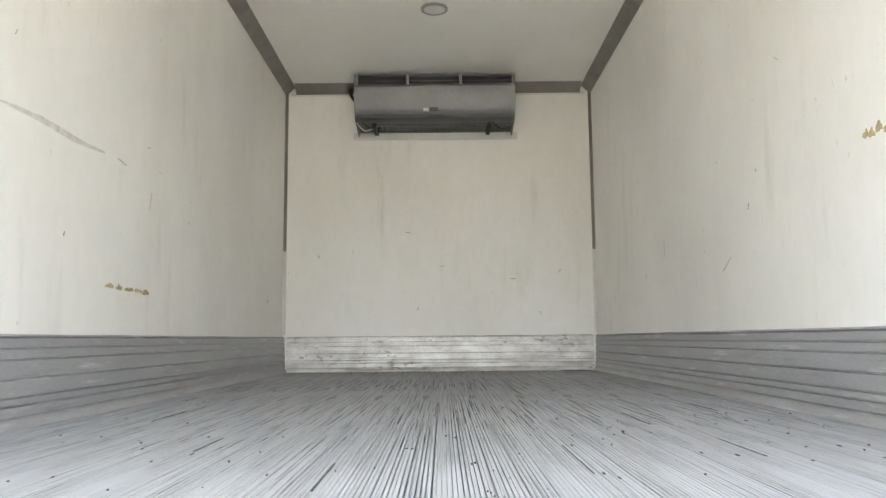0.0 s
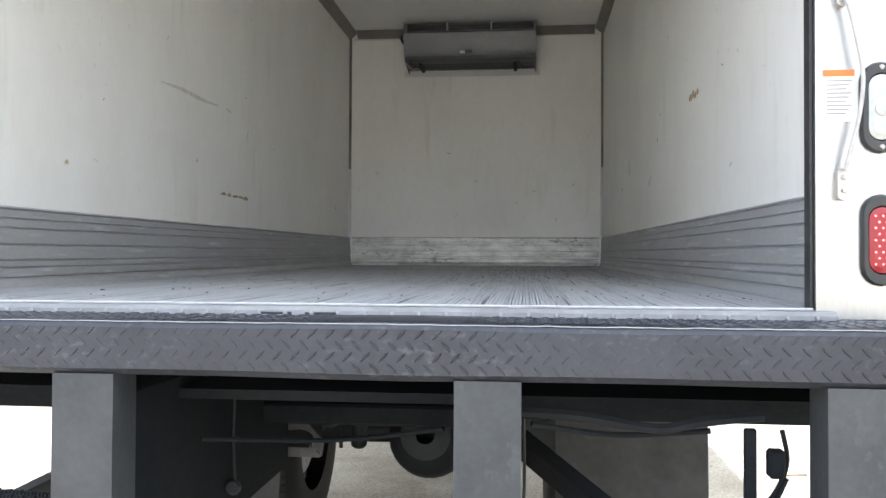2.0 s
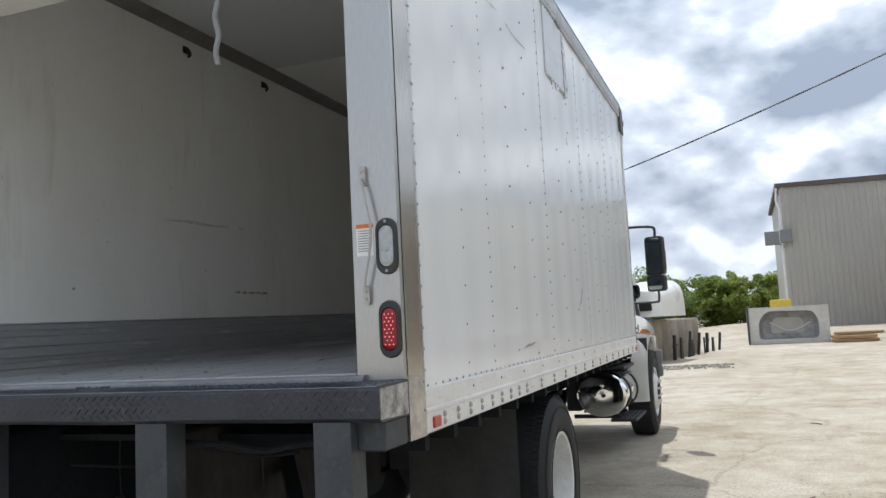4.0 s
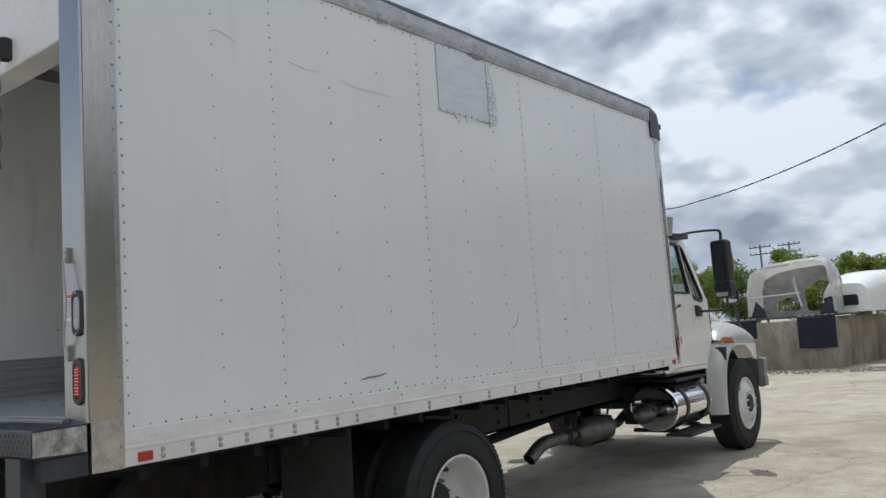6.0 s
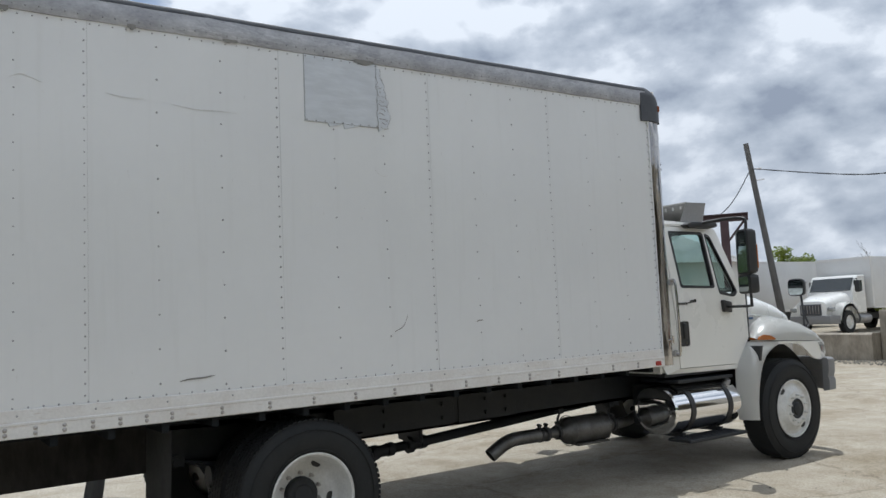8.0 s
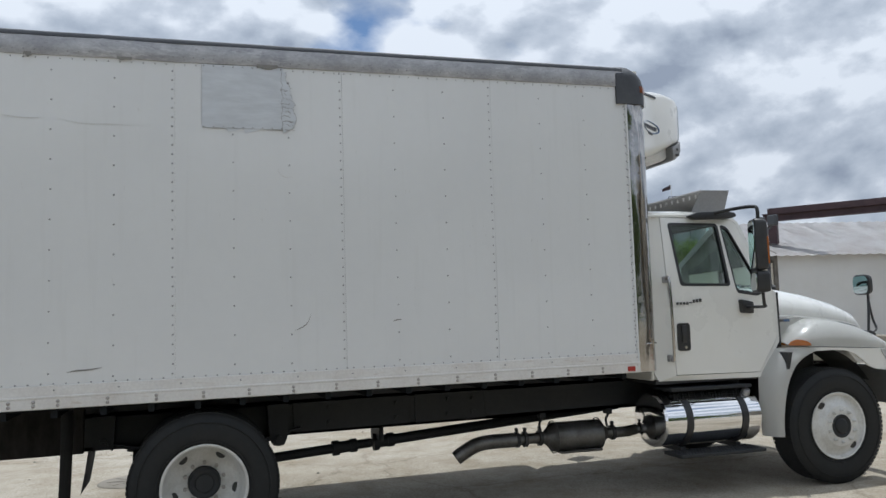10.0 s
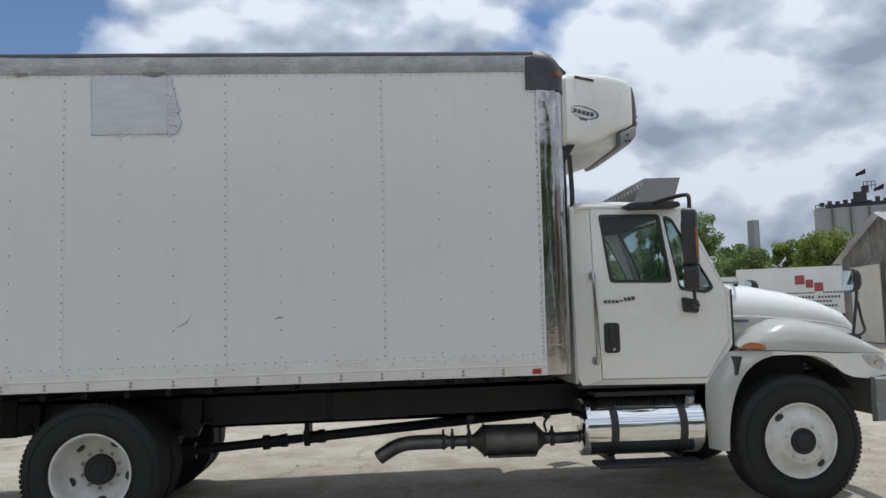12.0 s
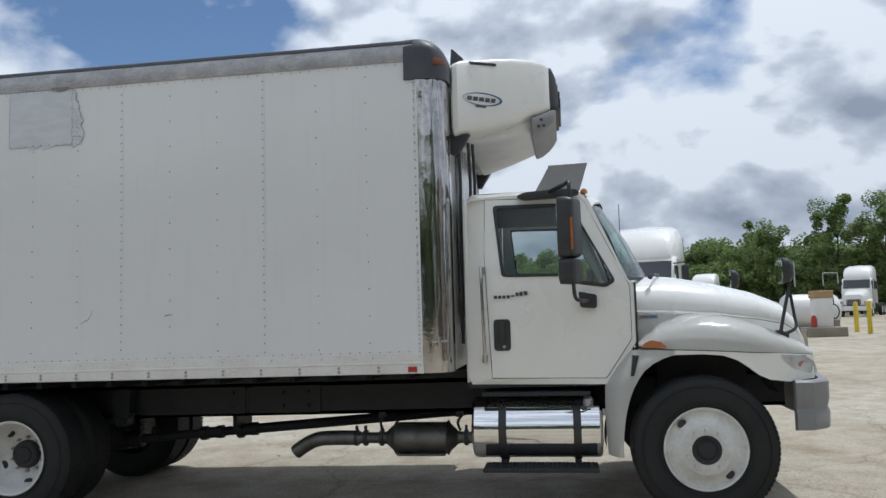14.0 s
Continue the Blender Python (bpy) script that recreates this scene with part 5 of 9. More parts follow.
    plate(bm, rounded([(-0.42, 0.72), (-0.235, 0.72), (-0.225, 0.775), (-0.30, 0.86), (-0.41, 0.868)], 0.012), [rounded([(-0.385, 0.755), (-0.265, 0.755), (-0.262, 0.80), (-0.30, 0.822), (-0.385, 0.815)], 0.022)], 1.245, 1.257)
    for v in bm.verts:
        v.co = (v.co.y, v.co.x, v.co.z)
    br = part("hanger_plate", bm, GREYPLATE, lorry, "dirty light grey bracket plate with an oval hole")
    for x, z in ((-0.39, 0.845), (-0.40, 0.735), (-0.25, 0.735), (-0.33, 0.845)):
        bm = BM()
        cyl(bm, (x, 1.246, z), (x, 1.234, z), 0.010, 6)
        part("bolt", bm, GREYPLATE, br)
    # shock absorbers, torque rods and hoses round the axle
    for s in (1, -1):
        bm = BM()
        cyl(bm, (s * 0.34, 2.42, 0.50), (s * 0.30, 2.28, 0.72), 0.042, 14)
        cyl(bm, (s * 0.30, 2.28, 0.72), (s * 0.27, 2.18, 0.93), 0.030, 14)
        part("shock_absorber", bm, FRAME, lorry, "black shock absorber")
        for k in (-1, 1):
            bm = BM()
            tube(bm, smooth_line([(s * (0.52 - 0.055 * k), 2.65 - 0.09, 0.44), (s * (0.52 - 0.055 * k), 2.65 - 0.09, 0.70), (s * (0.52 - 0.055 * k), 2.65 + 0.09, 0.70), (s * (0.52 - 0.055 * k), 2.65 + 0.09, 0.44)], 4), 0.012, 6)
            part("axle_u_bolt", bm, FRAME, lorry)
    for k, pts in enumerate((((-0.30, 1.0, 1.02), (-0.05, 1.25, 0.93), (0.20, 1.5, 0.95), (0.34, 1.9, 1.0)), ((-0.10, 1.5, 0.86), (0.05, 1.7, 0.78), (0.20, 1.9, 0.80), (0.30, 2.2, 0.90)), ((-0.33, 0.62, 1.08), (-0.335, 0.62, 0.95), (-0.33, 0.62, 0.80)), ((0.50, 0.5, 1.08), (0.505, 0.5, 0.9), (0.50, 0.5, 0.70)))):
        bm = BM()
        tube(bm, smooth_line(pts, 5), 0.0045, 5)
        part("brake_pipe", bm, FRAME, lorry, "thin dull metal brake pipe")
    bm = BM()
    revolve(bm, [(-0.03, 0.0), (-0.03, 0.015), (-0.01, 0.024), (0.0, 0.018), (0.0, 0.0)], (-0.33, 0.60, 0.79), (0, -1, 0), 10)
    part("drain_valve", bm, FRAME, lorry, "round dull metal valve")
    bm = BM()
    tube(bm, smooth_line([(0.46, 0.08, 1.128), (0.62, 0.09, 1.120), (0.78, 0.09, 1.098), (0.88, 0.09, 1.115), (1.0, 0.09, 1.130)], 5), 0.012, 6)
    part("cable_loom", bm, UNDER, lorry, "sagging black cable bundle")
    # spare boxes seen under the front of the box
    bm = BM()
    revolve(bm, [(0, 0.0), (0.0, 0.12), (0.015, 0.135), (0.75, 0.135), (0.765, 0.12), (0.765, 0)], (-0.75, 4.6, 0.74), (0, 1, 0), 20)
    part("air_tank", bm, FRAME, lorry, "black air tank")


def exhaust():
    bm = BM()
    x, zc = 0.40, 0.480
    rings = []
    for y, ry, rz in ((5.60, 0.05, 0.05), (5.63, 0.055, 0.055), (5.70, 0.118, 0.118), (5.715, 0.140, 0.132), (6.18, 0.140, 0.132), (6.195, 0.118, 0.115), (6.26, 0.055, 0.055), (6.30, 0.05, 0.05)):
        rings.append([(x + ry * math.cos(a), y, zc + rz * math.sin(a)) for a in [2 * math.pi * i / 32 for i in range(32)]])
    loft(bm, rings)
    mf = part("muffler", bm, MUFF, lorry, "grey steel muffler can")
    for y in (5.72, 6.175):
        bm = BM()
        revolve(bm, [(-0.008, 0.142), (0, 0.149), (0.008, 0.142)], (x, y, zc), (0, 1, 0), 32)
        part("seam_ring", bm, MUFF, mf)
    bm = BM()
    box(bm, x + 0.02, x + 0.128, 5.74, 6.16, zc - 0.139, zc - 0.118, 0.006)
    part("heat_shield_lip", bm, MUFF, mf)
    bm = BM()
    tube(bm, smooth_line([(x, 5.64, zc), (x, 5.46, zc), (x, 5.36, zc)], 4), 0.048, 18)
    part("link_pipe", bm, MUFF, mf, "narrow grey link pipe")
    bm = BM()
    pts = smooth_line([(x, 5.37, zc), (x, 5.18, zc), (x - 0.005, 5.04, zc - 0.006), (x - 0.015, 4.94, zc - 0.035), (x - 0.025, 4.85, zc - 0.085), (x - 0.035, 4.79, zc - 0.125)], 5)
    tube(bm, pts, 0.064, 20)
    cyl(bm, (x, 5.40, zc), (x, 5.36, zc), 0.052, 18, 0.066)
    tip = part("tailpipe", bm, MUFF, mf, "curved grey tailpipe")
    # near-black disc closes the pipe end
    bm = BM()
    d = (Vector(pts[-1]) - Vector(pts[-2])).normalized()
    cyl(bm, Vector(pts[-1]) - d * 0.02, Vector(pts[-1]) + d * 0.002, 0.056, 20)
    part("pipe_mouth", bm, MOUTHBLACK, tip, "near-black disc closing the pipe mouth")
    for y in (5.36, 5.44, 5.585, 6.33):
        bm = BM()
        revolve(bm, [(-0.018, 0.050), (-0.014, 0.070), (0.014, 0.070), (0.018, 0.050)], (x, y, zc), (0, 1, 0), 18)
        box(bm, x - 0.018, x + 0.018, y - 0.010, y + 0.010, zc + 0.06, zc + 0.105, 0.003)
        cyl(bm, (x - 0.03, y, zc + 0.09), (x + 0.035, y, zc + 0.09), 0.008, 6)
        part("clamp", bm, GREYPLATE, mf, "rusty band clamp")
    for y in (5.60, 6.28):
        bm = BM()
        tube(bm, smooth_line([(x, y, zc + 0.06), (x + 0.02, y - 0.02, zc + 0.13), (x + 0.02, y + 0.02, zc + 0.20), (x + 0.02, y, 0.72)], 4), 0.012, 8)
        box(bm, x - 0.02, x + 0.06, y - 0.03, y + 0.03, 0.66, 0.71, 0.004)
        part("hanger", bm, FRAME, mf, "black pipe hanger")
    bm = BM()
    tube(bm, smooth_line([(x, 6.25, zc), (x, 6.5, zc), (x - 0.05, 6.75, zc + 0.04), (x - 0.1, 7.1, zc + 0.12)], 4), 0.05, 14)
    part("front_pipe", bm, MUFF, mf)


def fuel_tank():
    bm = BM()
    cx, cz, rx, rz = 0.86, 0.635, 0.275, 0.238
    rings = []
    for y, k in ((6.462, 0.0), (6.455, 0.80), (6.462, 0.94), (6.48, 1.0), (7.44, 1.0), (7.458, 0.94), (7.465, 0.80), (7.458, 0.0)):
        rings.append([(cx + max(k, 0.001) * rx * math.cos(a), y, cz + max(k, 0.001) * rz * math.sin(a)) for a in [2 * math.pi * i / 48 for i in range(48)]])
    loft(bm, rings, caps=False)
    t = part("fuel_tank", bm, TANKCHROME, lorry, "polished chrome cylindrical fuel tank")
    for y in (6.70, 7.27):
        bm = BM()
        loft(bm, [[(cx + (rx + o) * math.cos(a), y + dy, cz + (rz + o) * math.sin(a)) for a in [2 * math.pi * i / 48 for i in range(48)]] for o, dy in ((0.002, -0.03), (0.010, -0.03), (0.010, 0.03), (0.002, 0.03))], caps=False)
        part("tank_strap", bm, BLACK, t, "black rubber tank strap")
    # perforated tread cover on top
    bm = BM()
    def skin(a, o):
        return (cx + (rx + o) * math.cos(a), cz + (rz + o) * math.sin(a))
    rings = []
    for y in (6.575, 7.35):
        rings.append([(*([skin(a, 0.012)[0]]), y, skin(a, 0.012)[1]) for a in [0.78 + 0.60 * i / 8 for i in range(9)]] + [(skin(a, 0.004)[0], y, skin(a, 0.004)[1]) for a in [0.78 + 0.60 * i / 8 for i in range(8, -1, -1)]])
    loft(bm, rings)
    cov = part("tread_cover", bm, TANKCHROME, t, "perforated step cover on the tank")
    bm = BM()
    for i in range(24):
        y = 6.60 + 0.031 * i
        for j in range(5):
            a = 0.84 + 0.12 * j
            x, z = skin(a, 0.0125)
            nrm = Vector((math.cos(a) / rx, 0, math.sin(a) / rz)).normalized()
            yy = y + (0.0155 if j % 2 else 0)
            revolve(bm, [(0, 0.0105), (0.004, 0.0075), (0.0015, 0.0045), (0.0015, 0)], (x, yy, z), nrm, 7)
    part("grip_pattern", bm, BLACK, cov, "dark raised grip holes", kind="stuff")
    bm = BM()
    revolve(bm, [(0, 0.04), (0.03, 0.04), (0.034, 0.036), (0.05, 0.036), (0.056, 0.028), (0.056, 0)], (1.02, 7.36, 0.83), (0.5, 0, 0.87), 20)
    part("filler_cap", bm, ALU, t, "round metal filler cap")
    bm = BM()
    box(bm, 0.80, 1.10, 6.55, 7.38, 0.895, 0.925, 0.004)
    for y in (6.70, 7.25):
        box(bm, 0.5, 0.9, y - 0.02, y + 0.02, 0.88, 0.92)
    part("upper_step", bm, FRAME, lorry, "black step bar over the tank")
    bm = BM()
    box(bm, 0.92, 1.20, 6.55, 7.42, 0.335, 0.365, 0.006)
    for y in (6.70, 7.27):
        box(bm, 0.5, 1.0, y - 0.025, y + 0.025, 0.36, 0.40)
    low = part("lower_step", bm, FRAME, lorry, "black steel step below the tank")
    bm = BM()
    for i in range(26):
        for j in range(5):
            revolve(bm, [(0, 0.010), (0.005, 0.007), (0.005, 0)], (0.95 + 0.055 * j, 6.58 + 0.032 * i, 0.365), (0, 0, 1), 6)
    part("grip_studs", bm, FRAME, low, kind="stuff")
    bm = BM()
    box(bm, 0.44, 0.60, 6.6, 7.35, 0.45, 0.86, 0.01)
    part("tank_bracket", bm, FRAME, lorry)


bumper()
before = set(bpy.data.objects)
chassis()
for ob in set(bpy.data.objects) - before:
    for v in ob.data.vertices:
        v.co.z += 0.0105 * (v.co.y - 5.9)
for s in (1, -1):
    wheel_parts(s * 1.235, 8.187, s, False)
    wheel_parts(s * 1.245, 2.635, s, True)
    wheel_parts(s * 0.905, 2.635, s, True)
exhaust()
fuel_tank()

# ---- box lorry: cab ----
def tumble(y, z):
    """The cab's side leans in above the belt line."""
    return -0.115 * max(0.0, z - 1.70) - 0.03 * max(0.0, z - 2.35) * 4


CX = 1.065


def cab():
    # rear corner and side frame round the door
    bm = BM()
    outer = [(6.47, 0.985), (7.53, 0.975), (7.745, 1.30), (7.745, 1.74), (7.70, 1.775), (7.43, 2.41), (7.36, 2.475), (6.50, 2.50), (6.45, 2.46), (6.43, 1.70), (6.44, 1.05)]
    door_line = [(6.628, 1.03), (7.51, 1.02), (7.712, 1.315), (7.712, 1.72), (7.395, 2.405), (7.36, 2.435), (6.60, 2.455), (6.59, 2.0), (6.61, 1.5)]
    for s in (1, -1):
        bm = BM()
        plate(bm, outer, [door_line], s * (CX - 0.05), s * CX, lambda y, z: s * (tumble(y, z) - 0.05 * smoothstep(6.53, 6.43, y)))
        part("cab_side", bm, PAINT, lorry, "white cab side with door opening")
        # door: skin with window openings
        d_out = [(6.633, 1.036), (7.507, 1.026), (7.707, 1.318), (7.707, 1.718), (7.392, 2.400), (7.357, 2.430), (6.605, 2.449), (6.596, 2.0), (6.616, 1.5)]
        win = rounded([(6.735, 1.83), (7.245, 1.82), (7.185, 2.385), (6.675, 2.39)], 0.035)
        vent = rounded([(7.315, 1.76), (7.53, 1.725), (7.60, 1.77), (7.30, 2.345), (7.245, 2.37), (7.225, 2.36)], 0.03)
        bm = BM()
        plate(bm, d_out, [win, vent], s * (CX - 0.045), s * (CX + 0.004), lambda y, z: s * tumble(y, z))
        door = part("cab_door", bm, PAINT, lorry, "white cab door with divided window")
        for name, hole in (("window_seal", win), ("vent_seal", vent)):
            c = Vector((sum(p[0] for p in hole) / len(hole), sum(p[1] for p in hole) / len(hole)))
            def grow(k):
                return [tuple(c + (Vector(p) - c) * (1 + k / max(0.08, (Vector(p) - c).length))) for p in hole]
            bm = BM()
            plate(bm, grow(0.012), [grow(-0.020)], s * (CX - 0.03), s * (CX + 0.009), lambda y, z: s * tumble(y, z))
            part(name, bm, BLACK, door, "black rubber window seal")
            bm = BM()
            plate(bm, grow(-0.017), [], s * (CX - 0.012), s * (CX - 0.008), lambda y, z: s * tumble(y, z))
            g = part("window_pane", bm, GLASS, door, "clear tinted window pane")
            g.visible_shadow = False
        bm = BM()
        plate(bm, rounded([(6.655, 1.245), (6.785, 1.245), (6.785, 1.49), (6.655, 1.49)], 0.03), [], s * (CX + 0.001), s * (CX + 0.012), lambda y, z: s * tumble(y, z))
        dh = part("door_handle", bm, BLACK, door, "black recessed door handle")
        bm = BM()
        box(bm, min(s * (CX + 0.008), s * (CX + 0.026)), max(s * (CX + 0.008), s * (CX + 0.026)), 6.695, 6.745, 1.32, 1.47, 0.012, 2)
        part("pull", bm, BLACK, dh)
        bm = BM()
        revolve(bm, [(0, 0.014), (0.004, 0.012), (0.004, 0)], (s * (CX + 0.011), 6.735, 1.275), (s, 0, 0), 14)
        part("lock", bm, CHROME, dh, "small chrome lock")
        # lettering is shown as bars
        bm = BM()
        y = 6.662
        for k, wd in enumerate((0.028, 0.026, 0.026, 0.026, 0.03, 0.024, 0.026, 0.03)):
            box(bm, min(s * (CX + 0.003), s * (CX + 0.0085)), max(s * (CX + 0.003), s * (CX + 0.0085)), y, y + wd, 1.652 + 0.003 * k * (k > 3), 1.676 + 0.004 * k * (k > 4), 0.002)
            y += wd + 0.007
        part("name_badge", bm, BADGE, door, "chrome badge bars")
        bm = BM()
        pts = smooth_line([(s * (CX + 0.006), 6.585, 1.185), (s * (CX + 0.055), 6.583, 1.215), (s * (CX + 0.055), 6.572, 1.85), (s * (CX + 0.0), 6.568, 1.88)], 4)
        tube(bm, pts, 0.013, 12)
        rod = part("grab_handle", bm, CHROME, lorry, "long chrome grab handle")
        bm = BM()
        for zz in (1.185, 1.88):
            box(bm, min(s * (CX - 0.05), s * (CX + 0.015)), max(s * (CX - 0.05), s * (CX + 0.015)), 6.555, 6.60, zz - 0.03, zz + 0.03, 0.006)
        part("foot", bm, ALU, rod)
    # back wall, floor, roof
    bm = BM()
    box(bm, -1.0, 1.0, 6.425, 6.46, 0.99, 2.46, 0.01)
    part("cab_back", bm, PAINT, lorry, "white cab back wall")
    bm = BM()
    box(bm, -1.03, 1.03, 6.44, 7.72, 0.96, 1.0)
    part("cab_floor", bm, INTERIOR, lorry)
    bm = BM()
    rings = []
    for y, drop in ((6.43, 0.07), (6.45, 0.03), (6.52, 0.0), (6.9, -0.008), (7.2, 0.0), (7.36, 0.025), (7.43, 0.075), (7.45, 0.11)):
        top = []
        for i in range(21):
            u = -1 + i / 10
            x = u * (0.975 - 0.01 * (y > 7.3))
            z = 2.555 - drop - 0.085 * abs(u) ** 5
            top.append((x, y + 0.13 * (1 - u * u) * smoothstep(7.2, 7.45, y), z))
        rings.append(top + [(x, y, min(z - 0.012, 2.45)) for x, y, z in reversed(top)])
    loft(bm, rings)
    part("cab_roof", bm, PAINT, lorry, "rounded white cab roof")
    # windscreen and pillars
    bm = BM()
    lo = [(u * 0.96, 7.95 - 0.26 * u * u, 1.785) for u in [-1 + i / 8 for i in range(17)]]
    hi = [(u * 0.90, 7.56 - 0.16 * u * u, 2.445) for u in [-1 + i / 8 for i in range(17)]]
    mid = [tuple((Vector(a) + Vector(b)) / 2 + Vector((0, 0.02, 0.015))) for a, b in zip(lo, hi)]
    loft(bm, [lo, mid, hi], close=False, caps=False)
    ws = part("windscreen", bm, WINDSCREEN, lorry, "large curved greenish windscreen")
    ws.visible_shadow = False
    bm = BM()
    tube(bm, lo, 0.016, 6)
    tube(bm, hi, 0.014, 6)
    for e in (0, 16):
        tube(bm, [lo[e], mid[e], hi[e]], 0.014, 6)
    part("windscreen_seal", bm, BLACK, ws, "black windscreen rubber")
    for s in (1, -1):
        bm = BM()
        a = [(s * 0.97, 7.69, 1.77), (s * 1.06, 7.67, 1.76), (s * 1.045, 7.60, 1.76)]
        b = [(s * 0.905, 7.40, 2.46), (s * 0.96, 7.385, 2.44), (s * 0.955, 7.34, 2.44)]
        loft(bm, [a, b])
        part("a_pillar", bm, PAINT, lorry, "white windscreen pillar")
    # inside: dashboard, seats, wheel
    bm = BM()
    box(bm, -0.92, 0.92, 6.49, 6.505, 1.05, 2.43, 0.004)
    part("rear_trim", bm, INTERIOR, lorry, "dark trim on the rear cab wall")
    bm = BM()
    prism(bm, [(7.40, 1.0), (7.40, 1.62), (7.46, 1.70), (7.66, 1.74), (7.74, 1.70), (7.72, 1.0)], "x", -1.0, 1.0)
    dash = part("dashboard", bm, INTERIOR, lorry, "dark grey dashboard")
    bm = BM()
    c = Vector((-0.5, 7.20, 1.72))
    ax = Vector((0, -0.75, 0.66)).normalized()
    tube(bm, ring_at(c, ax, 0.215, 28) + [ring_at(c, ax, 0.215, 28)[0]], 0.016, 8)
    tube(bm, [c, c - ax * 0.3], 0.03, 8)
    tube(bm, [c + Vector((-0.2, 0, 0)), c + Vector((0.2, 0, 0))], 0.018, 6)
    part("steering_wheel", bm, BLACK, dash, "black steering wheel")
    for x in (-0.52, 0.48):
        bm = BM()
        box(bm, x - 0.25, x + 0.25, 6.56, 7.05, 1.22, 1.42, 0.05, 2)
        box(bm, x - 0.24, x + 0.24, 6.50, 6.66, 1.38, 1.92, 0.06, 2)
        part("seat", bm, INTERIOR, lorry, "dark grey cab seat")
    bm = BM()
    box(bm, -0.9, 0.9, 6.47, 7.35, 2.41, 2.43, 0.005)
    part("headliner", bm, INTERIOR, lorry)
    bm = BM()
    tube(bm, [(0.85, 7.90, 1.80), (0.55, 7.99, 1.82), (0.2, 8.0, 1.84)], 0.008, 6)
    tube(bm, [(0.86, 7.885, 1.785), (0.84, 7.90, 1.81)], 0.02, 8)
    part("wiper", bm, BLACK, lorry, "black windscreen wiper")
    # roof lamps and the black vents above the doors
    for x in (-0.84, -0.3, 0.0, 0.3, 0.84):
        bm = BM()
        loft(bm, [[(x + 0.055 * k * math.cos(a), 7.40 + 0.03 * k * math.sin(a), 2.515 + h - 0.03 * (abs(x) > 0.6)) for a in [2 * math.pi * i / 14 for i in range(14)]] for k, h in ((1, 0), (0.9, 0.025), (0.5, 0.036))])
        part("roof_lamp", bm, AMBER, lorry, "amber cab roof lamp")
    for s in (1, -1):
        bm = BM()
        xs = s * (CX - 0.075)
        pts = [(6.86, 2.455), (6.93, 2.485), (7.22, 2.50), (7.34, 2.49), (7.36, 2.455), (7.30, 2.435), (6.92, 2.425)]
        prism(bm, rounded(pts, 0.02), "x", min(xs, xs + s * 0.075), max(xs, xs + s * 0.075), 0.006)
        base = part("door_mirror", bm, BLACK, lorry, "black double door mirror on a tubular arm")
        bm = BM()
        pts = smooth_line([(s * 1.02, 7.10, 2.475), (s * 1.2, 7.22, 2.50), (s * 1.40, 7.27, 2.495), (s * 1.455, 7.275, 2.465), (s * 1.455, 7.275, 2.38)], 5)
        tube(bm, pts, 0.016, 10)
        part("upper_arm", bm, BLACK, base, "black mirror arm")
        bm = BM()
        pts = smooth_line([(s * 1.455, 7.28, 1.75), (s * 1.45, 7.29, 1.64), (s * 1.40, 7.33, 1.615), (s * 1.10, 7.39, 1.615)], 5)
        tube(bm, pts, 0.014, 10)
        part("lower_arm", bm, BLACK, base, "black mirror arm")
        bm = BM()
        prism(bm, rounded([(7.33, 1.565), (7.455, 1.555), (7.46, 1.66), (7.32, 1.69)], 0.02), "x", min(s * 1.06, s * 1.10), max(s * 1.06, s * 1.10), 0.006)
        part("lower_foot", bm, BLACK, base)
        for z0, z1, nm in ((1.925, 2.375, "main_housing"), (1.735, 1.925, "wide_housing")):
            bm = BM()
            rings = []
            turn_m = Matrix.Translation((s * 1.455, 7.27, 0)) @ Matrix.Rotation(radians(-24 * s), 4, "Z") @ Matrix.Translation((-s * 1.455, -7.27, 0))
            for y, k in ((7.215, 0.88), (7.22, 0.98), (7.25, 1.0), (7.29, 0.95), (7.32, 0.80), (7.33, 0.62)):
                hw, hz = 0.115 * k, (z1 - z0) / 2 * (1 - (1 - k) * 0.35)
                zc = (z0 + z1) / 2
                rings.append([(s * 1.455 + a, y, b) for a, b in rounded([(-hw, zc - hz), (hw, zc - hz), (hw, zc + hz), (-hw, zc + hz)], 0.045 * k, 4)])
            loft(bm, rings)
            bmesh.ops.transform(bm, matrix=turn_m, verts=bm.verts)
            h = part(nm, bm, BLACK, base, "black plastic mirror housing")
            bm = BM()
            zc, hz = (z0 + z1) / 2, (z1 - z0) / 2 - 0.022
            prism(bm, rounded([(s * 1.455 - 0.09, zc - hz), (s * 1.455 + 0.09, zc - hz), (s * 1.455 + 0.09, zc + hz), (s * 1.455 - 0.09, zc + hz)], 0.035), "y", 7.206, 7.216)
            bmesh.ops.transform(bm, matrix=turn_m, verts=bm.verts)
            part("mirror_glass", bm, MIRROR, h, "mirror glass")
        bm = BM()
        box(bm, s * 1.553 - 0.012, s * 1.553 + 0.012, 7.273, 7.289, 1.98, 2.215, 0.004)
        part("turn_lamp", bm, AMBER, base, "amber strip lamp on the mirror")
    # deflector on the roof
    bm = BM()
    loft(bm, [[(-0.87, 7.36, 2.515), (0.87, 7.36, 2.515), (0.87, 7.365, 2.525), (-0.87, 7.365, 2.525)], [(-0.87, 7.12, 2.715), (0.87, 7.12, 2.715), (0.87, 7.128, 2.728), (-0.87, 7.128, 2.728)]])
    df = part("wind_deflector", bm, SHEETLIT, lorry, "grey sheet metal wind deflector on the roof, bounced light in its paler grey")
    for x in (-0.872, 0.866):
        bm = BM()
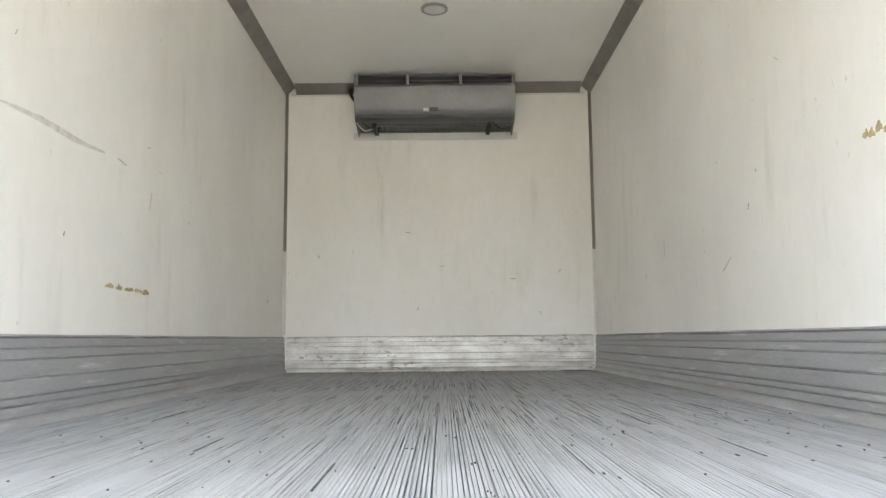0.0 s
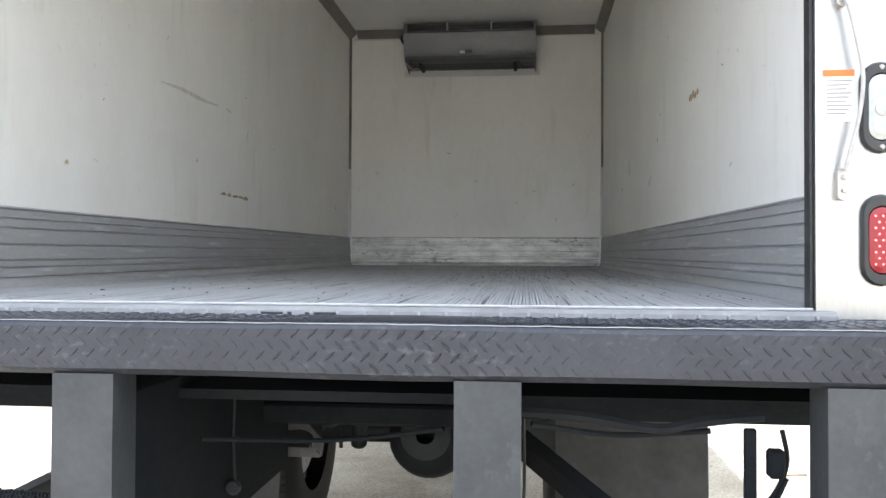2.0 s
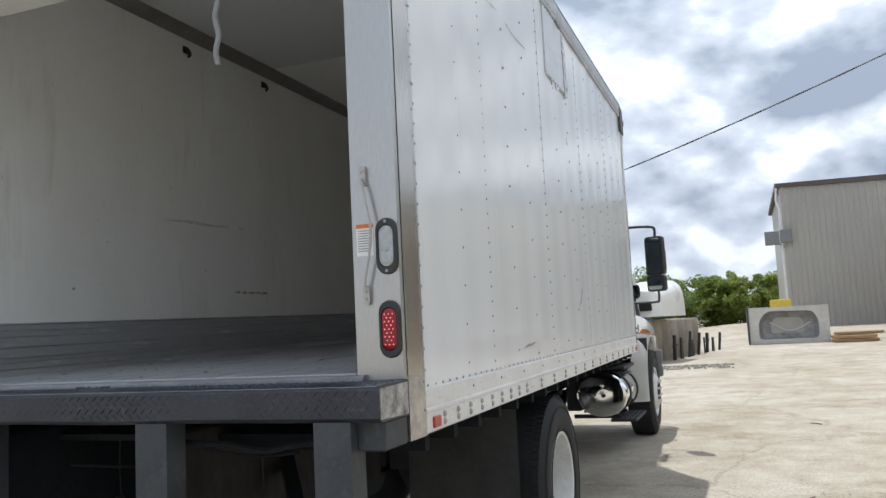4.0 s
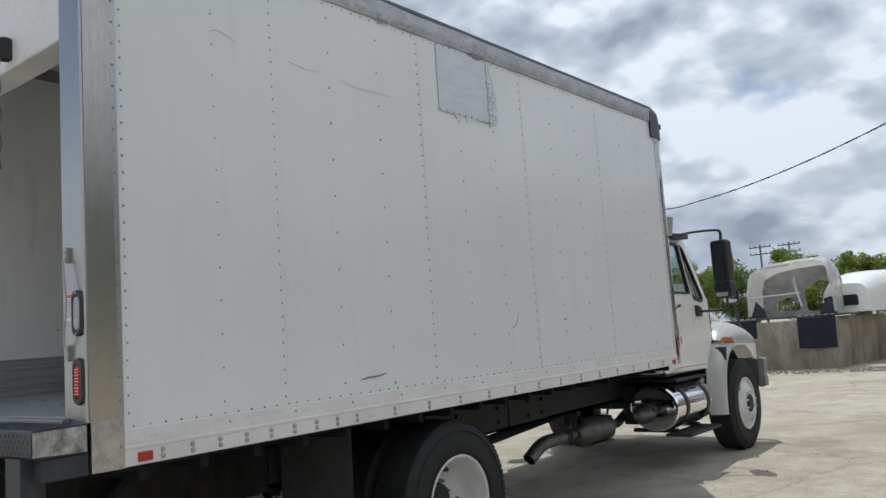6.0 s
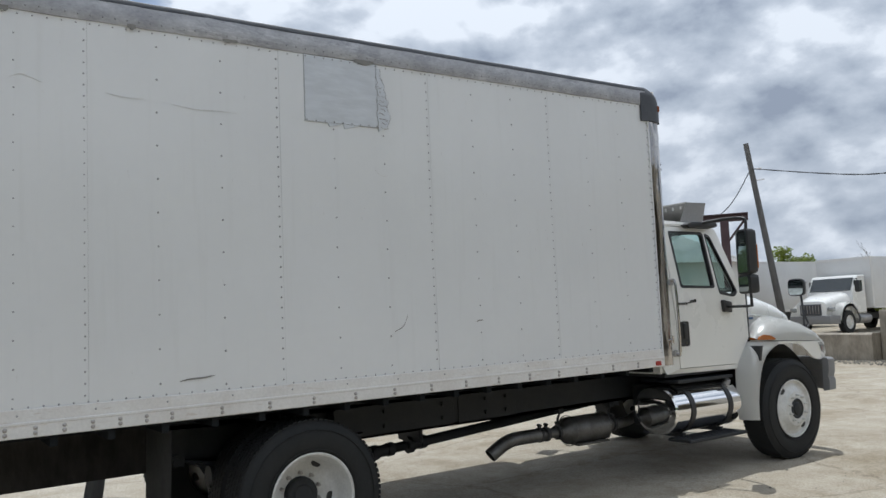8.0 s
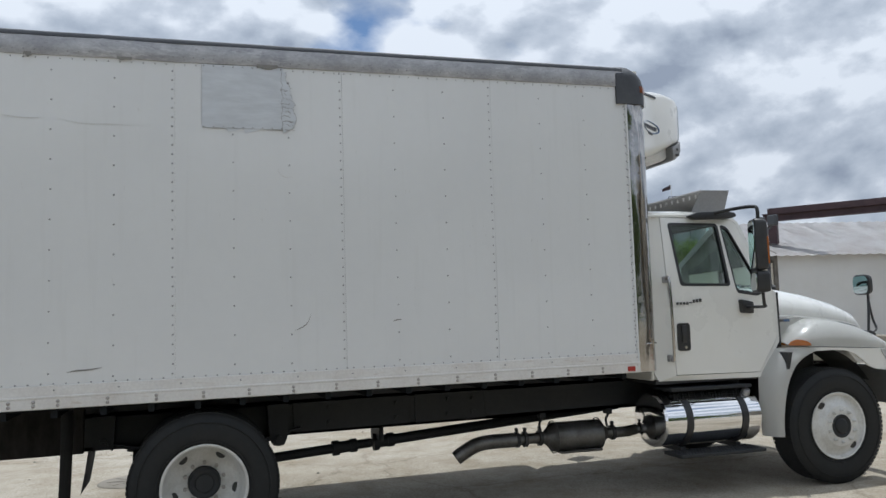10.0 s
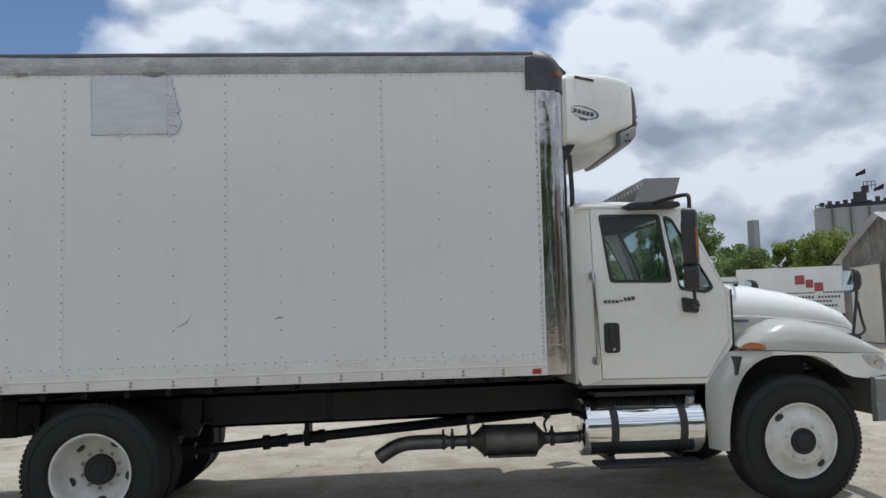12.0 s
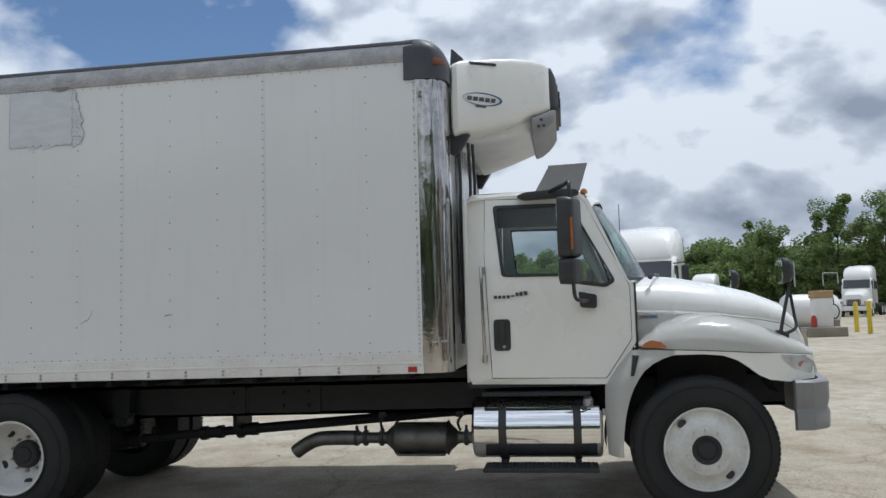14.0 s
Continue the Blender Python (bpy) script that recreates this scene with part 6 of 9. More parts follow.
        prism(bm, [(7.005, 2.505), (7.13, 2.722), (7.437, 2.728), (7.365, 2.505)], "x", x, x + 0.006)
        part("end_plate", bm, SHEETGREY, df, "flat grey end plate")
    bm = BM()
    for k in range(17):
        x = -0.8 + 0.1 * k
        box(bm, x - 0.008, x + 0.008, 7.112, 7.122, 2.655, 2.690)
    part("slots", bm, SEAL, df, "row of pale slots", kind="stuff")


def bonnet():
    # half width of the bonnet and its height along the nose
    stations = [(7.755, 0.93, 1.80, 1.54), (7.95, 0.91, 1.815, 1.535), (8.10, 0.90, 1.80, 1.525), (8.40, 0.865, 1.745, 1.50), (8.70, 0.82, 1.665, 1.46), (8.90, 0.78, 1.58, 1.42), (8.99, 0.75, 1.48, 1.36), (9.05, 0.72, 1.34, 1.24), (9.085, 0.68, 1.20, 1.12)]
    rings = []
    for y, hw, zt, zs in stations:
        half = []
        for i in range(13):
            a = math.pi / 2 * i / 12
            half.append((hw * math.cos(a) ** 0.45 if a < math.pi / 2 - 1e-6 else 0.0, y, zs + (zt - zs) * math.sin(a) ** 0.8))
        ring = half + [(-x, yy, z) for x, yy, z in reversed(half[:-1])]
        rings.append(ring + [(-hw, y, min(zs - 0.02, 1.25 - 0.23 * smoothstep(8.6, 8.95, y))), (hw, y, min(zs - 0.02, 1.25 - 0.23 * smoothstep(8.6, 8.95, y)))])
    bm = BM()
    loft(bm, rings)
    part("bonnet", bm, PAINT, lorry, "white sloping bonnet")
    # sides of the bonnet down to the wings
    for s in (1, -1):
        bm = BM()
        rows = []
        for y, hw, zt, zs in stations[:-1]:
            rows.append([(s * hw, y, zs - 0.005), (s * (hw + 0.012 + 0.05 * smoothstep(9.0, 7.8, y)), y, zs - 0.03), (s * (hw + 0.03 + 0.07 * smoothstep(9.0, 7.8, y)), y, 1.22)])
        loft(bm, rows, close=False, caps=False)
        bmesh.ops.solidify(bm, geom=bm.faces[:], thickness=0.015)
        part("bonnet_side", bm, PAINT, lorry, "white bonnet side panel")
        # wing: crown over the wheel
        ridge = [(7.752, 1.275), (7.80, 1.325), (7.93, 1.42), (8.10, 1.476), (8.22, 1.485), (8.40, 1.464), (8.58, 1.418), (8.76, 1.345), (8.90, 1.262), (8.985, 1.192)]
        lower = [(7.752, 1.262), (7.80, 1.255), (7.93, 1.238), (8.10, 1.232), (8.22, 1.226), (8.40, 1.216), (8.58, 1.205), (8.76, 1.195), (8.90, 1.185), (8.985, 1.178)]
        rows = []
        for (y, zr), (_, zl) in zip(ridge, lower):
            out = 1.235 - 0.10 * smoothstep(8.65, 9.02, y) - 0.10 * smoothstep(7.95, 7.74, y)
            row = []
            for i in range(11):
                a = math.pi / 2 * i / 10
                row.append((s * (0.84 + (out - 0.84) * math.sin(a) ** 0.75), y + 0.05 * smoothstep(8.7, 9, y) * math.cos(a), zl + (zr + 0.012 - zl) * math.cos(a) ** 0.7 if i < 10 else zl))
            rows.append(row)
        bm = BM()
        loft(bm, rows, close=False, caps=False)
        bmesh.ops.solidify(bm, geom=bm.faces[:], thickness=0.02)
        wing = part("front_wing", bm, PAINT, lorry, "white rounded front wing")
        bm = BM()
        tube(bm, [(s * (1.238 - 0.10 * smoothstep(8.65, 9.02, y) - 0.10 * smoothstep(7.95, 7.74, y)), y, z - 0.002) for y, z in lower], 0.0035, 5)
        part("wing_seam", bm, GREYCAP, wing, "thin dark seam under the wing crown")
        bm = BM()
        tube(bm, [(s * (hw + 0.010 + 0.04 * smoothstep(9.0, 7.8, y)), y, zs - 0.026) for y, hw, zt, zs in stations[:7]], 0.003, 5)
        part("bonnet_seam", bm, GREYCAP, wing, "thin dark seam along the bonnet side")
        # wing skirt: a broad panel that turns in to the cab behind the wheel
        cy, cz = 8.187, 0.512
        rows = []
        for z, yr, yf in ((0.448, 7.500, 7.602), (0.53, 7.494, 7.603), (0.62, 7.490, 7.609), (0.72, 7.488, 7.624), (0.82, 7.488, 7.646), (0.90, 7.490, 7.672), (0.96, 7.494, 7.698), (1.02, 7.520, 7.732), (1.08, 7.562, 7.776), (1.13, 7.600, 7.836), (1.17, 7.632, 7.912), (1.196, 7.655, 7.995), (1.232, 7.690, 8.005)):
            row = []
            for i in range(9):
                u = i / 8
                row.append((s * (1.226 - 0.175 * (1 - u) ** 2.4 + 0.010 * smoothstep(1.0, 1.2, z) * u), yr + (yf - yr) * u, z))
            rows.append(row)
        bm = BM()
        loft(bm, rows, close=False, caps=False)
        bmesh.ops.solidify(bm, geom=bm.faces[:], thickness=0.022)
        part("skirt", bm, PAINT, wing, "broad white wing skirt behind the wheel", angle=50)
        nose = [(7.997, 1.196), (8.20, 1.198), (8.34, 1.186), (8.44, 1.150), (8.52, 1.093), (8.585, 1.040), (8.66, 1.006), (8.80, 0.988), (8.99, 1.008), (8.988, 1.176), (8.90, 1.183), (8.76, 1.193), (8.58, 1.203), (8.22, 1.224), (8.0, 1.233)]
        bm = BM()
        plate(bm, nose, [], s * 1.200, s * 1.228, lambda y, z: s * (-0.09 * smoothstep(8.68, 9.02, y) + 0.008))
        part("lip", bm, PAINT, wing, "white wing lip over and before the wheel")
        bm = BM()
        prism(bm, [(7.700, 1.195), (7.742, 1.195), (7.700, 1.045), (7.676, 1.045)], "x", min(s * 1.10, s * 1.226), max(s * 1.10, s * 1.226))
        part("drain_slot", bm, BLACK, wing, "narrow black slot in the skirt")
        bm = BM()
        rr = [(cy - 0.70 * math.cos(a), cz + 0.70 * math.sin(a)) for a in [math.radians(-2 + 150 * i / 24) for i in range(25)]]
        loft(bm, [[(s * x, p[0], p[1]) for x in (0.62, 1.02)] for p in rr], close=False, caps=False)
        bmesh.ops.solidify(bm, geom=bm.faces[:], thickness=0.012)
        part("wheel_liner", bm, FRAME, wing, "black wheel arch liner")
        # headlamp
        bm = BM()
        hl = rounded([(8.738, 1.186), (8.775, 1.135), (8.834, 1.083), (8.99, 1.034), (9.012, 1.05), (8.998, 1.11), (8.965, 1.172)], 0.018)
        plate(bm, hl, [], s * 1.205, s * 1.246, lambda y, z: s * (-0.10 * smoothstep(8.68, 9.02, y)))
        lampo = part("headlamp", bm, HEADLENS, lorry, "clear wraparound headlamp")
        bm = BM()
        plate(bm, [(8.905 + 0.036 * math.cos(k * 0.449), 1.108 + 0.026 * math.sin(k * 0.449)) for k in range(14)], [], s * 1.215, s * 1.249, lambda y, z: s * (-0.10 * smoothstep(8.68, 9.02, y)))
        part("side_reflector", bm, PINKLENS, lampo, "small red reflector in the lamp")
        bm = BM()
        pts = [(7.765, 1.252), (7.935, 1.248), (7.935, 1.265), (7.90, 1.294), (7.845, 1.306), (7.795, 1.286)]
        plate(bm, rounded(pts, 0.012), [], s * 1.10, s * 1.252, lambda y, z: s * (-0.10 * smoothstep(7.95, 7.74, y)) - s * 0.35 * max(0, z - 1.255))
        part("turn_lamp", bm, AMBER, lorry, "amber side turn lamp on the wing")
        bm = BM()
        plate(bm, rounded([(7.775, 1.468), (7.915, 1.464), (7.915, 1.492), (7.775, 1.496)], 0.004), [], s * 0.995, s * 1.013)
        bd = part("engine_badge", bm, ALU, lorry, "small silver and blue badge plate")
        for k in range(2):
            bm = BM()
            box(bm, min(s * 1.01, s * 1.016), max(s * 1.01, s * 1.016), 7.782 + 0.065 * k, 7.842 + 0.065 * k, 1.471, 1.489)
            part("badge_bar", bm, INK if k == 0 else BLUEINK, bd)
        # bonnet mirror on a stalk
        bm = BM()
        tube(bm, smooth_line([(s * 1.05, 8.79, 1.31), (s * 1.02, 8.84, 1.50), (s * 0.975, 8.895, 1.68), (s * 0.95, 8.91, 1.80)], 5), 0.013, 8)
        tube(bm, smooth_line([(s * 1.04, 8.82, 1.325), (s * 1.03, 8.91, 1.37), (s * 0.99, 8.915, 1.47), (s * 0.975, 8.90, 1.62)], 5), 0.012, 8)
        prism(bm, rounded([(8.735, 1.335), (8.74, 1.29), (8.835, 1.255), (8.85, 1.325), (8.79, 1.36)], 0.012), "x", min(s * 0.99, s * 1.085), max(s * 0.99, s * 1.085), 0.006)
        hm = part("bonnet_mirror", bm, BLACK, lorry, "black bonnet mirror on a bent stalk")
        bm = BM()
        rings = []
        for y, k in ((8.84, 0.92), (8.85, 1.0), (8.89, 0.92), (8.925, 0.6), (8.935, 0.25)):
            rings.append([(s * 0.95 + a, y, 1.80 + b) for a, b in rounded([(-0.105 * k, -0.10 * k), (0.105 * k, -0.10 * k), (0.105 * k, 0.10 * k), (-0.105 * k, 0.10 * k)], 0.06 * k, 4)])
        loft(bm, rings)
        part("housing", bm, BLACK, hm)
        bm = BM()
        prism(bm, [(s * 0.95 + a, 1.80 + b) for a, b in rounded([(-0.09, -0.085), (0.09, -0.085), (0.09, 0.085), (-0.09, 0.085)], 0.05)], "y", 8.832, 8.842)
        part("mirror_glass", bm, MIRROR, hm)
        bm = BM()
        box(bm, min(s * 0.98, s * 1.058), max(s * 0.98, s * 1.068), 7.740, 7.756, 1.24, 1.745)
        part("cowl_gap", bm, BLACK, lorry, "black gap between door and bonnet")
    bm = BM()
    loft(bm, [[(x, 9.06 + 0.05 * (1 - (x / 0.6) ** 2), z) for x in [-0.6 + 0.1 * i for i in range(13)]] for z in (0.98, 1.36)], close=False, caps=False)
    bmesh.ops.solidify(bm, geom=bm.faces[:], thickness=0.05)
    gr = part("grille", bm, BLACK, lorry, "black and chrome radiator grille")
    for k in range(9):
        bm = BM()
        x = -0.48 + 0.12 * k
        box(bm, x - 0.012, x + 0.012, 9.09, 9.14, 1.0, 1.34, 0.004)
        part("grille_bar", bm, CHROME, gr)
    # front bumper wraps back at the ends
    prof = [(0.64, 0.0), (0.655, 0.055), (0.76, 0.06), (0.80, 0.045), (0.86, 0.06), (0.985, 0.062), (1.0, 0.045), (1.0, -0.01), (0.64, -0.02)]
    path = []
    for i in range(33):
        u = -1 + i / 16
        x = 1.215 * math.copysign(min(1, (abs(u) / 0.78) ** 0.98 if abs(u) < 0.78 else 1.0), u)
        if abs(u) >= 0.78:
            t = (abs(u) - 0.78) / 0.22
            path.append((math.copysign(1.14 + 0.08 * math.sin(min(1, t * 2.2) * math.pi / 2), u), 9.02 - 0.20 * t - 0.0 * t, Vector((math.copysign(min(1, t * 2), u), 1 - min(1, t * 2), 0))))
        else:
            xx = 1.14 * u / 0.78
            path.append((xx, 9.12 - 0.10 * (abs(u) / 0.78) ** 4, Vector((0.3 * (u / 0.78) ** 5, 1, 0))))
    bm = BM()
    rings = []
    for x, y, nrm in path:
        nrm = nrm.normalized()
        rings.append([(x + nrm.x * d, y + nrm.y * d, z) for z, d in prof])
    loft(bm, rings)
    part("front_bumper", bm, MIDGREY, lorry, "grey plastic front bumper")
    bm = BM()
    cyl(bm, (-1.0, 8.187, 0.50), (1.0, 8.187, 0.50), 0.06, 12)
    box(bm, -0.45, 0.45, 7.9, 8.7, 0.62, 1.20, 0.05)
    part("engine_block", bm, FRAME, lorry, "dark engine and front axle")
    # aerial
    bm = BM()
    tube(bm, [(-0.98, 7.80, 1.78), (-1.02, 7.80, 2.62)], 0.004, 6)
    part("aerial", bm, BLACK, lorry, "thin black whip aerial")


def unit_half(y):
    """Half width of the cooling unit: broad at the wall, narrow at the nose."""
    pts = ((6.36, 1.06), (6.42, 1.06), (6.52, 0.97), (6.65, 0.865), (6.85, 0.745), (7.05, 0.615), (7.15, 0.54), (7.24, 0.40))
    for (a, u), (b, v) in zip(pts, pts[1:]):
        if y <= b:
            return u + (v - u) * (y - a) / (b - a)
    return pts[-1][1]


def reefer():
    def body(stations, power, inset=0.0):
        bm = BM()
        rings = []
        for y, zb, zt, k in stations:
            hw = (unit_half(y) - inset) * k
            zc, hz = (zb + zt) / 2, (zt - zb) / 2
            ring = []
            for i in range(40):
                a = 2 * math.pi * i / 40
                ring.append((hw * math.copysign(abs(math.cos(a)) ** power, math.cos(a)), y, zc + hz * math.copysign(abs(math.sin(a)) ** power, math.sin(a))))
            rings.append(ring)
        loft(bm, rings)
        return bm
    shell = part("cooling_unit", body([(6.365, 2.99, 3.58, 0.98), (6.38, 2.97, 3.60, 1.0), (6.42, 2.978, 3.615, 1), (6.45, 2.985, 3.63, 1), (6.52, 3.002, 3.648, 1), (6.55, 3.01, 3.655, 1), (6.65, 3.043, 3.675, 1), (6.70, 3.06, 3.685, 1), (6.85, 3.12, 3.70, 1), (7.0, 3.19, 3.70, 1), (7.10, 3.235, 3.69, 1), (7.15, 3.265, 3.66, 0.98), (7.17, 3.30, 3.62, 0.93)], 0.17), PAINT, lorry, "white plastic cooling unit over the cab")
    part("belly_pan", body([(6.42, 2.965, 3.08, 0.80), (6.45, 2.945, 3.10, 0.86), (6.55, 2.955, 3.15, 0.86), (6.70, 2.990, 3.2, 0.88), (6.86, 3.035, 3.25, 0.90), (7.00, 3.08, 3.28, 0.92)], 0.22, 0.06), SEAL, shell, "off-white ribbed belly pan")
    for k in range(4):
        bm = BM()
        for y0, y1 in ((6.55, 6.70), (6.70, 6.85), (6.85, 6.98)):
            z = 2.990 + 0.040 * k + 0.10 * (y0 - 6.55) / 0.4
            z1 = 2.990 + 0.040 * k + 0.10 * (y1 - 6.55) / 0.4
            xa, xb = (unit_half(y0) - 0.06) * 0.875 + 0.004, (unit_half(y1) - 0.06) * 0.89 + 0.004
            tube(bm, [(xa, y0, z), (xb, y1, z1)], 0.006, 6)
        part("rib", bm, SEAL, shell)
    part("corner_moulding", body([(6.985, 3.060, 3.185, 0.96), (7.0, 3.052, 3.195, 1.004), (7.06, 3.068, 3.22, 1.004), (7.12, 3.105, 3.25, 1.006), (7.17, 3.155, 3.28, 1.02), (7.20, 3.20, 3.28, 1.0)], 0.2), MIDGREY, shell, "grey plastic corner moulding")
    for s in (1, -1):
        for y, z in ((7.07, 3.17), (7.05, 3.11), (7.09, 3.12)):
            bm = BM()
            x = unit_half(y) * 1.002
            box(bm, s * x - 0.008, s * x + 0.006, y - 0.018, y + 0.018, z - 0.011, z + 0.011, 0.003)
            part("slot", bm, BLACK, shell)
    grl = part("condenser_grille", body([(7.14, 3.27, 3.66, 0.98), (7.17, 3.27, 3.66, 1.0), (7.20, 3.28, 3.60, 1.0), (7.225, 3.28, 3.50, 0.98)], 0.2), BLACK, shell, "black condenser grille on the front")
    for k in range(5):
        bm = BM()
        z = 3.32 + 0.06 * k
        y = 7.225 - 0.05 * max(0, z - 3.42) / 0.2
        box(bm, -0.385, 0.385, y, y + 0.02, z, z + 0.022, 0.004)
        part("slat", bm, GREYCAP, grl)
    for s in (1, -1):
        def side_x(y, o):
            return s * (unit_half(y) + o)
        def decal(poly, holes, name, m, parent, label=""):
            b2 = BM()
            plate(b2, poly, holes, -0.004, 0.007)
            for v in b2.verts:
                v.co.x = side_x(v.co.y, v.co.x)
            return part(name, b2, m, parent, label)
        ov = [(6.615 + 0.150 * math.cos(a), 3.297 + 0.054 * math.sin(a)) for a in [2 * math.pi * i / 36 for i in range(36)]]
        inn = [(6.604 + 0.141 * math.cos(a), 3.297 + 0.048 * math.sin(a)) for a in [2 * math.pi * i / 36 for i in range(36)]]
        lg = decal(ov, [inn], "side_logo", BLUEINK, shell, "dark oval side badge with bars")
        for i in range(5):
            y = 6.488 + 0.0455 * i
            decal([(y, 3.279), (y + 0.036, 3.279), (y + 0.044, 3.312), (y + 0.008, 3.312)], [], "letter_bar", INK, lg)
        decal([(6.555, 3.228), (6.635, 3.228), (6.635, 3.246), (6.555, 3.246)], [], "number_bar", INK, lg)
        decal(rounded([(6.515, 3.580), (6.725, 3.592), (6.725, 3.612), (6.515, 3.600)], 0.006), [], "hand_slot", BLACK, shell, "black hand slot")
        bm = BM()
        prism(bm, [(6.345, 3.0), (6.50, 3.0), (6.40, 2.84), (6.345, 2.84)], "x", min(s * 0.90, s * 0.98), max(s * 0.90, s * 0.98))
        part("bracket", bm, BLACK, shell, "black mounting bracket")
    for x, y in ((0.93, 6.40), (0.84, 6.47), (0.78, 6.50)):
        bm = BM()
        tube(bm, smooth_line([(x, y, 2.95), (x + 0.01, y + 0.01, 2.6), (x, y, 2.2), (x - 0.02, y - 0.01, 1.3)], 5), 0.013, 8)
        part("hose", bm, BLACK, shell, "black hose down the front wall")
    bm = BM()
    prism(bm, [(6.35, 3.60), (6.36, 3.73), (6.375, 3.73), (6.46, 3.645), (6.45, 3.62)], "x", 0.90, 0.92)
    part("lifting_lug", bm, GREYCAP, shell)
    bm = BM()
    box(bm, -0.7, 0.7, 6.34, 6.38, 1.5, 3.0, 0.01)
    part("back_plate", bm, STEEL, shell, "polished plate on the front wall")


cab()
bonnet()
reefer()

# ---- the yard round the lorry ----
CONC = mat("old_concrete", (0.40, 0.355, 0.285), 0.9, dark=(0.15, 0.13, 0.105), scale=1.9, amount=0.85, fine=22, bump=0.35, spec=0.3, stretch=(1, 1, 0.4))
# white fibreglass greyed: dirt, and the shade inside the shells as colour
SHELLSHADE = mat("grubby_shaded_fibreglass", (0.42, 0.42, 0.41), 0.6, dark=(0.20, 0.19, 0.175), scale=3, amount=0.8, fine=20, bump=0.05)
DULLSHELL = mat("dull_fibreglass", (0.60, 0.58, 0.53), 0.55, dark=(0.42, 0.40, 0.36), scale=2, amount=0.6, fine=20, bump=0.02)
CONCBASE = mat("plinth_concrete", (0.30, 0.27, 0.22), 0.9, dark=(0.18, 0.16, 0.13), scale=2.5, amount=0.6, fine=30, bump=0.2)
GRAVEL = mat("grey_gravel", (0.26, 0.24, 0.20), 0.95, dark=(0.13, 0.12, 0.10), scale=9, amount=0.7, fine=40, bump=0.3, each=0.1)
WHITEBOX = mat("trailer_white", (0.72, 0.72, 0.71), 0.4, dark=(0.58, 0.57, 0.54), scale=0.8, amount=0.4, bump=0.01)
SIDING = mat("grey_siding", (0.42, 0.405, 0.37), 0.55, 0.1, dark=(0.33, 0.315, 0.29), scale=1.2, amount=0.4, fine=20, bump=0.02, stretch=(1, 1, 0.3))
PALEWALL = mat("pale_render", (0.62, 0.58, 0.50), 0.8, dark=(0.42, 0.38, 0.31), scale=1.4, amount=0.4, bump=0.06)
DOORGREY = mat("bay_door", (0.27, 0.245, 0.21), 0.6, dark=(0.2, 0.18, 0.155), scale=2, amount=0.4, bump=0.02)
DARK = mat("dark_inside", (0.02, 0.02, 0.02), 0.9, bump=0)
ROOFEDGE = mat("brown_fascia", (0.09, 0.075, 0.065), 0.6, amount=0.3, bump=0.02)
DUCT = mat("blue_grey_duct", (0.20, 0.25, 0.32), 0.45, 0.3, dark=(0.14, 0.18, 0.24), scale=1, amount=0.4, bump=0.01)
YELLOW = mat("yellow_paint", (0.68, 0.50, 0.03), 0.45, dark=(0.45, 0.32, 0.03), scale=5, amount=0.5, bump=0.03)
PLOWDARK = mat("plow_dark_red", (0.17, 0.025, 0.02), 0.55, dark=(0.08, 0.02, 0.015), scale=4, amount=0.6, bump=0.05)
PLOWRED = mat("plow_red", (0.42, 0.045, 0.03), 0.5, dark=(0.26, 0.04, 0.03), scale=3, amount=0.5, bump=0.05)
TIMBER = mat("raw_timber", (0.40, 0.27, 0.14), 0.8, dark=(0.22, 0.14, 0.07), scale=3, amount=0.6, fine=30, bump=0.1, stretch=(1, 6, 6), each=0.2)
POLEWOOD = mat("grey_pole_wood", (0.155, 0.148, 0.14), 0.85, dark=(0.08, 0.076, 0.072), scale=4, amount=0.7, fine=30, bump=0.2, stretch=(4, 4, 0.3))
PURPLE = mat("rust_red_steel", (0.075, 0.042, 0.048), 0.65, dark=(0.04, 0.025, 0.03), scale=3, amount=0.6, bump=0.08)
OLDWALL = mat("weathered_gable", (0.24, 0.225, 0.20), 0.85, dark=(0.085, 0.075, 0.065), scale=2.6, amount=1.0, fine=18, bump=0.15, stretch=(1, 1, 0.45))
TINROOF = mat("tin_roof", (0.66, 0.65, 0.65), 0.45, 0.4, dark=(0.42, 0.37, 0.35), scale=0.9, amount=0.6, bump=0.02)
SILO = mat("silo_concrete", (0.33, 0.34, 0.35), 0.8, dark=(0.25, 0.26, 0.27), scale=0.25, amount=0.5, bump=0.02, stretch=(1, 1, 0.3))
SILODARK = mat("silo_machinery", (0.035, 0.037, 0.04), 0.7, amount=0.4, bump=0)
NAVY = mat("navy_rubber", (0.022, 0.027, 0.042), 0.6, dark=(0.05, 0.055, 0.07), scale=3, amount=0.5, bump=0.08)
LOGORED = mat("faded_red_print", (0.33, 0.07, 0.07), 0.6, amount=0.4, bump=0)
CONE = mat("orange_cone", (0.70, 0.12, 0.03), 0.6, amount=0.2, bump=0)
CARPAINTS = [mat("car_paint_" + n, c, 0.3, 0.2, amount=0.2, bump=0, coat=0.5) for n, c in (("blue", (0.10, 0.16, 0.24)), ("grey", (0.20, 0.21, 0.22)), ("white", (0.7, 0.7, 0.7)), ("green", (0.12, 0.2, 0.17)))]
DARKGLASS = mat("dark_glass", (0.02, 0.028, 0.032), 0.08, amount=0.1, bump=0, spec=0.8)
TWIG = mat("dry_wood", (0.16, 0.11, 0.07), 0.9, amount=0.5, bump=0.1)
